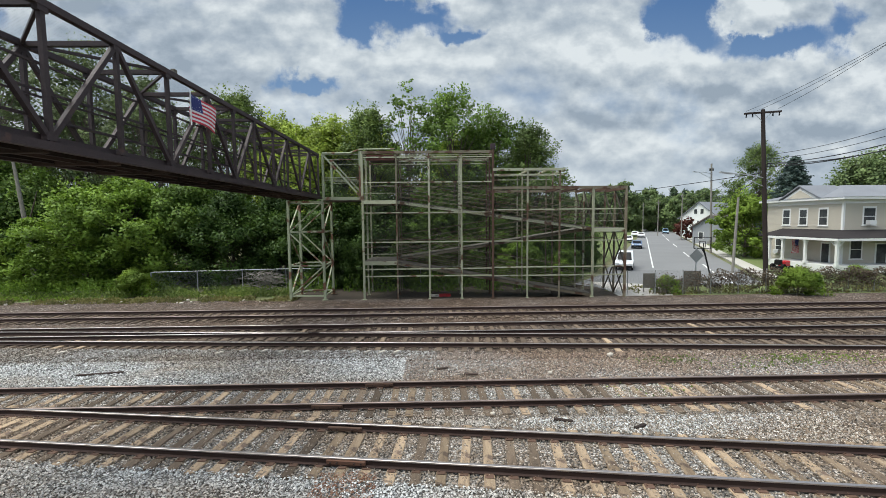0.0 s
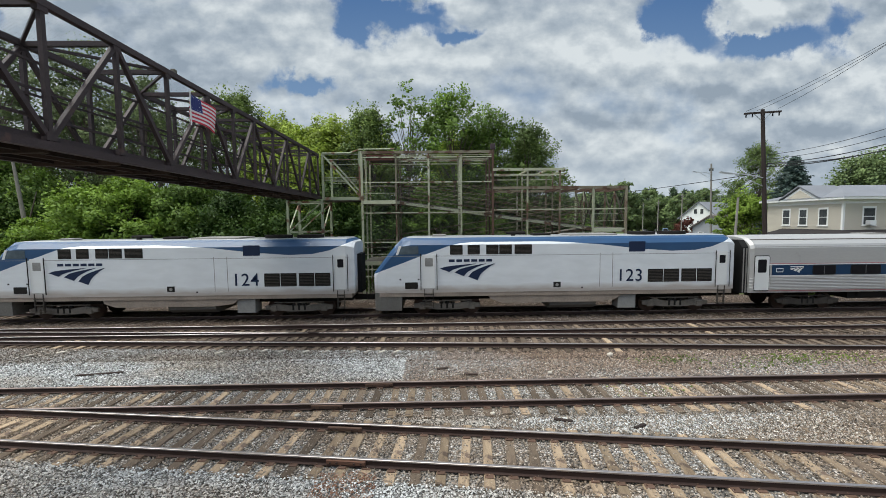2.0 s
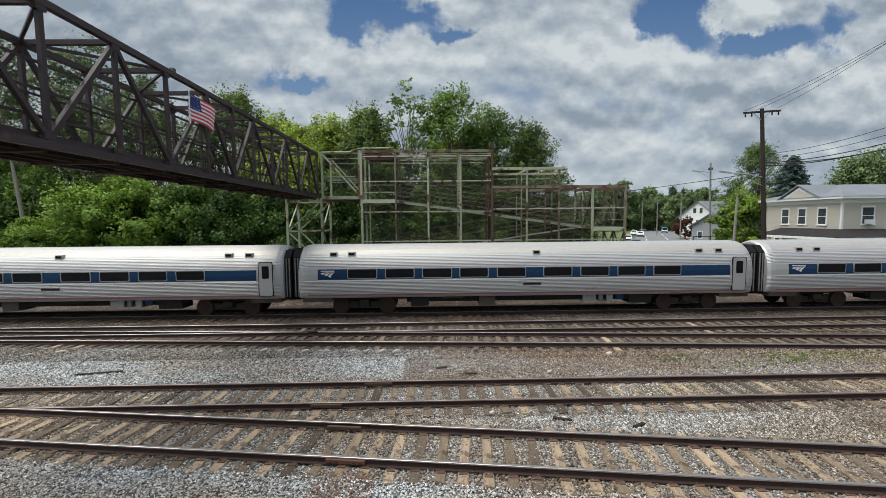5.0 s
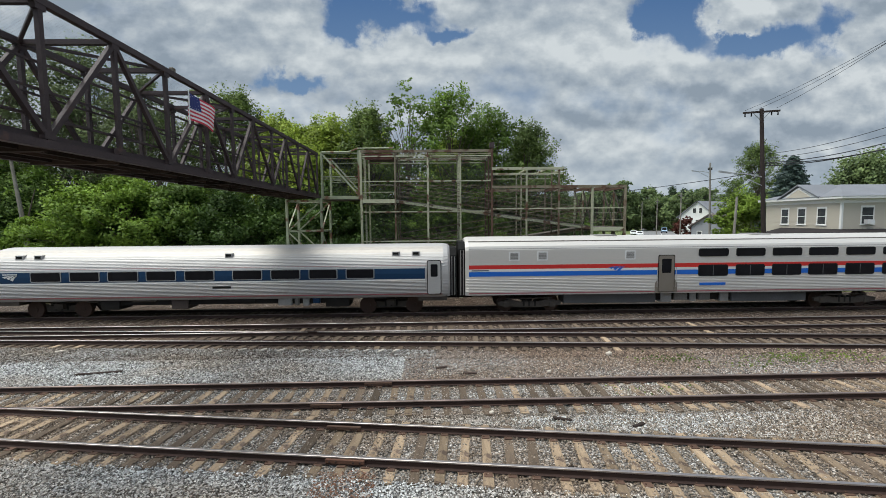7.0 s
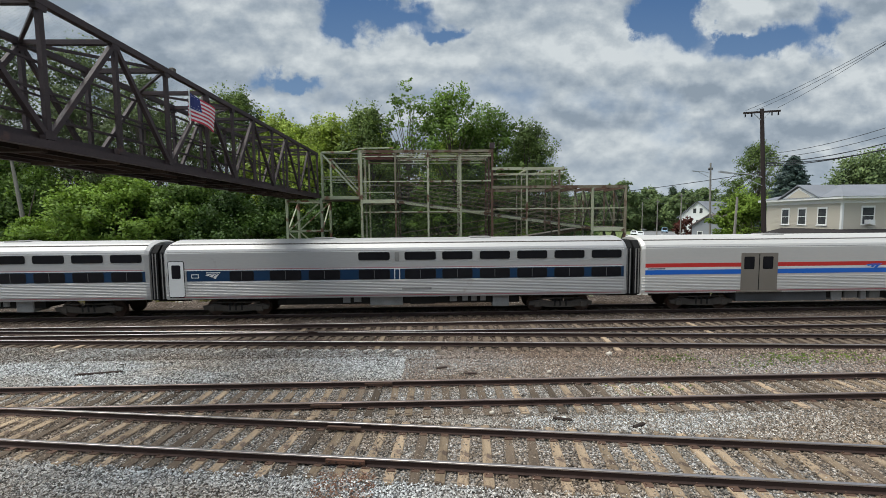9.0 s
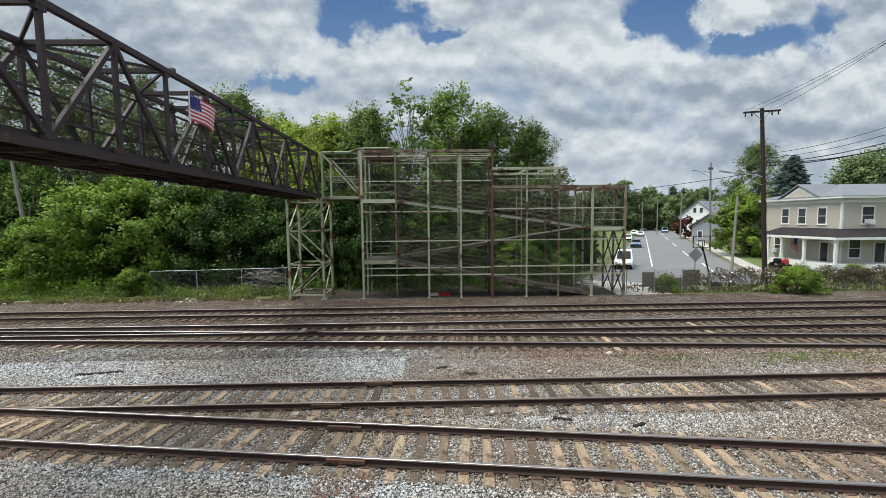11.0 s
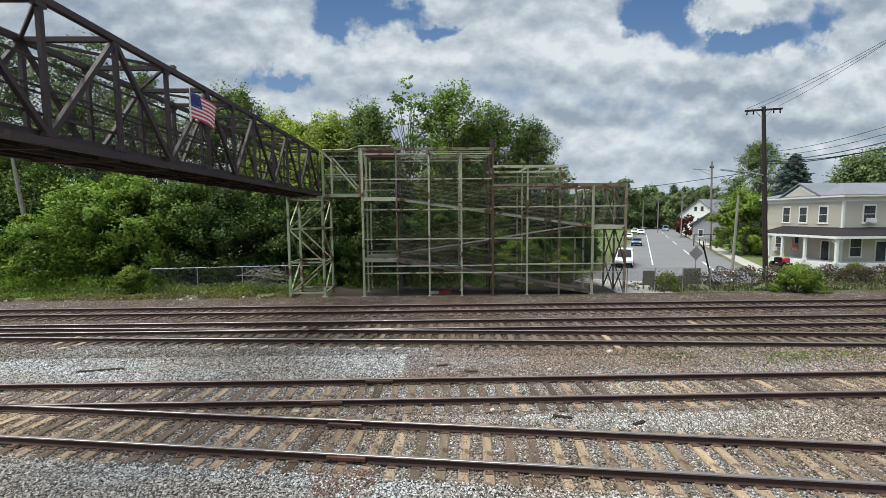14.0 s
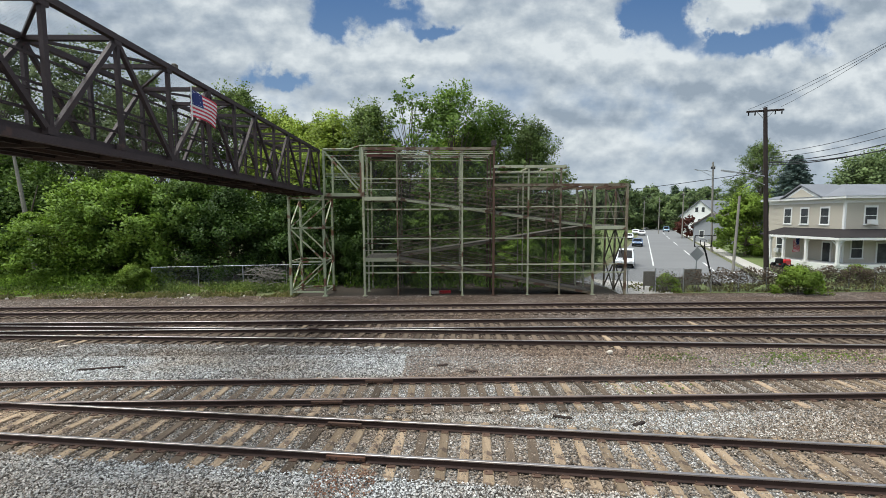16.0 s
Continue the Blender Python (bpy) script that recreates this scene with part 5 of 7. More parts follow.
part("limb", Shape().tube((-0.5, 0, 5.0), (0.9, -0.3, 8.4), 0.09, 0.03, 7, False), BARK, bare)
# ---- street side: road, house, poles, fences ----
ASPHALT = mat("worn_asphalt", (0.19, 0.19, 0.19), (0.13, 0.13, 0.132), 0.9, 0, 0.15, 20, 0.7, 0.2)
CONCRETE = mat("pale_concrete", (0.42, 0.40, 0.36), (0.32, 0.30, 0.27), 0.85, 0, 0.4, 15, 0.6, 0.2)
LINE = mat("road_line_paint", (0.62, 0.62, 0.6), (0.4, 0.4, 0.39), 0.7, 0, 1.0, 15, 0.6, 0.05)
LAWN = mat("mown_grass", (0.10, 0.145, 0.045), (0.15, 0.155, 0.065), 0.95, 0, 0.3, 9, 0.8, 0.6)
EARTH = mat("dark_earth", (0.075, 0.06, 0.045), (0.04, 0.033, 0.026), 0.95, 0, 0.6, 14, 0.9, 0.6)
SIDING = mat("cream_siding", (0.50, 0.45, 0.37), (0.43, 0.39, 0.32), 0.7, 0, 0.3, 12, 0.6, 0.08)
TRIM = mat("white_house_trim", (0.72, 0.71, 0.68), (0.6, 0.59, 0.56), 0.6, 0, 0.6, 14, 0.5, 0.05)
SHINGLE = mat("grey_shingles", (0.19, 0.197, 0.215), (0.14, 0.145, 0.157), 0.85, 0, 0.5, 14, 0.7, 0.3)
DARKROOF = mat("dark_porch_shingles", (0.028, 0.025, 0.026), (0.05, 0.045, 0.044), 0.9, 0, 0.6, 14, 0.7, 0.3, spec=0.05)
HGLASS = mat("house_window_glass", (0.03, 0.034, 0.038), (0.1, 0.1, 0.098), 0.08, 0, 1.1, 3, 0.8, 0)
POLEWOOD = mat("dark_pole_wood", (0.042, 0.03, 0.026), (0.022, 0.017, 0.016), 0.85, 0, 1.2, 20, 0.8, 0.3, 0, (5, 5, 0.4))
GREYWOOD = mat("grey_pole_wood", (0.26, 0.24, 0.21), (0.16, 0.145, 0.125), 0.85, 0, 1.2, 20, 0.8, 0.3, 0.15, (5, 5, 0.4))
GALV = mat("galvanised_steel", (0.42, 0.43, 0.43), (0.3, 0.3, 0.3), 0.5, 0.6, 1, 20, 0.6, 0.05)
CABLE = mat("black_cable", (0.025, 0.025, 0.028), (0.04, 0.04, 0.04), 0.7, 0, 1, 10, 0.5, 0)
SIGNBACK = mat("bare_sign_back", (0.34, 0.35, 0.34), (0.26, 0.27, 0.26), 0.45, 0.5, 1.5, 12, 0.5, 0.03)
VINE = leaf_mat("dead_vine_leaves", (0.07, 0.053, 0.042), (0.20, 0.155, 0.12))
TWIG = mat("dry_twigs", (0.15, 0.12, 0.095), (0.09, 0.07, 0.058), 0.9, 0, 2, 15, 0.6, 0.2)
WEED = leaf_mat("weeds", (0.085, 0.135, 0.03), (0.22, 0.28, 0.08))
DRYGRASS = leaf_mat("dry_grass_blades", (0.11, 0.12, 0.035), (0.24, 0.22, 0.10))
GREYSIDING = mat("grey_siding", (0.27, 0.28, 0.29), (0.22, 0.225, 0.235), 0.7, 0, 0.3, 12, 0.6, 0.08)
BROWNROOF = mat("brown_shingles", (0.15, 0.125, 0.115), (0.10, 0.085, 0.08), 0.85, 0, 0.5, 12, 0.7, 0.2)
CARWHITE = mat("white_car_paint", (0.72, 0.73, 0.74), (0.62, 0.63, 0.64), 0.25, 0, 0.6, 6, 0.4, 0)
CARBLUE = mat("slate_blue_car_paint", (0.10, 0.14, 0.22), (0.08, 0.11, 0.17), 0.25, 0.2, 0.6, 6, 0.4, 0)
CARTEAL = mat("pale_blue_car_paint", (0.22, 0.32, 0.42), (0.18, 0.26, 0.35), 0.25, 0.2, 0.6, 6, 0.4, 0)
CARRED = mat("red_car_paint", (0.42, 0.025, 0.03), (0.3, 0.02, 0.02), 0.3, 0, 0.6, 6, 0.4, 0)
FLAGRED = mat("flag_red", (0.50, 0.05, 0.075), (0.42, 0.04, 0.06), 0.8, 0, 2, 30, 0.4, 0.05)
FLAGWHITE = mat("flag_white", (0.66, 0.62, 0.62), (0.55, 0.52, 0.53), 0.8, 0, 2, 30, 0.4, 0.05)
FLAGBLUE = mat("flag_blue", (0.035, 0.045, 0.16), (0.03, 0.035, 0.12), 0.8, 0, 2, 30, 0.4, 0.05)
WHITESTONE = mat("painted_white_stone", (0.52, 0.47, 0.40), (0.34, 0.30, 0.25), 0.85, 0, 3, 20, 0.6, 0.2, 0.2)

FG = -0.38   # level of the far side


def flat(name, outline, z, material, label, category, kind="structure", thick=0.03):
    ob = part(name, Shape().slab(outline, "z", z - thick, z), material)
    return tagged(ob, label, category, kind=kind)


# road: a straight street running off to the upper right
def rd(s, off):
    """A place s metres up the street and off metres to the right of its left edge."""
    d = Vector((0.459, 0.888))
    return (20.2 + d.x * s + d.y * off, 38.6 + d.y * s - d.x * off)


flat("road", [rd(-9, -6), rd(-9, 9), rd(0, 9.0), rd(60, 9.2), rd(160, 10), rd(420, 10), rd(420, 0), rd(160, -0.6), rd(60, -2.4), rd(0, -4.0)], FG + 0.02, ASPHALT, "worn grey asphalt street leading away", "road")
flat("lawn", [rd(4, 11.2), rd(300, 12.2), (300, 250), (120, 30), (44, 29.5), (30, 29.6)], FG + 0.02, LAWN, "mown lawns beside the street", "lawn")
flat("verge", [rd(-7, -6.5), rd(0, -4.9), rd(60, -3.4), rd(160, -1.6), rd(400, -1.2), (20, 420), (8, 60), (9.8, 34.5)], FG + 0.02, LAWN, "grass verge along the street", "grass")
flat("pavement", [rd(3, 9.6), rd(3, 11.1), rd(260, 12), rd(260, 10.4)], FG + 0.12, CONCRETE, "pale concrete pavement beside the street", "pavement", thick=0.14)
flat("driveway", [(13.2, 28.0), (17.2, 28.0), (19, 33.5), (13.8, 36)], FG + 0.025, CONCRETE, "pale gravel drive beside the ramp", "driveway")
flat("trackside_strip", [(-70, 27.4), (-10.9, 27.4), (13.2, 27.4), (80, 27.4), (80, 28.7), (13.2, 28.75), (-11, 28.75), (-30, 29.2), (-70, 29.2)], FG + 0.07, BROWNSTONE, "bare stony dirt strip beside the tracks", "dirt")
flat("lawn", [(-80, 29.2), (-27, 29.2), (-24, 31.2), (-80, 34)], FG + 0.03, LAWN, "grassy strip before the wood", "grass")
flat("earth", [(-11.5, 28.75), (13.2, 28.75), (13.2, 33), (8, 38), (-11.5, 38)], FG + 0.03, EARTH, "dark bare earth beneath the ramp", "earth")
flat("grass_strip", [(17.2, 28.75), (60, 28.75), (60, 33), (19, 33)], FG + 0.035, LAWN, "dry grass strip along the fence", "grass")
for k, (a, b, o) in enumerate([(96, 112, 5.2), (70, 84, 5.2), (46, 57, 5.4), (24, 33, 5.6), (5, 14, 6.2), (-3, 2, 6.6)]):
    flat("road_line", [rd(a, o), rd(b, o - 0.1), rd(b, o + 0.12), rd(a, o + 0.14)], FG + 0.026, LINE, "white painted lane dash", "road marking")
flat("road_line", [rd(8, 0.7), rd(90, 0.35), rd(90, 0.5), rd(8, 0.86)], FG + 0.026, LINE, "white painted edge line", "road marking")
flat("stop_line", [rd(5, 6.4), rd(5.5, 6.4), rd(5.5, 9), rd(5, 9)], FG + 0.027, LINE, "white stop line across the lane", "road marking")


# ---- cream house with a wrap-round porch ----
house = thing("house", "two-storey cream house with white trim and wrap-round porch", "house", at=pose(41.7, 40, FG))


def hp(name, shape, material, label="", parent=None):
    ob = part(name, shape, material, parent or house, label)
    if parent is None:
        ob.location = (-40.4, -40, -FG)
    return ob


HX, HY, HX2, HY2 = 40.4, 41.0, 54.0, 50.5
wall = hp("wall", Shape().box(HX, HX2, HY, HY2, FG, 7.0), SIDING, "cream clapboard walls")
for k in range(44):
    z = FG + 0.5 + k * 0.15
    hp("clapboard", Shape().box(HX - 0.018, HX2, HY - 0.018, HY2, z, z + 0.13), SIDING)
hp("frieze", Shape().box(HX - 0.04, HX2, HY - 0.04, HY2, 6.55, 6.98), TRIM)
hp("eave_box", Shape().box(HX - 0.65, HX2 + 0.6, HY - 0.65, HY2 + 0.6, 6.98, 7.22), TRIM, "white boxed eaves")
hp("corner_board", Shape().box(HX - 0.05, HX + 0.15, HY - 0.05, HY + 0.15, FG, 6.6), TRIM)
hp("roof", Shape().add([(HX - 0.7, HY - 0.7, 7.22), (HX2 + 0.7, HY - 0.7, 7.22), (HX2 + 0.7, HY2 + 0.7, 7.22), (HX - 0.7, HY2 + 0.7, 7.22), (HX + 4.4, HY + 4.6, 8.75), (HX2 - 3, HY + 4.6, 8.75), (HX2 - 3, HY2 - 4.6, 8.75), (HX + 4.4, HY2 - 4.6, 8.75)],
                       [(0, 1, 5, 4), (1, 2, 6, 5), (2, 3, 7, 6), (3, 0, 4, 7), (4, 5, 6, 7), (3, 2, 1, 0)]), SHINGLE, "grey hipped roof")
hp("gable", Shape().slab([(43.2, 7.2), (47.8, 7.2), (45.5, 8.45)], "x", HX - 0.55, HX + 3.2), TRIM, "small white gable")
hp("gable_roof", Shape().slab([(42.9, 7.15), (45.5, 8.6), (48.1, 7.15), (48.1, 7.3), (45.5, 8.75), (42.9, 7.3)], "x", HX - 0.75, HX + 3.4), SHINGLE)
hp("gable_face", Shape().slab([(43.9, 7.28), (47.1, 7.28), (45.5, 8.2)], "x", HX - 0.57, HX - 0.5), SIDING)


def house_window(face, c, z0, z1, w, unit=False):
    """A sash window with white casing, sill and two panes."""
    if face == "w":
        bx = lambda a, b, d0, d1, za, zb: Shape().box(HX - d1, HX - d0, a, b, za, zb)
    else:
        bx = lambda a, b, d0, d1, za, zb: Shape().box(a, b, HY - d1, HY - d0, za, zb)
    fr = hp("window", bx(c - w / 2 - 0.14, c + w / 2 + 0.14, -0.05, 0.05, z0 - 0.1, z1 + 0.2), TRIM, "white-cased sash window")
    mid = (z0 + z1) / 2
    part("pane", bx(c - w / 2, c + w / 2, -0.05, 0.056, z0, mid - 0.03), HGLASS, fr)
    part("pane", bx(c - w / 2, c + w / 2, -0.05, 0.056, mid + 0.03, z1), HGLASS, fr)
    part("sill", bx(c - w / 2 - 0.2, c + w / 2 + 0.2, 0.02, 0.12, z0 - 0.16, z0 - 0.08), TRIM, fr)
    if unit:
        part("air_conditioner", bx(c - 0.36, c + 0.36, 0.04, 0.45, z0 - 0.02, z0 + 0.42), WHITE, fr, "white window air conditioner")


for y in (47.7, 45.5, 43.1):
    house_window("w", y, 4.35, 6.0, 0.85)
house_window("s", 43.1, 4.4, 6.05, 1.15, True)
house_window("s", 48.5, 4.4, 6.05, 1.1)
house_window("w", 48.6, 0.9, 2.6, 0.8, True)
house_window("s", 41.9, 0.9, 2.75, 1.1)
dr = hp("door", Shape().box(HX - 0.06, HX, 42.1, 43.2, 0.35, 2.5), TRIM, "white-cased dark door")
part("door_leaf", Shape().box(HX - 0.07, HX, 42.25, 43.05, 0.35, 2.35), HGLASS, dr)
dr = hp("door", Shape().box(43.9, 45.2, HY - 0.06, HY, 0.35, 2.5), TRIM, "white-cased dark door")
part("door_leaf", Shape().box(44.05, 45.05, HY - 0.07, HY, 0.35, 2.35), HGLASS, dr)
# porch
PX0, PY0 = 37.75, 38.8
hp("porch_floor", Shape().box(PX0, HX, PY0, 47.0, FG, 0.36).box(HX, HX2, PY0, HY, FG, 0.36), TRIM, "white porch base and floor")
hp("porch_roof", Shape().add([(PX0 - 0.25, PY0 - 0.25, 3.12), (HX2, PY0 - 0.25, 3.12), (HX2, HY - 0.02, 3.85), (HX - 0.02, HY - 0.02, 3.85), (HX - 0.02, 48.2, 3.85), (PX0 - 0.25, 48.2, 3.12),
                              (PX0 - 0.25, PY0 - 0.25, 3.0), (HX2, PY0 - 0.25, 3.0), (HX2, HY - 0.02, 3.0), (HX - 0.02, HY - 0.02, 3.0), (HX - 0.02, 48.2, 3.0), (PX0 - 0.25, 48.2, 3.0)],
                             [(0, 1, 2, 3), (0, 3, 4, 5), (6, 7, 1, 0), (11, 6, 0, 5), (10, 11, 5, 4), (7, 8, 2, 1), (6, 11, 10, 9), (6, 9, 8, 7)]), DARKROOF, "dark shingled porch roof")
hp("porch_fascia", Shape().box(PX0 - 0.3, HX2, PY0 - 0.3, PY0 - 0.2, 2.84, 3.08).box(PX0 - 0.3, PX0 - 0.2, PY0 - 0.2, 47.2, 2.84, 3.08), TRIM, "white porch beam")
for x, y in ((PX0, PY0), (PX0, 42.2), (PX0, 45.0), (PX0, 46.8), (45.6, PY0), (50, PY0)):
    hp("porch_post", Shape().box(x - 0.11, x + 0.11, y - 0.11, y + 0.11, 0.36, 2.84).box(x - 0.17, x + 0.17, y - 0.17, y + 0.17, 2.62, 2.84).box(x - 0.16, x + 0.16, y - 0.16, y + 0.16, 0.36, 0.6), TRIM)
hp("porch_bracket", Shape().beam((PX0, PY0 + 0.1, 2.3), (PX0, PY0 + 0.7, 2.85), 0.1).beam((PX0 + 0.1, PY0, 2.3), (PX0 + 0.7, PY0, 2.85), 0.1), TRIM)


# ---- flags ----
def flag(at, wide, high, turn, label, hang):
    """A rigid waving banner built strip by strip, canton set proud."""
    f = thing("flag", label, "flag", at=at @ pose(0, 0, 0, 0, 0, turn))

    def surf(s, t):
        return (s * wide, 0.05 * math.sin(5 * s + 2 * t) * wide / 1.2, -t * high - hang * s * s)
    for k in range(13):
        sh = Shape()
        rows = [[surf(i / 12, (k + j) / 13) for i in range(13)] for j in (0, 1)]
        back = [[(x, y + 0.006, z) for x, y, z in r] for r in rows]
        sh.loft([[rows[0][i], rows[1][i], back[1][i], back[0][i]] for i in range(13)])
        part("stripe", sh, FLAGRED if k % 2 == 0 else FLAGWHITE, f)
    sh = Shape()
    for sgn in (-0.004, 0.01):
        rows = [[(x, y + sgn, z) for x, y, z in [surf(i / 11, j * 7 / 13) for i in range(6)]] for j in (0, 1)]
        sh.loft([[rows[0][i], rows[1][i]] for i in range(6)], closed=False)
    part("canton", sh, FLAGBLUE, f, "blue canton with white stars")
    for r in range(7):
        for c in range(5 if r % 2 else 6):
            x, y, z = surf(0.035 + (0.068 * c) + (0.034 if r % 2 else 0), (0.06 + 0.066 * r) * 1.05)
            q = 0.016 * wide
            part("star", Shape().slab([(x - q, z), (x, z - q), (x + q, z), (x, z + q)], "y", y - 0.009, y), FLAGWHITE, f)
    part("pole", Shape().tube((-0.02, 0, 0.08), (-0.03, 0, -high - 0.15), 0.018, None, 6), WHITE, f)
    return f


flag(pose(-7.86, 13.6, 9.42, 0, 0, 0), 1.42, 0.86, 90, "striped flag with starred blue canton on the bridge", 0.12)
flag(pose(40.5, 44.6, 2.72, 0, 87, 0), 1.5, 0.75, 0, "small striped flag hanging from the porch", 0.1)


# ---- poles and wires ----
def utility_pole(x, y, z0, z1, r, material, arms, label, lean=0.0):
    p = thing("utility_pole", label, "utility pole", "street poles", at=pose(x, y, z0))
    part("shaft", Shape().tube((0, 0, -0.3), (lean, 0, z1 - z0), r, r * 0.72, 12), material, p)
    for zz, half, turn in arms:
        h = zz - z0
        d = Vector((math.cos(turn), math.sin(turn), 0.06)) * half
        c = Vector((lean * h / (z1 - z0), 0, h))
        arm = part("crossarm", Shape().beam(c - d, c + d, 0.12, 0.14), material, p)
        for k in (-0.9, -0.55, 0.55, 0.9):
            part("insulator", Shape().tube(c + d * k + Vector((0, 0, -0.32)), c + d * k + Vector((0, 0, 0.02)), 0.055, 0.035, 8), BLACK, arm)
        part("arm_brace", Shape().beam(c - d * 0.5, c - Vector((0, 0, 0.7)), 0.04).beam(c + d * 0.5, c - Vector((0, 0, 0.7)), 0.04), GALV, p)
    return p


main_pole = utility_pole(27.4, 33, FG, 13.9, 0.19, POLEWOOD, [(13.65, 1.5, 0.0)], "tall dark wooden utility pole with crossarm", -0.95)
utility_pole(43.9, 64, FG, 13.7, 0.17, GREYWOOD, [(12.9, 0.5, 0.4)], "grey wooden street pole", -0.4)
utility_pole(61.0, 100, FG, 11.2, 0.16, GREYWOOD, [(10.6, 1.0, 0.4)], "grey wooden street pole")
utility_pole(70.5, 128, FG, 11.0, 0.16, GREYWOOD, [(10.2, 1.0, 0.4)], "grey wooden street pole")
utility_pole(78, 152, FG, 11.0, 0.16, GREYWOOD, [(10.2, 1.0, 0.4)], "grey wooden street pole")
utility_pole(76, 190, FG, 11.0, 0.2, GREYWOOD, [(10.2, 1.2, 0.4)], "grey wooden street pole")
utility_pole(29.7, 40, FG, 7.2, 0.14, GREYWOOD, [], "cut-off grey wooden pole in the verge", 0.3)


def street_lamp(x, y, z, dx, dy, dz, label):
    l = thing("street_lamp", label, "street lamp", "street lamps", at=pose(x, y, z))
    e = Vector((dx, dy, dz))
    part("arm", Shape().tube((0, 0, 0), e * 0.5 + Vector((0, 0, 0.12)), 0.045).tube(e * 0.5 + Vector((0, 0, 0.12)), e, 0.04), GALV, l)
    part("brace", Shape().tube((0, 0, -0.75), e * 0.85, 0.03), GALV, l)
    part("lamp_head", Shape().beam(e * 0.93, e * 1.25, 0.2, 0.12), GALV, l, "grey lamp head")


street_lamp(27.05, 32.9, 8.35, -2.9, 0.4, 0.5, "grey street lamp on a long arm fixed to the pole")
street_lamp(43.5, 63.9, 12.1, -2.4, 0, 0.3, "grey street lamp on an arm fixed to the pole")


def wire(a, b, sag, r, label="black overhead cable strung between poles"):
    a, b = Vector(a), Vector(b)
    s = Shape()
    n = 14
    pts = [a.lerp(b, i / n) - Vector((0, 0, sag * 4 * (i / n) * (1 - i / n))) for i in range(n + 1)]
    side = (b - a).cross(Vector((0, 0, 1))).normalized()
    up = Vector((0, 0, 1))
    s.loft([[p + side * (r * math.cos(k * 1.2566)) + up * (r * math.sin(k * 1.2566)) for k in range(5)] for p in pts])
    ob = part("overhead_wire", s, CABLE)
    tagged(ob, label, "cable", "overhead wires")


for x0, z0, x1, z1 in ((25.1, 13.75, 25.9, 14.9), (26.0, 13.8, 26.4, 15.1), (27.7, 13.95, 26.9, 15.6)):
    wire((x0, 33, z0), (x1, 22.0, z1 + 0.6), 0.25, 0.014)
for z, zz, r in ((10.3, 10.4, 0.018), (9.95, 9.95, 0.018), (9.6, 9.45, 0.03), (9.35, 9.1, 0.035), (9.55, 9.0, 0.03)):
    wire((27.0, 33, z), (27.1 + (10 - z) * 0.2, 22, zz + 0.4), 0.35, r)
wire((27.0, 33, 11.5), (43.7, 64, 9.6), 0.8, 0.02)
wire((27.0, 33, 9.4), (43.8, 64, 9.2), 0.9, 0.025)
wire((27.0, 33, 9.1), (43.8, 64, 8.6), 1.0, 0.025)
wire((43.8, 64, 10.2), (61, 100, 9.8), 0.8, 0.03)
wire((43.8, 64, 9.0), (61, 100, 8.9), 0.9, 0.03)
wire((61, 100, 9.8), (70.5, 128, 9.8), 0.6, 0.035)
wire((27.0, 33, 8.9), (18, 75, 9.0), 0.5, 0.03)

# ---- sign and hoop behind the fence ----
sg = thing("road_sign", "diamond road sign seen from its bare grey back", "sign", at=pose(20.15, 31, FG))
q = 0.56
part("sign_plate", Shape().slab([(-q, 0), (0, -q), (q, 0), (0, q)], "y", -0.01, 0.01), SIGNBACK, sg).location = (0, 0, 2.7)
part("post", Shape().box(-0.04, 0.04, 0.012, 0.06, 0, 3.3), GALV, sg)
hoop = thing("basketball_hoop", "portable basketball hoop with clear board on leaning pole", "basketball hoop", at=pose(22.2, 32, FG))
part("base", Shape().box(-0.5, 0.5, -0.35, 0.4, 0, 0.3, 0.06), BLACK, hoop)
part("pole", Shape().tube((0.0, 0, 0.2), (-0.85, 0, 3.2), 0.06), BLACK, hoop)
bd = part("board_frame", Shape().beam((-1.75, -0.2, 4.08), (-0.4, -0.2, 4.08), 0.05).beam((-1.75, -0.2, 3.2), (-0.4, -0.2, 3.2), 0.05).beam((-1.75, -0.2, 3.2), (-1.75, -0.2, 4.08), 0.05).beam((-0.4, -0.2, 3.2), (-0.4, -0.2, 4.08), 0.05), BLACK, hoop)
part("target_frame", Shape().beam((-1.3, -0.2, 3.75), (-0.85, -0.2, 3.75), 0.04).beam((-1.3, -0.2, 3.3), (-1.3, -0.2, 3.75), 0.04).beam((-0.85, -0.2, 3.3), (-0.85, -0.2, 3.75), 0.04), BLACK, bd)
part("bracket", Shape().beam((-0.8, 0, 3.1), (-1.0, -0.2, 3.6), 0.06).beam((-0.7, 0, 2.7), (-1.2, -0.2, 3.3), 0.05), BLACK, hoop)


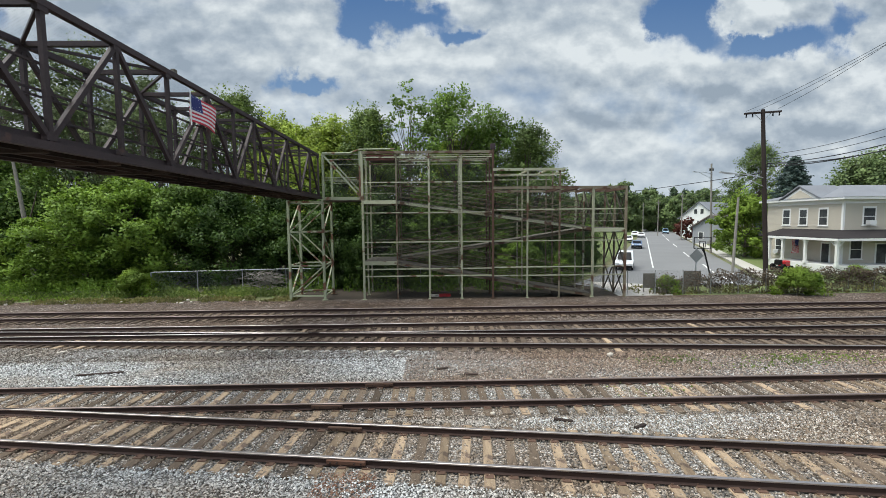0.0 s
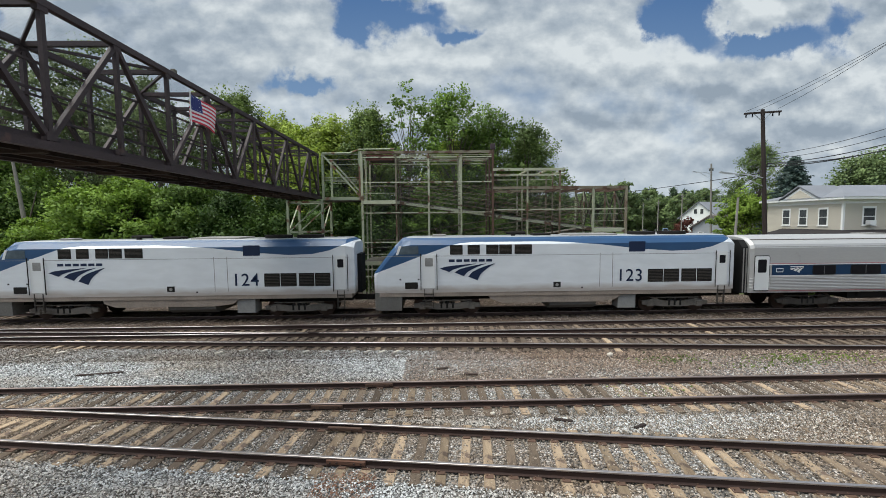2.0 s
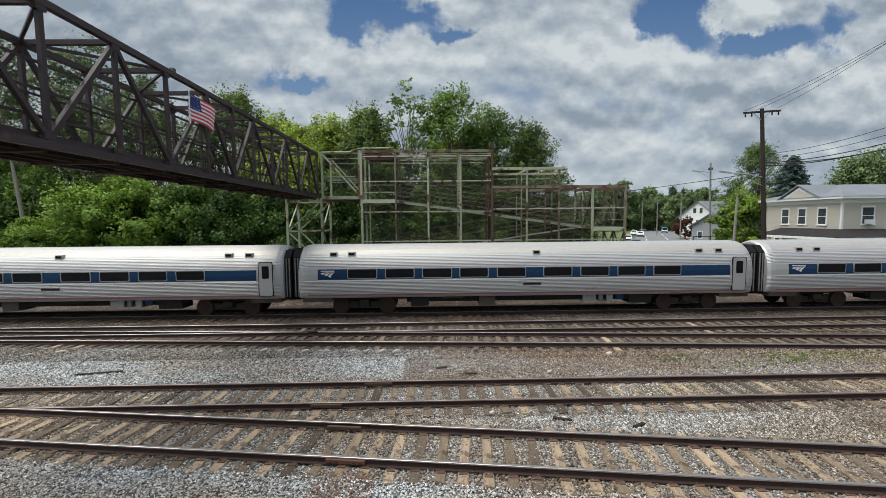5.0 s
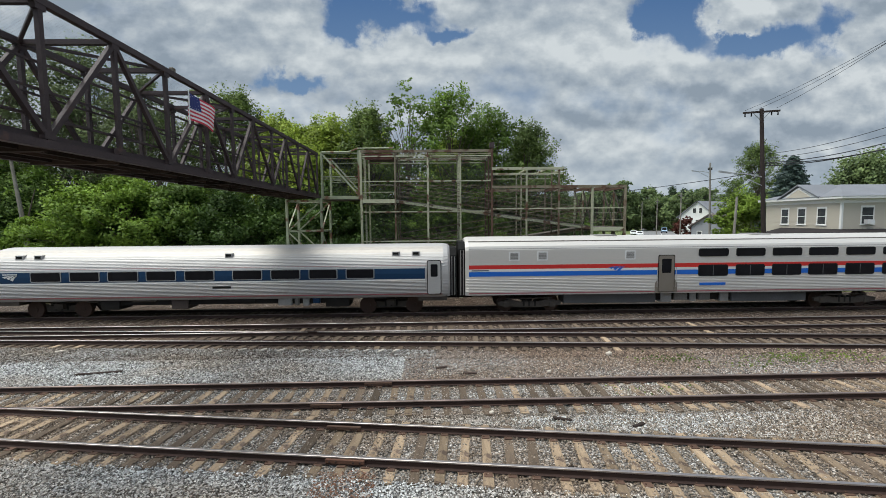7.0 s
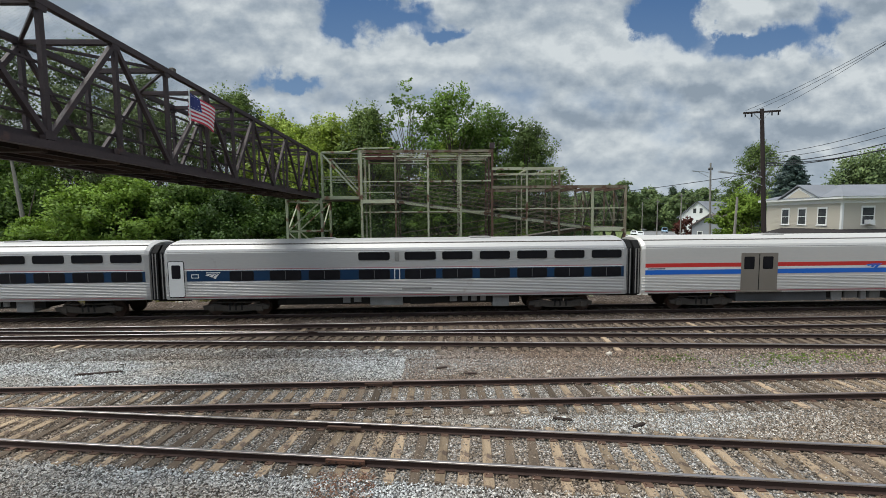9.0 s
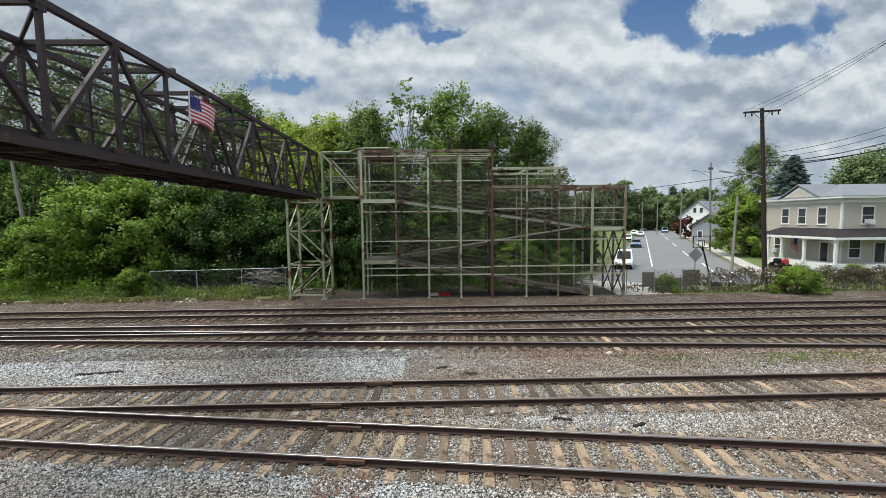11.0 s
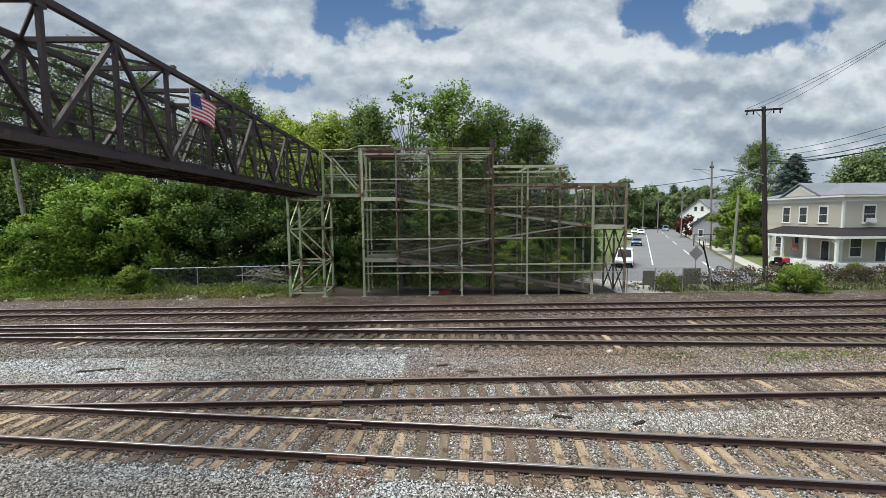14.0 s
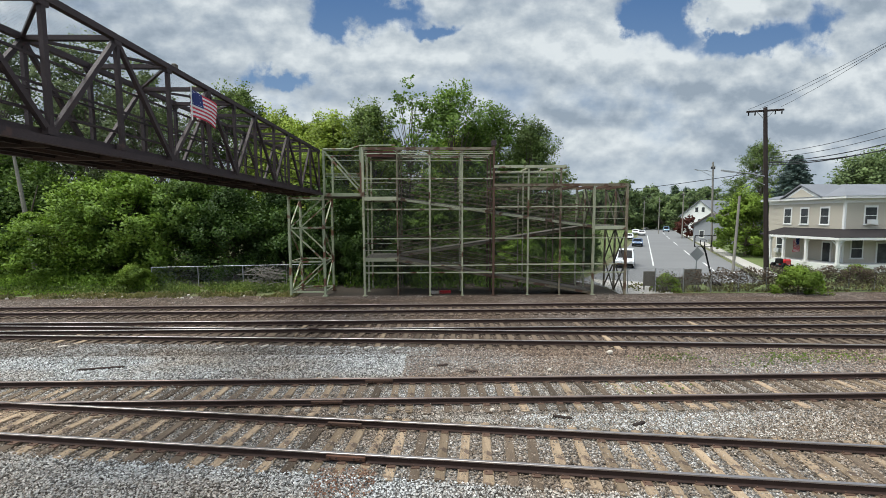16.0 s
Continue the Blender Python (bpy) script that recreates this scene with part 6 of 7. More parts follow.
# ---- chain-link fences ----
def fence(points, top, label, wire_mat, rail=True, step=2.6):
    f = thing("chain_link_fence", label, "fence", at=pose(points[0][0], points[0][1], FG))
    off = Vector((points[0][0], points[0][1], 0))
    for a, b in zip(points, points[1:]):
        a, b = Vector((*a, 0)) - off, Vector((*b, 0)) - off
        n = max(1, int((b - a).length / step))
        for i in range(n + 1):
            p = a.lerp(b, i / n)
            part("post", Shape().tube(p - Vector((0, 0, 0.2)), p + Vector((0, 0, top)), 0.035, None, 8), GALV, f)
        if rail:
            part("top_rail", Shape().tube(a + Vector((0, 0, top)), b + Vector((0, 0, top)), 0.03, None, 6), GALV, f)
        part("wire_mesh", Shape().add([a + Vector((0, 0, 0.03)), b + Vector((0, 0, 0.03)), b + Vector((0, 0, top)), a + Vector((0, 0, top))], [(0, 1, 2, 3)]), wire_mat, f)
    return f


fence([(-22.5, 32.3), (-12.4, 33.6), (-4.6, 34.0), (2, 34.2)], 1.75, "grey galvanised chain-link fence along the wood", WIRE_LIGHT)
fence([(14.0, 29.3), (30.5, 29.3), (46, 29.2)], 1.85, "chain-link fence overgrown with dead vines", WIRE_LIGHT, False, 1.9)

# vines on the fence
rnd = np.random.RandomState(5)
for x0, x1, n, hi in ((18.6, 20.6, 450, 1.65), (20.6, 23.0, 1100, 1.8), (23.0, 25.4, 1250, 1.85), (25.4, 27.4, 1500, 1.9), (27.4, 30.4, 1800, 1.85), (30.4, 34, 2300, 1.8), (34, 40, 3200, 1.8), (16.0, 18.6, 200, 1.6)):
    x = rnd.uniform(x0, x1, n)
    z = rnd.beta(2.9, 1.5, n) * hi
    z += 0.16 * np.sin(x * 3.1) * (z / hi)
    pts = np.stack([x, 29.3 + rnd.normal(0, 0.16, n), FG + np.maximum(z, 0.05)], 1)
    v = thing("dead_vine", "tangle of brown dead vines on the fence", "vine", "vines on the fence", at=pose(x0, 29.3, FG))
    me = leaves_mesh("leaves", pts - (x0, 29.3, FG), rnd.uniform(0.06, 0.15, n), rnd, VINE)
    part("leaves", me, VINE, v)
    s = Shape()
    for k in range(int((x1 - x0) * 9)):
        a = Vector((rnd.uniform(0, x1 - x0), rnd.normal(0, 0.08), 0))
        b = a + Vector((rnd.normal(0, 0.3), rnd.normal(0, 0.1), rnd.uniform(0.7, hi)))
        s.tube(a, a.lerp(b, 0.5) + Vector((rnd.normal(0, 0.12), 0, 0)), 0.014, 0.01, 4, False)
        s.tube(a.lerp(b, 0.5), b, 0.011, 0.005, 4, False)
    part("twig_tangle", s, TWIG, v)
tree("shrub", 25.7, 28.2, FG, 40, 0.86, "bright green leafy shrub by the fence", name="bush")
tree("shrub", -23.6, 31.9, FG, 75, 0.85, "bright green leafy bush by the fence end", name="bush")
tree("shrub", 35.5, 33.5, FG, 10, 0.62, "small green shrub in the yard", name="bush")
tree("shrub", 17.3, 30.0, FG, 10, 0.55, "small green shrub in the yard", name="bush")
for x, z0, z1, w in ((16.2, 0.05, 1.2, 0.95), (19.5, 0.1, 1.35, 1.3)):
    b = thing("board_panel", "brown weathered board panel behind the fence", "panel", "boards behind the fence", at=pose(x, 30.4, FG))
    part("board", Shape().box(-w / 2, w / 2, -0.03, 0.03, z0 + 0.3, z1 + 0.25), GREYDECK, b)
    for s in (-1, 1):
        part("leg", Shape().box(s * w * 0.4 - 0.04, s * w * 0.4 + 0.04, 0.03, 0.1, 0, z1 + 0.2), GREYWOOD, b)
bench = thing("guard_rail", "low pale timber barrier at the street end", "barrier", at=pose(18.6, 31.5, FG))
part("beam", Shape().beam((-1.6, 0, 0.75), (3.2, 0, 0.75), 0.12, 0.22), GREYWOOD, bench)
for x in (-1.4, 0.8, 3.0):
    part("post", Shape().box(x - 0.08, x + 0.08, 0.06, 0.2, 0, 0.85), GREYWOOD, bench)


# ---- parked vehicles ----
def vehicle(name, x, y, turn, paint, tall, long, label):
    c = thing(name, label, "car", "parked cars", at=pose(x, y, FG + 0.02, 0, 0, turn))
    h = long / 2
    w = 0.9
    prof = [(-h, 0.35), (-h, 0.75), (-h + 0.15, 0.95), (-h * 0.38, 1.02), (-h * 0.2, tall - 0.08), (0.1, tall), (h * 0.62, tall - 0.03), (h * 0.88, 1.05), (h, 0.95), (h, 0.35)]
    s = Shape()
    s.loft([[(px, yy * (0.86 if pz > 1.1 else 1.0), pz) for px, pz in prof] for yy in (-w, -w * 0.97, w * 0.97, w)])
    part("body", s, paint, c)
    g = [(-h * 0.33, 1.06), (-h * 0.19, tall - 0.14), (h * 0.6, tall - 0.12), (h * 0.8, 1.08)]
    part("side_window", Shape().slab(g, "y", -w * 0.9, -w * 0.8), GLASS, c)
    part("side_window", Shape().slab(g, "y", w * 0.8, w * 0.9), GLASS, c)
    part("windscreen", Shape().add([(-h * 0.40, -w * 0.8, 1.04), (-h * 0.40, w * 0.8, 1.04), (-h * 0.22, w * 0.72, tall - 0.1), (-h * 0.22, -w * 0.72, tall - 0.1), (-h * 0.36, 0, 1.03)], [(0, 1, 2, 3), (0, 4, 1)]), GLASS, c)
    part("bumper", Shape().box(-h - 0.06, -h + 0.1, -w * 0.95, w * 0.95, 0.35, 0.58, 0.04), BLACK, c)
    for s in (-1, 1):
        part("headlight", Shape().box(-h - 0.02, -h + 0.12, s * w * 0.72 - 0.16, s * w * 0.72 + 0.16, 0.68, 0.84, 0.03), WHITE, c)
        for e in (-h * 0.62, h * 0.62):
            wh = part("wheel", Shape().tube((e, s * w * 0.78, 0.33), (e, s * w * 1.01, 0.33), 0.33, 0.33, 16), BLACK, c)
            part("rim", Shape().tube((e, s * w * 1.0, 0.33), (e, s * w * 1.025, 0.33), 0.2, 0.18, 12), GALV, wh)
    return c


RT = 62.7
vehicle("parked_van", *rd(6.5, -2.1), RT, CARWHITE, 1.95, 5.2, "white parked van facing the tracks")
vehicle("parked_car", *rd(41, -1.4), RT, CARBLUE, 1.45, 4.6, "slate blue parked car at the kerb")
vehicle("parked_car", *rd(62, -3.5), RT, CARWHITE, 1.5, 4.6, "white parked car on the verge")
vehicle("parked_car", *rd(88, -1.0), RT, CARWHITE, 1.55, 4.6, "white parked car on the verge")
vehicle("parked_car", *rd(95, -2.8), RT, CARWHITE, 1.55, 4.6, "white parked car on the verge")
vehicle("parked_van", *rd(120, 6.5), RT, CARTEAL, 2.0, 4.9, "pale blue parked van on the street")
vehicle("parked_van", *rd(52, 13.5), RT + 80, UNDERGREY, 2.0, 4.9, "grey parked van beside a house")
vehicle("parked_car", *rd(112, 15), RT + 90, CARWHITE, 1.5, 4.6, "white parked car by a house")
mower = thing("ride_on_mower", "red garden tractor parked before the porch", "tractor", at=pose(36.6, 42.2, FG, 0, 0, 200))
part("hood", Shape().box(-0.9, 0.1, -0.35, 0.35, 0.45, 1.0, 0.1), CARRED, mower)
part("seat", Shape().box(0.35, 0.8, -0.3, 0.3, 0.6, 1.15, 0.08), BLACK, mower)
part("deck", Shape().box(-0.5, 0.9, -0.6, 0.6, 0.18, 0.42, 0.06), BLACK, mower)
for x, r in ((-0.7, 0.25), (0.6, 0.36)):
    for y in (-0.5, 0.5):
        part("wheel", Shape().tube((x, y - 0.1, r), (x, y + 0.1, r), r, r, 14), BLACK, mower)


# ---- houses up the street ----
def far_house(x, y, turn, w, d, eave, ridge, wall_m, roof_m, label, rows):
    h = thing("house", label, "house", "houses up the street", at=pose(x, y, FG, 0, 0, turn))
    part("wall", Shape().slab([(-w / 2, 0), (w / 2, 0), (w / 2, eave), (0, ridge), (-w / 2, eave)], "y", 0, d), wall_m, h)
    k = (ridge - eave) / (w / 2)
    part("roof", Shape().slab([(-w / 2 - 0.5, eave - 0.5 * k), (0, ridge), (w / 2 + 0.5, eave - 0.5 * k), (w / 2 + 0.5, eave - 0.5 * k + 0.25), (0, ridge + 0.25), (-w / 2 - 0.5, eave - 0.5 * k + 0.25)], "y", -0.5, d + 0.5), roof_m, h)
    for z, xs in rows:
        for xx in xs:
            f = part("window", Shape().box(xx - 0.55, xx + 0.55, -0.06, 0.02, z, z + 1.6), TRIM, h)
            part("pane", Shape().box(xx - 0.42, xx + 0.42, -0.07, 0.02, z + 0.12, z + 1.48), HGLASS, f)
    return h


far_house(77, 118, -62, 11, 14, 5.6, 10.0, TRIM, SHINGLE, "white gabled two-storey house up the street", [(6.6, (-0.9, 0.9)), (3.2, (-3, 0, 3)), (0.9, (-3.5, 3.5))])
far_house(57.5, 84, -62, 7.5, 9, 3.6, 6.0, GREYSIDING, BROWNROOF, "grey gabled house with a brown roof", [(1.0, (-2, 1.5))])

# ---- trees of the street side ----
STREET = [("round", 43.6, 56.5, 20, 1.5, "round light green tree beside the pavement"),
          ("tall", 53.0, 66, 30, 1.12, "tall leafy tree behind the house"),
          ("mid", 71, 66, 10, 1.5, "dark tree behind the house"), ("mid", 80, 70, 110, 1.5, "dark tree behind the house"), ("mid", 66, 74, 110, 1.05, "leafy tree behind the house"), ("mid", 90, 70, 40, 1.7, "leafy tree behind the house"),
          ("red", 63.5, 102, 0, 1.35, "dark red ornamental tree")]
for kind, x, y, turn, size, label in STREET:
    tree(kind, x, y, FG, turn, size, label, "street trees")
rnd = np.random.RandomState(9)
for k in range(46):
    d = rnd.uniform(150, 260)
    x, y = (k / 45.0 * 1.2 + 0.18) * d * 0.95, d
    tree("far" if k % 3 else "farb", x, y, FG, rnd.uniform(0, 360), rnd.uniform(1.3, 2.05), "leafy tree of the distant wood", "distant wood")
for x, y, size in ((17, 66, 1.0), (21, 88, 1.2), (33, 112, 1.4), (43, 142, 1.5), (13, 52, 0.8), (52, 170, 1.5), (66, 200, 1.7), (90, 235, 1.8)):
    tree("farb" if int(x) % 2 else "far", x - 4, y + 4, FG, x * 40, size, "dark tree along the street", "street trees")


for x, y, size in ((104, 186, 1.0), (112, 190, 1.12), (116, 197, 1.25), (123, 200, 1.2), (139, 212, 1.1), (90, 205, 1.08), (82, 214, 1.0), (152, 208, 1.12)):
    tree("conifer", x, y, FG, x * 31, size, "tall dark conifer at the end of the street", "distant wood")


def spruce(x, y, height, radius, label):
    """Blue spruce: tiers of drooping boughs with needle tufts."""
    r = np.random.RandomState(4)
    pts = []
    t = thing("spruce", label, "tree", at=pose(x, y, FG))
    s = Shape().tube((0, 0, -0.2), (0, 0, height), 0.25, 0.03, 8)
    for k in range(150):
        h = 0.1 + 0.88 * k / 150
        a = k * 2.4
        ln = radius * (1 - h) ** 0.85 * r.uniform(0.8, 1.1) + 0.15
        e = Vector((math.cos(a) * ln, math.sin(a) * ln, height * h - 0.22 * ln))
        s.tube((0, 0, height * h), e, 0.04, 0.01, 4, False)
        q = r.random(110) ** 0.7
        c = np.outer(q, [e.x, e.y, 0]) + np.stack([r.normal(0, 0.16, 110), r.normal(0, 0.16, 110), height * h - 0.22 * ln * q + r.normal(0, 0.1, 110)], 1)
        pts.append(c)
    pts = np.concatenate(pts)
    part("trunk", s, BARK, t)
    part("crown", leaves_mesh("crown", pts, r.uniform(0.2, 0.42, len(pts)), r, NEEDLE, 0.4), NEEDLE, t)


spruce(50.6, 57, 14.2, 6.0, "tall blue-grey spruce behind the house")
far_hill = Shape()
hill = [(-40 + 26 * i, 620 + 40 * math.sin(i * 1.3), 34 + 14 * math.sin(i * 0.55 + 1) + 5 * math.sin(i * 1.7)) for i in range(34)]
far_hill.loft([[(x, y, -2), (x, y + 60, z), (x, y + 160, -2)] for x, y, z in hill])
ob = part("backdrop_hill", far_hill, leaf_mat("distant_wooded_hill", (0.05, 0.085, 0.06), (0.07, 0.11, 0.08)))
tagged(ob, "distant wooded hill on the horizon", "hill", kind="structure")

# unseen bank added behind the camera; blocks low sky light to darken the train
bank = Shape().loft([[(x, -34 + 3 * math.sin(x * 0.21), -0.5), (x, -33 + 2 * math.sin(x * 0.3), 8 + 2 * math.sin(x * 0.37)), (x, -37, 15 + 2.5 * math.sin(x * 0.17) + 1.5 * math.sin(x * 0.61)), (x, -50, -0.5)] for x in range(-150, 151, 5)])
tagged(part("backdrop_light_block", bank, mat("light_block_green", (0.05, 0.085, 0.03), (0.025, 0.045, 0.018), 0.9, 0, 0.4, 6, 0.9, 0.8)), "unseen dark green bank added behind the viewpoint to block low light", "wood", kind="structure")

# ---- weeds, debris, loose stones ----
rnd = np.random.RandomState(12)


def tuft_field(name, label, n, x0, x1, y0, y1, z, high, material, category="grass"):
    x, y = rnd.uniform(x0, x1, n), rnd.uniform(y0, y1, n)
    keep = np.array([noise.noise((a * 0.6, b * 0.9, 2.0)) for a, b in zip(x, y)]) > -0.15
    x, y = x[keep], y[keep]
    m = len(x)
    pts = np.stack([x, y, z + rnd.random(m) ** 2 * high], 1)
    ob = part(name, leaves_mesh(name, pts, rnd.uniform(0.1, 0.24, m), rnd, material, 2.2), material)
    tagged(ob, label, category, kind="stuff")


tuft_field("weeds", "green weeds and tall grass along the fence", 15000, -46, -11, 30.3, 33.5, FG + 0.05, 0.5, WEED)
tuft_field("weeds", "low rank undergrowth at the wood's edge", 22000, -48, -22, 31.0, 36, FG + 0.05, 1.1, LEAF_B)
tuft_field("grass", "thin dry grass beside the tracks", 6000, -40, -10, 28.2, 30.0, FG + 0.05, 0.2, DRYGRASS)
tuft_field("grass", "dry grass between drive and fence", 6000, 15, 46, 29.0, 33.0, FG + 0.02, 0.2, DRYGRASS)
tuft_field("grass", "short bright grass at the wood's edge", 16000, -52, -27, 29.3, 33.0, FG + 0.03, 0.22, LEAF_S)
tuft_field("undergrowth", "dark undergrowth beneath the ramp", 9000, -12, 9, 31.6, 36, FG + 0.05, 1.4, LEAF_A)
for x, y, n in ((9.0, 15.2, 160), (13.6, 15.0, 260), (16.0, 15.1, 160), (11.5, 14.5, 60), (6.5, 12.3, 30), (15.5, 12.0, 60)):
    pts = np.stack([x + rnd.normal(0, 0.7, n), y + rnd.normal(0, 0.3, n), -0.2 + rnd.random(n) * 0.07], 1)
    tagged(part("weed_patch", leaves_mesh("weed_patch", pts, rnd.uniform(0.05, 0.12, n), rnd, WEED, 1.0), WEED), "small patch of green weeds in the ballast", "weeds", "weeds in the ballast", "stuff")
brush = thing("brush_pile", "heap of grey dead branches against the fence", "brush", at=pose(-13.6, 32.4, FG))
s = Shape()
for k in range(150):
    a, e = rnd.uniform(0, 6.283), rnd.uniform(0.2, 1.5)
    b = Vector((rnd.normal(0, 0.55), rnd.normal(0, 0.25), rnd.uniform(0.3, 1.7)))
    tip = b + Vector((math.cos(a) * math.cos(e) * 1.4, math.sin(a) * math.cos(e) * 0.5, math.sin(e) * 0.9 - 0.55))
    tip.z = max(tip.z, 0.03)
    s.tube(b, tip, 0.03, 0.01, 4, False)
tagged(part("twig_tangle", s, GREYWOOD, brush), kind="stuff")
for k in range(16):
    x, y = rnd.uniform(-30, -11), rnd.uniform(28.0, 29.6)
    r = rnd.uniform(0.06, 0.14)
    ob = part("litter", Shape().box(-r, r, -r * 0.7, r * 0.7, 0, r * 0.8, r * 0.2), WHITESTONE)
    ob.matrix_basis = pose(x, y, FG + 0.07, 0, 0, rnd.uniform(0, 180))
    tagged(ob, "scrap of pale litter on the ground", "litter", "litter")
for x, y in ((-4.75, 16.95), (-5.6, 16.98), (-6.6, 17.1), (-3.6, 16.9), (-3.0, 16.85), (-2.4, 16.8), (-1.8, 16.78), (-7.4, 17.2), (-8.3, 17.25), (-9.2, 17.0), (-16.0, 17.4), (-17.0, 17.0)):
    ob = part("painted_tie_end", Shape().box(-0.05, 0.05, -0.17, 0.17, 0, 0.06, 0.012), WHITESTONE)
    ob.matrix_basis = pose(x + 0.1, y - 0.2, -0.2, 0, 0, rnd.uniform(-14, 6) - 30)
    tagged(ob, "pale worn tie end beside the rail", "tie end", "pale tie ends")
for x, y, r in ((-3.95, 11.15, 0.07), (1.55, 11.05, 0.07), (0.75, 8.45, 0.05), (6.9, 15.75, 0.12), (-0.2, 14.2, 0.09), (-9.0, 12.4, 0.06), (4.0, 14.0, 0.08)):
    ob = part("loose_stone", Shape().box(-r, r, -r * 0.7, r * 0.7, 0, r, r * 0.3), WHITESTONE)
    ob.matrix_basis = pose(x, y, -0.2, 0, 0, 30)
    tagged(ob, "single pale stone lying between the tracks", "stone", "pale stones")
scrap = thing("scrap_panel", "faded red and white scrap panel on the ground", "scrap", at=pose(0.3, 29.6, FG + 0.03, 0, 0, 4))
part("red_half", Shape().box(-0.1, 0.75, -0.1, 0.1, 0, 0.22, 0.03), CARRED, scrap)
part("white_half", Shape().box(-0.75, -0.1, -0.1, 0.1, 0, 0.2, 0.03), WHITESTONE, scrap)
for x, y, ln, tn in ((-12.2, 14.6, 1.5, 10), (1.2, 14.0, 0.5, -5), (0.2, 14.6, 0.4, 20), (3.4, 10.6, 0.5, -20), (5.3, 10.2, 0.4, 25)):
    ob = part("wood_scrap", Shape().box(-ln / 2, ln / 2, -0.05, 0.05, 0, 0.06, 0.012), DECK)
    ob.matrix_basis = pose(x, y, -0.2, 0, 0, tn)
    tagged(ob, "dark scrap of broken tie wood", "wood scrap", "wood scraps")


def joint_bar(x, y, turn, rust):
    j = thing("joint_bar", "rusty bolted joint bar on a rail", "rail joint", "rail joints", at=pose(x, y, -0.09, 0, 0, turn))
    part("bar", Shape().box(-0.45, 0.45, -0.035, 0.035, -0.045, 0.045, 0.01), rust, j)
    for k in (-0.35, -0.2, 0.2, 0.35):
        part("bolt", Shape().tube((k, -0.065, 0), (k, 0, 0), 0.022, None, 6), RAIL, j)


RUSTBRIGHT = mat("fresh_rust", (0.14, 0.07, 0.045), (0.08, 0.045, 0.033), 0.85, 0, 2, 25, 0.7, 0.2)
joint_bar(-2.05, 8.76 - 0.03, -7.1, RUSTBRIGHT)
joint_bar(-2.4, 10.25 - 0.05, -7.1, RUST)
joint_bar(-1.9, 12.99, 0, RUST)
joint_bar(-3.2, 11.48, 0, RUST)

# loose ballast stones lying over the bed near the camera
rs = np.random.RandomState(21)


def stone_field(name, label, n, x0, x1, y0, y1, size, z, material, avoid):
    x, y = rs.uniform(x0, x1, n), rs.uniform(y0, y1, n)
    keep = np.ones(n, bool)
    for c0, slope, half in avoid:
        keep &= np.abs(y - (c0 + slope * x)) > half
    x, y = x[keep], y[keep]
    n = len(x)
    base = np.array([[1, 0, 0], [0, 1, 0], [-1, 0, 0], [0, -1, 0], [0, 0, 0.8], [0, 0, -0.8]], float)
    v = base[None] * rs.uniform(0.55, 1.15, (n, 6, 1)) + rs.normal(0, 0.16, (n, 6, 3))
    a = rs.uniform(0, 6.283, n)
    ca, sa = np.cos(a)[:, None], np.sin(a)[:, None]
    v = np.stack([v[..., 0] * ca - v[..., 1] * sa, v[..., 0] * sa + v[..., 1] * ca, v[..., 2]], -1)
    v *= (size * rs.uniform(0.55, 1.25, n))[:, None, None]
    v += np.stack([x, y, z + rs.uniform(-0.01, 0.025, n)], 1)[:, None]
    f = np.array([[0, 1, 4], [1, 2, 4], [2, 3, 4], [3, 0, 4], [1, 0, 5], [2, 1, 5], [3, 2, 5], [0, 3, 5]])
    f = (np.arange(n)[:, None, None] * 6 + f).reshape(-1, 3)
    me = bpy.data.meshes.new(name)
    me.from_pydata(v.reshape(-1, 3).tolist(), [], f.tolist())
    me.materials.append(material)
    tagged(part(name, me, material), label, "ballast", kind="stuff")


def loose_mat(name, stops):
    m, n, l = nodes_of(name)
    b = n["Principled BSDF"]
    g = n.new("ShaderNodeNewGeometry")
    r = ramp(n, l, g.outputs["Random Per Island"], stops)
    big = noise_node(n, l, 0.22, 6, "Object", (0.6, 1.6, 1))
    f = ramp(n, l, big.outputs["Fac"], [(0.42, (1.06, 1.07, 1.08)), (0.58, (0.86, 0.78, 0.7))])
    fine = noise_node(n, l, 60, 4)
    ff = ramp(n, l, fine.outputs["Fac"], [(0.3, (0.8, 0.8, 0.8)), (0.7, (1.15, 1.15, 1.15))])
    col = mixed(n, l, "MULTIPLY", 1.0, mixed(n, l, "MULTIPLY", 1.0, r.outputs["Color"], f.outputs["Color"]), ff.outputs["Color"])
    l.new(col, b.inputs["Base Color"])
    b.inputs["Roughness"].default_value = 0.85
    return m


LOOSE = loose_mat("loose_grey_stones", [(0, (0.08, 0.077, 0.073)), (0.35, (0.36, 0.355, 0.34)), (0.8, (0.60, 0.595, 0.575)), (1, (0.78, 0.775, 0.755))])
LOOSEBROWN = loose_mat("loose_brown_stones", [(0, (0.09, 0.078, 0.07)), (0.55, (0.255, 0.195, 0.155)), (0.9, (0.38, 0.31, 0.255)), (1, (0.54, 0.5, 0.46))])
LOOSEDIRT = loose_mat("dirty_tan_stones", [(0, (0.075, 0.062, 0.05)), (0.5, (0.22, 0.18, 0.14)), (0.9, (0.34, 0.285, 0.23)), (1, (0.48, 0.44, 0.39))])
LOOSEMID = loose_mat("loose_mixed_stones", [(0, (0.07, 0.065, 0.058)), (0.45, (0.26, 0.245, 0.222)), (0.85, (0.42, 0.40, 0.375)), (1, (0.56, 0.55, 0.53))])
TIES = [(12.28, 0, 1.28), (9.285, -0.1235, 1.28)]
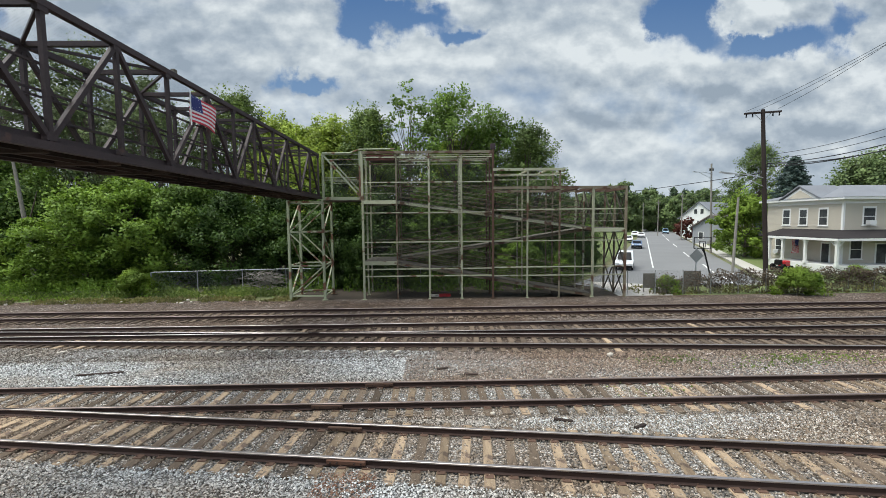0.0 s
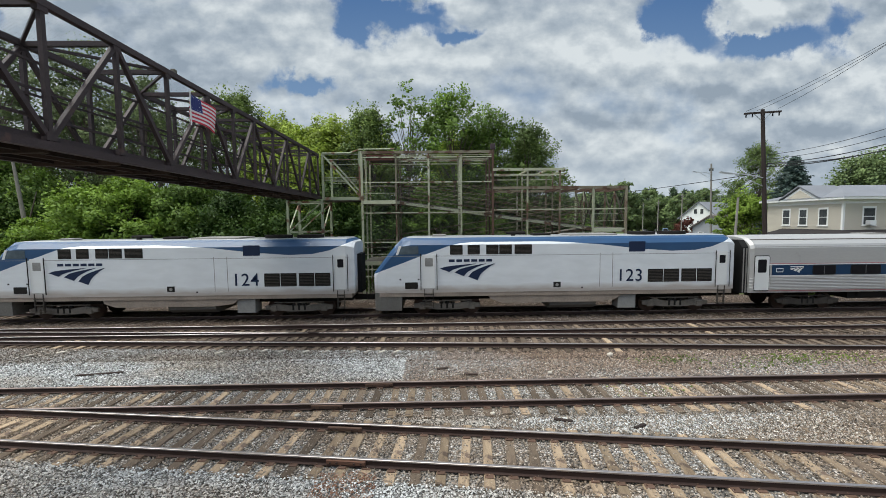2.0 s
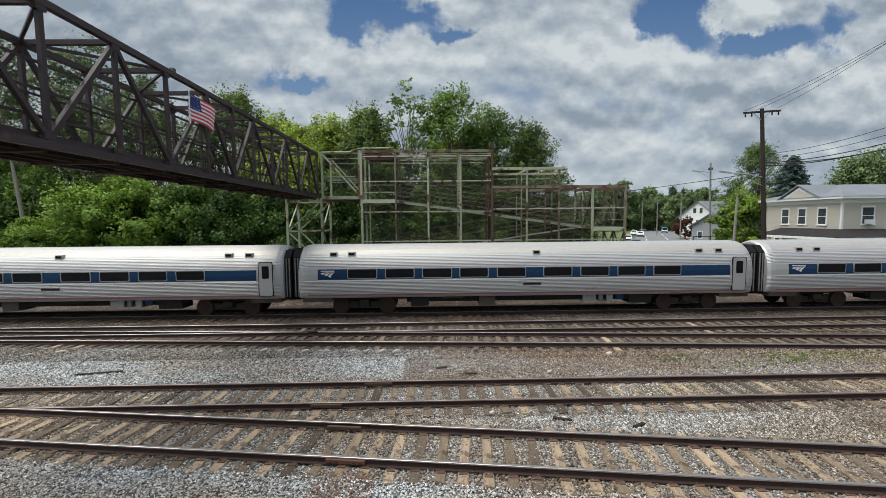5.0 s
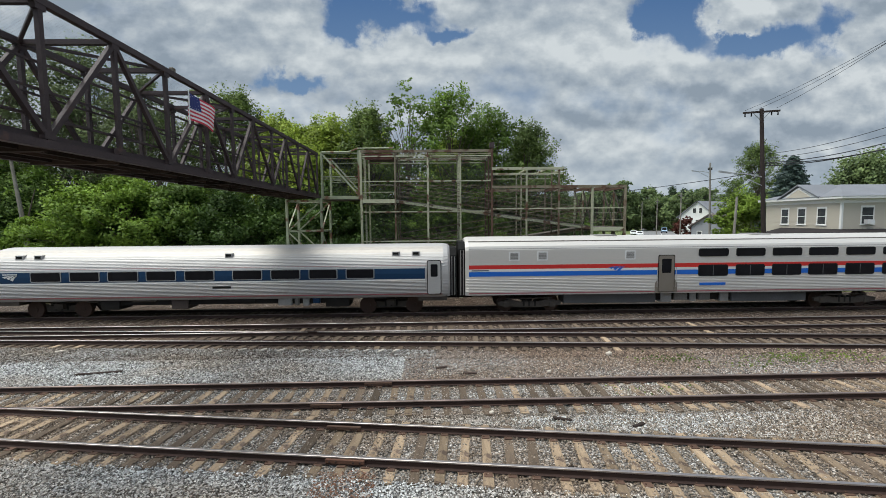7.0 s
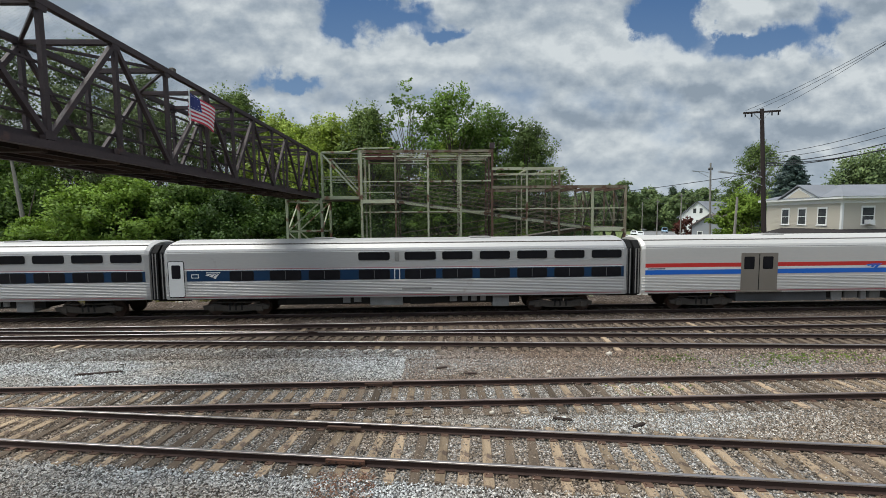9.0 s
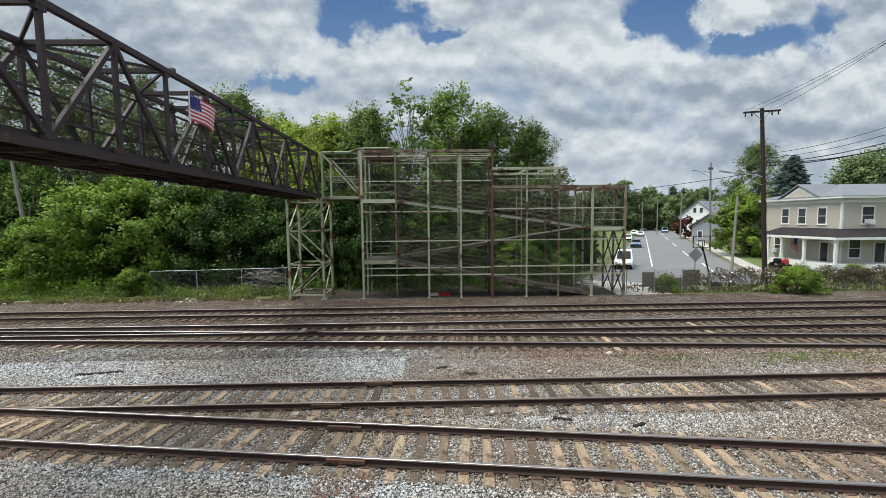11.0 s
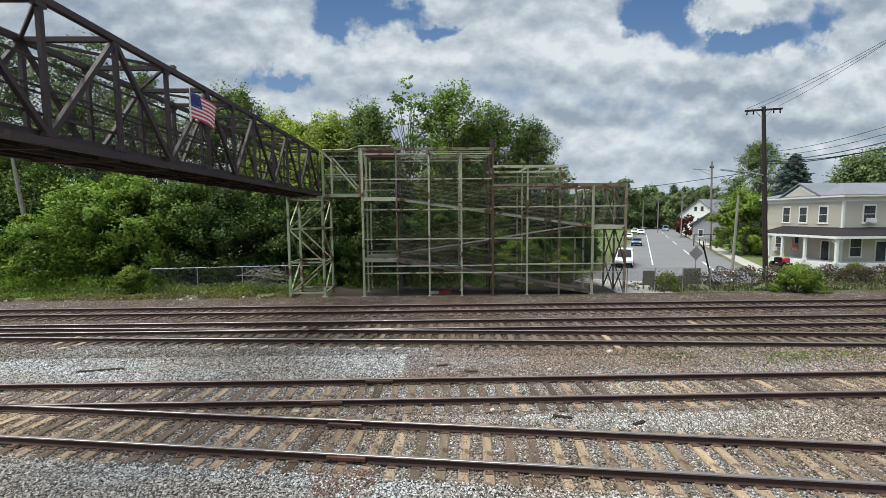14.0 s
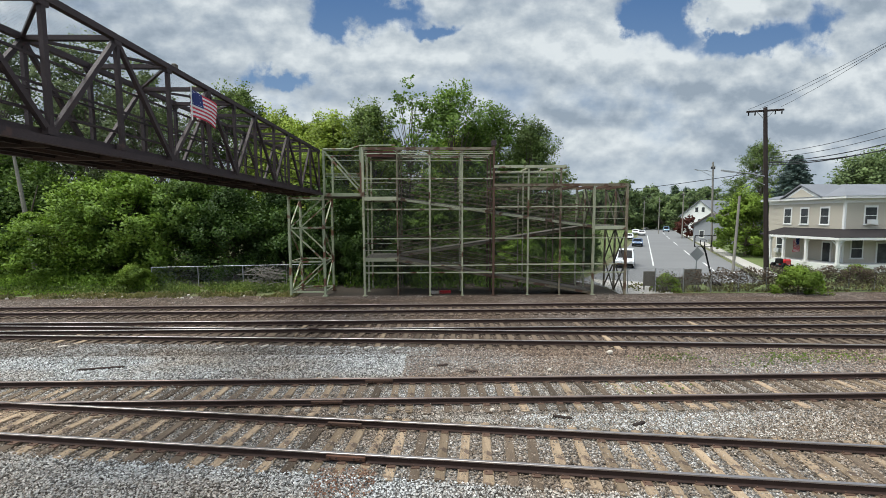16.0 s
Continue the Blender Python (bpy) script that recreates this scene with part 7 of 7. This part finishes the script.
stone_field("loose_ballast", "loose grey crushed stones beside the near track", 70000, -11, 11, 5.4, 10.8, 0.027, -0.2, LOOSE, [(9.285, -0.1235, 1.25)])
stone_field("loose_ballast", "loose grey crushed stones between the near tracks", 14000, -15, 1.5, 9.2, 11.2, 0.03, -0.2, LOOSEMID, TIES)
stone_field("loose_ballast", "loose dirty tan stones between the near tracks", 20000, 1.5, 16, 8.4, 11.2, 0.028, -0.192, LOOSEDIRT, TIES)
stone_field("loose_ballast", "strip of grey stones beside the near track", 3000, 1.0, 15, 8.0, 10.6, 0.027, -0.188, LOOSEMID, [(9.285 + 3.0, -0.1235, 1.42), (9.285, -0.1235, 1.28)])
stone_field("loose_ballast", "loose stones between the ties of the near track", 44000, -13, 12, 7.0, 12.0, 0.03, -0.208, LOOSEDIRT, [(9.285 + 2.9, -0.1235, 1.6), (9.285 - 2.9, -0.1235, 1.6)])
stone_field("loose_ballast", "loose stones between the ties of the siding", 24000, -17, 18, 11.05, 13.5, 0.03, -0.215, LOOSEDIRT, [])
stone_field("loose_ballast", "loose grey stones beyond the siding", 16000, -20, -1.2, 13.5, 15.9, 0.036, -0.2, LOOSE, [])
stone_field("loose_ballast", "loose brown stones beyond the siding", 17000, -1.2, 22, 13.5, 16.2, 0.034, -0.2, LOOSEBROWN, [])
stone_field("loose_ballast", "loose dirty stones before the turnout", 20000, -24, 0, 15.7, 18.2, 0.036, -0.21, LOOSEMID, [(17.98, -0.064, 1.25)])
stone_field("loose_ballast", "loose brown stones before the turnout", 9000, 0, 22, 15.7, 17.4, 0.036, -0.21, LOOSEBROWN, [(17.98, -0.064, 1.25)])
stone_field("scattered_ballast", "stones and grit strewn over the ties of the near track", 3600, -13, 12, 7.0, 12.0, 0.019, -0.18, LOOSEBROWN, [(9.285 + 2.9, -0.1235, 1.6), (9.285 - 2.9, -0.1235, 1.6)])
stone_field("scattered_ballast", "stones and grit strewn over the ties of the siding", 3600, -17, 18, 11.05, 13.5, 0.021, -0.18, LOOSEMID, [])
LOOSERUST = loose_mat("rust_stained_stones", [(0, (0.12, 0.055, 0.03)), (0.7, (0.22, 0.12, 0.075)), (1, (0.4, 0.32, 0.26))])
stone_field("rusty_ballast", "rust-stained stones below a rail joint", 420, -2.6, -1.3, 7.55, 8.5, 0.03, -0.185, LOOSERUST, [])
stone_field("pale_ballast", "patch of pale stones between the ties", 900, 5.2, 7.4, 11.7, 12.9, 0.03, -0.21, LOOSE, [])
# ---- sky backdrop with drifting clouds ----
def sky_mat():
    m, n, l = nodes_of("cloudy_sky")
    n.remove(n["Principled BSDF"])
    em = n.new("ShaderNodeEmission")
    co = n.new("ShaderNodeTexCoord")
    sc = n.new("ShaderNodeVectorMath")
    sc.operation = "SCALE"
    sc.inputs["Scale"].default_value = 1 / SKY_D
    l.new(co.outputs["Object"], sc.inputs[0])
    pos = sc.outputs["Vector"]

    def fbm(scale, detail, stretch=(1, 1, 1), shift=(0, 0, 0), rough=0.55):
        mp = n.new("ShaderNodeMapping")
        mp.inputs["Scale"].default_value, mp.inputs["Location"].default_value = stretch, shift
        no = n.new("ShaderNodeTexNoise")
        no.inputs["Scale"].default_value, no.inputs["Detail"].default_value, no.inputs["Roughness"].default_value = scale, detail, rough
        l.new(pos, mp.inputs["Vector"])
        l.new(mp.outputs["Vector"], no.inputs["Vector"])
        return no.outputs["Fac"]

    def op(kind, a, b, clamp=False):
        x = n.new("ShaderNodeMath")
        x.operation, x.use_clamp = kind, clamp
        for i, v in enumerate((a, b)):
            if isinstance(v, (int, float)):
                x.inputs[i].default_value = v
            else:
                l.new(v, x.inputs[i])
        return x.outputs[0]

    wob = n.new("ShaderNodeTexNoise")
    wob.inputs["Scale"].default_value, wob.inputs["Detail"].default_value, wob.inputs["Roughness"].default_value = 8, 8, 0.6
    l.new(pos, wob.inputs["Vector"])
    wsub = n.new("ShaderNodeVectorMath")
    wsub.operation = "SUBTRACT"
    wsub.inputs[1].default_value = (0.5, 0.5, 0.5)
    l.new(wob.outputs["Color"], wsub.inputs[0])
    warp = n.new("ShaderNodeVectorMath")
    warp.operation = "MULTIPLY_ADD"
    warp.inputs[1].default_value = (0.26, 0, 0.2)
    l.new(wsub.outputs["Vector"], warp.inputs[0])
    l.new(pos, warp.inputs[2])

    def blob(px, pz, wx, wz):
        """1 at a place of the sky, fading to 0 at an ellipse round it."""
        su = n.new("ShaderNodeVectorMath")
        su.operation = "SUBTRACT"
        su.inputs[1].default_value = (px, 0, pz)
        l.new(warp.outputs["Vector"], su.inputs[0])
        mu = n.new("ShaderNodeVectorMath")
        mu.operation = "MULTIPLY"
        mu.inputs[1].default_value = (1 / wx, 0, 1 / wz)
        l.new(su.outputs["Vector"], mu.inputs[0])
        le = n.new("ShaderNodeVectorMath")
        le.operation = "LENGTH"
        l.new(mu.outputs["Vector"], le.inputs[0])
        mr = n.new("ShaderNodeMapRange")
        mr.interpolation_type = "SMOOTHSTEP"
        mr.inputs["From Min"].default_value, mr.inputs["From Max"].default_value = 0, 1
        mr.inputs["To Min"].default_value, mr.inputs["To Max"].default_value = 1, 0
        l.new(le.outputs["Value"], mr.inputs["Value"])
        return mr.outputs["Result"]

    def total(rows):
        out = 0.0
        for px, pz, wx, wz, k in rows:
            out = op("ADD", out, op("MULTIPLY", blob(px, pz, wx, wz), k))
        return out

    def dense(dz, detail):
        return fbm(2.9, detail, (1, 1, 1.5), (0.3, 0, 0.1 + dz), 0.56)

    cover = op("SUBTRACT", op("ADD", op("MULTIPLY", dense(0, 11), 1.5), -0.28), total(GAPS))
    cloud = n.new("ShaderNodeMapRange")
    cloud.interpolation_type = "SMOOTHSTEP"
    cloud.inputs["From Min"].default_value, cloud.inputs["From Max"].default_value = 0.0, 0.42
    l.new(cover, cloud.inputs["Value"])
    lit = op("MULTIPLY", op("SUBTRACT", fbm(8.0, 7, (1, 1, 1.5), (0.7, 0, 0.1), 0.52), fbm(8.0, 7, (1, 1, 1.5), (0.7, 0, 0.145), 0.52)), 1.7)
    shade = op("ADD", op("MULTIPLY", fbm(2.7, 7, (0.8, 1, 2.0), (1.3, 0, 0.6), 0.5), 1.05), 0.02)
    shade = op("ADD", op("ADD", shade, lit), total(BRIGHT))
    rim = op("MULTIPLY", op("SUBTRACT", 0.55, cover), 0.35, False)
    shade = op("ADD", shade, op("MAXIMUM", rim, 0.0))
    grey = ramp(n, l, shade, [(0.26, (0.37, 0.425, 0.50)), (0.46, (0.49, 0.54, 0.61)), (0.66, (0.64, 0.675, 0.72)), (0.92, (0.87, 0.885, 0.90))])
    sep = n.new("ShaderNodeSeparateXYZ")
    l.new(pos, sep.inputs[0])
    blue = ramp(n, l, sep.outputs["Z"], [(0.0, (0.5, 0.58, 0.66)), (0.15, (0.30, 0.43, 0.62)), (0.55, (0.10, 0.20, 0.42))])
    col = mixed(n, l, "MIX", cloud.outputs["Result"], blue.outputs["Color"], grey.outputs["Color"])
    haze = ramp(n, l, sep.outputs["Z"], [(0.0, (0.7, 0.7, 0.7)), (0.17, (0, 0, 0))])
    col = mixed(n, l, "MIX", haze.outputs["Color"], col, (0.55, 0.62, 0.70))
    l.new(col, em.inputs["Color"])
    em.inputs["Strength"].default_value = 0.465
    l.new(em.outputs[0], n["Material Output"].inputs["Surface"])
    m.cycles.emission_sampling = "NONE"
    return m


SKY_D = 1600.0


def at(px, py):
    return (px - 771) / 720, (389 - py) / 720


# (x, height, half width, half height, weight) in parts of the distance
GAPS = [(*at(690, 42), 0.17, 0.1, 0.9), (*at(790, 45), 0.1, 0.06, 0.4), (*at(560, 143), 0.12, 0.04, 0.7), (*at(1195, 30), 0.17, 0.12, 0.95), (*at(1380, 88), 0.24, 0.07, 0.75),
        (*at(1480, 35), 0.12, 0.08, 0.5), (*at(20, 40), 0.14, 0.1, 0.4), (*at(825, 72), 0.1, 0.03, 0.5), (*at(1340, 25), 0.11, 0.075, -1.0), (*at(1530, 70), 0.1, 0.06, -0.3), (*at(1130, 75), 0.06, 0.05, -0.3)]
BRIGHT = [(*at(580, 50), 0.14, 0.12, 0.22), (*at(860, 40), 0.25, 0.12, 0.22), (*at(1080, 70), 0.14, 0.14, 0.15), (*at(700, 120), 0.3, 0.06, 0.22), (*at(1200, 120), 0.16, 0.1, 0.2), (*at(1330, 25), 0.13, 0.1, 0.3),
          (*at(280, 90), 0.42, 0.16, -0.22), (*at(1210, 185), 0.25, 0.07, -0.2), (*at(950, 215), 0.4, 0.05, -0.1), (*at(1400, 230), 0.3, 0.08, -0.08)]
s = Shape()
W = [(-2600 + 130 * i) for i in range(41)]
s.v = [(x, 0, z) for z in (-40, 1500) for x in W]
s.f = [(i, i + 1, i + 42, i + 41) for i in range(40)]
sky_wall = part("sky_backdrop", s, sky_mat())
tagged(sky_wall, "sky with broken white and grey clouds and blue gaps", "sky", kind="structure")
sky_wall.location = (0, SKY_D, 0)


def motions():
    """The train runs through at an even speed to the left; the clouds drift."""
    drift = [(0, 0.1), (1.5, -0.1), (2.1, -0.24), (3.5, 0.03), (4.1, 0.08), (6.6, -0.3), (7.4, -0.15), (8.2, 0.25), (9.2, 0.2), (16.1, 0.0)]
    times = [k * 0.5 for k in range(33)]
    for car, u in TRAIN:
        rows = []
        for t in times:
            for (ta, a), (tb, b) in zip(drift, drift[1:]):
                if ta <= t <= tb:
                    d = a + (b - a) * (t - ta) / (tb - ta)
                    break
            rows.append((t, pose(43.92 - 34.35 * t + d + u, 23.6, 0)))
        walk(car, rows)
    walk(sky_wall, [(t, pose(-6.6 * t, SKY_D, 0)) for t in range(0, 17, 2)])


motions()
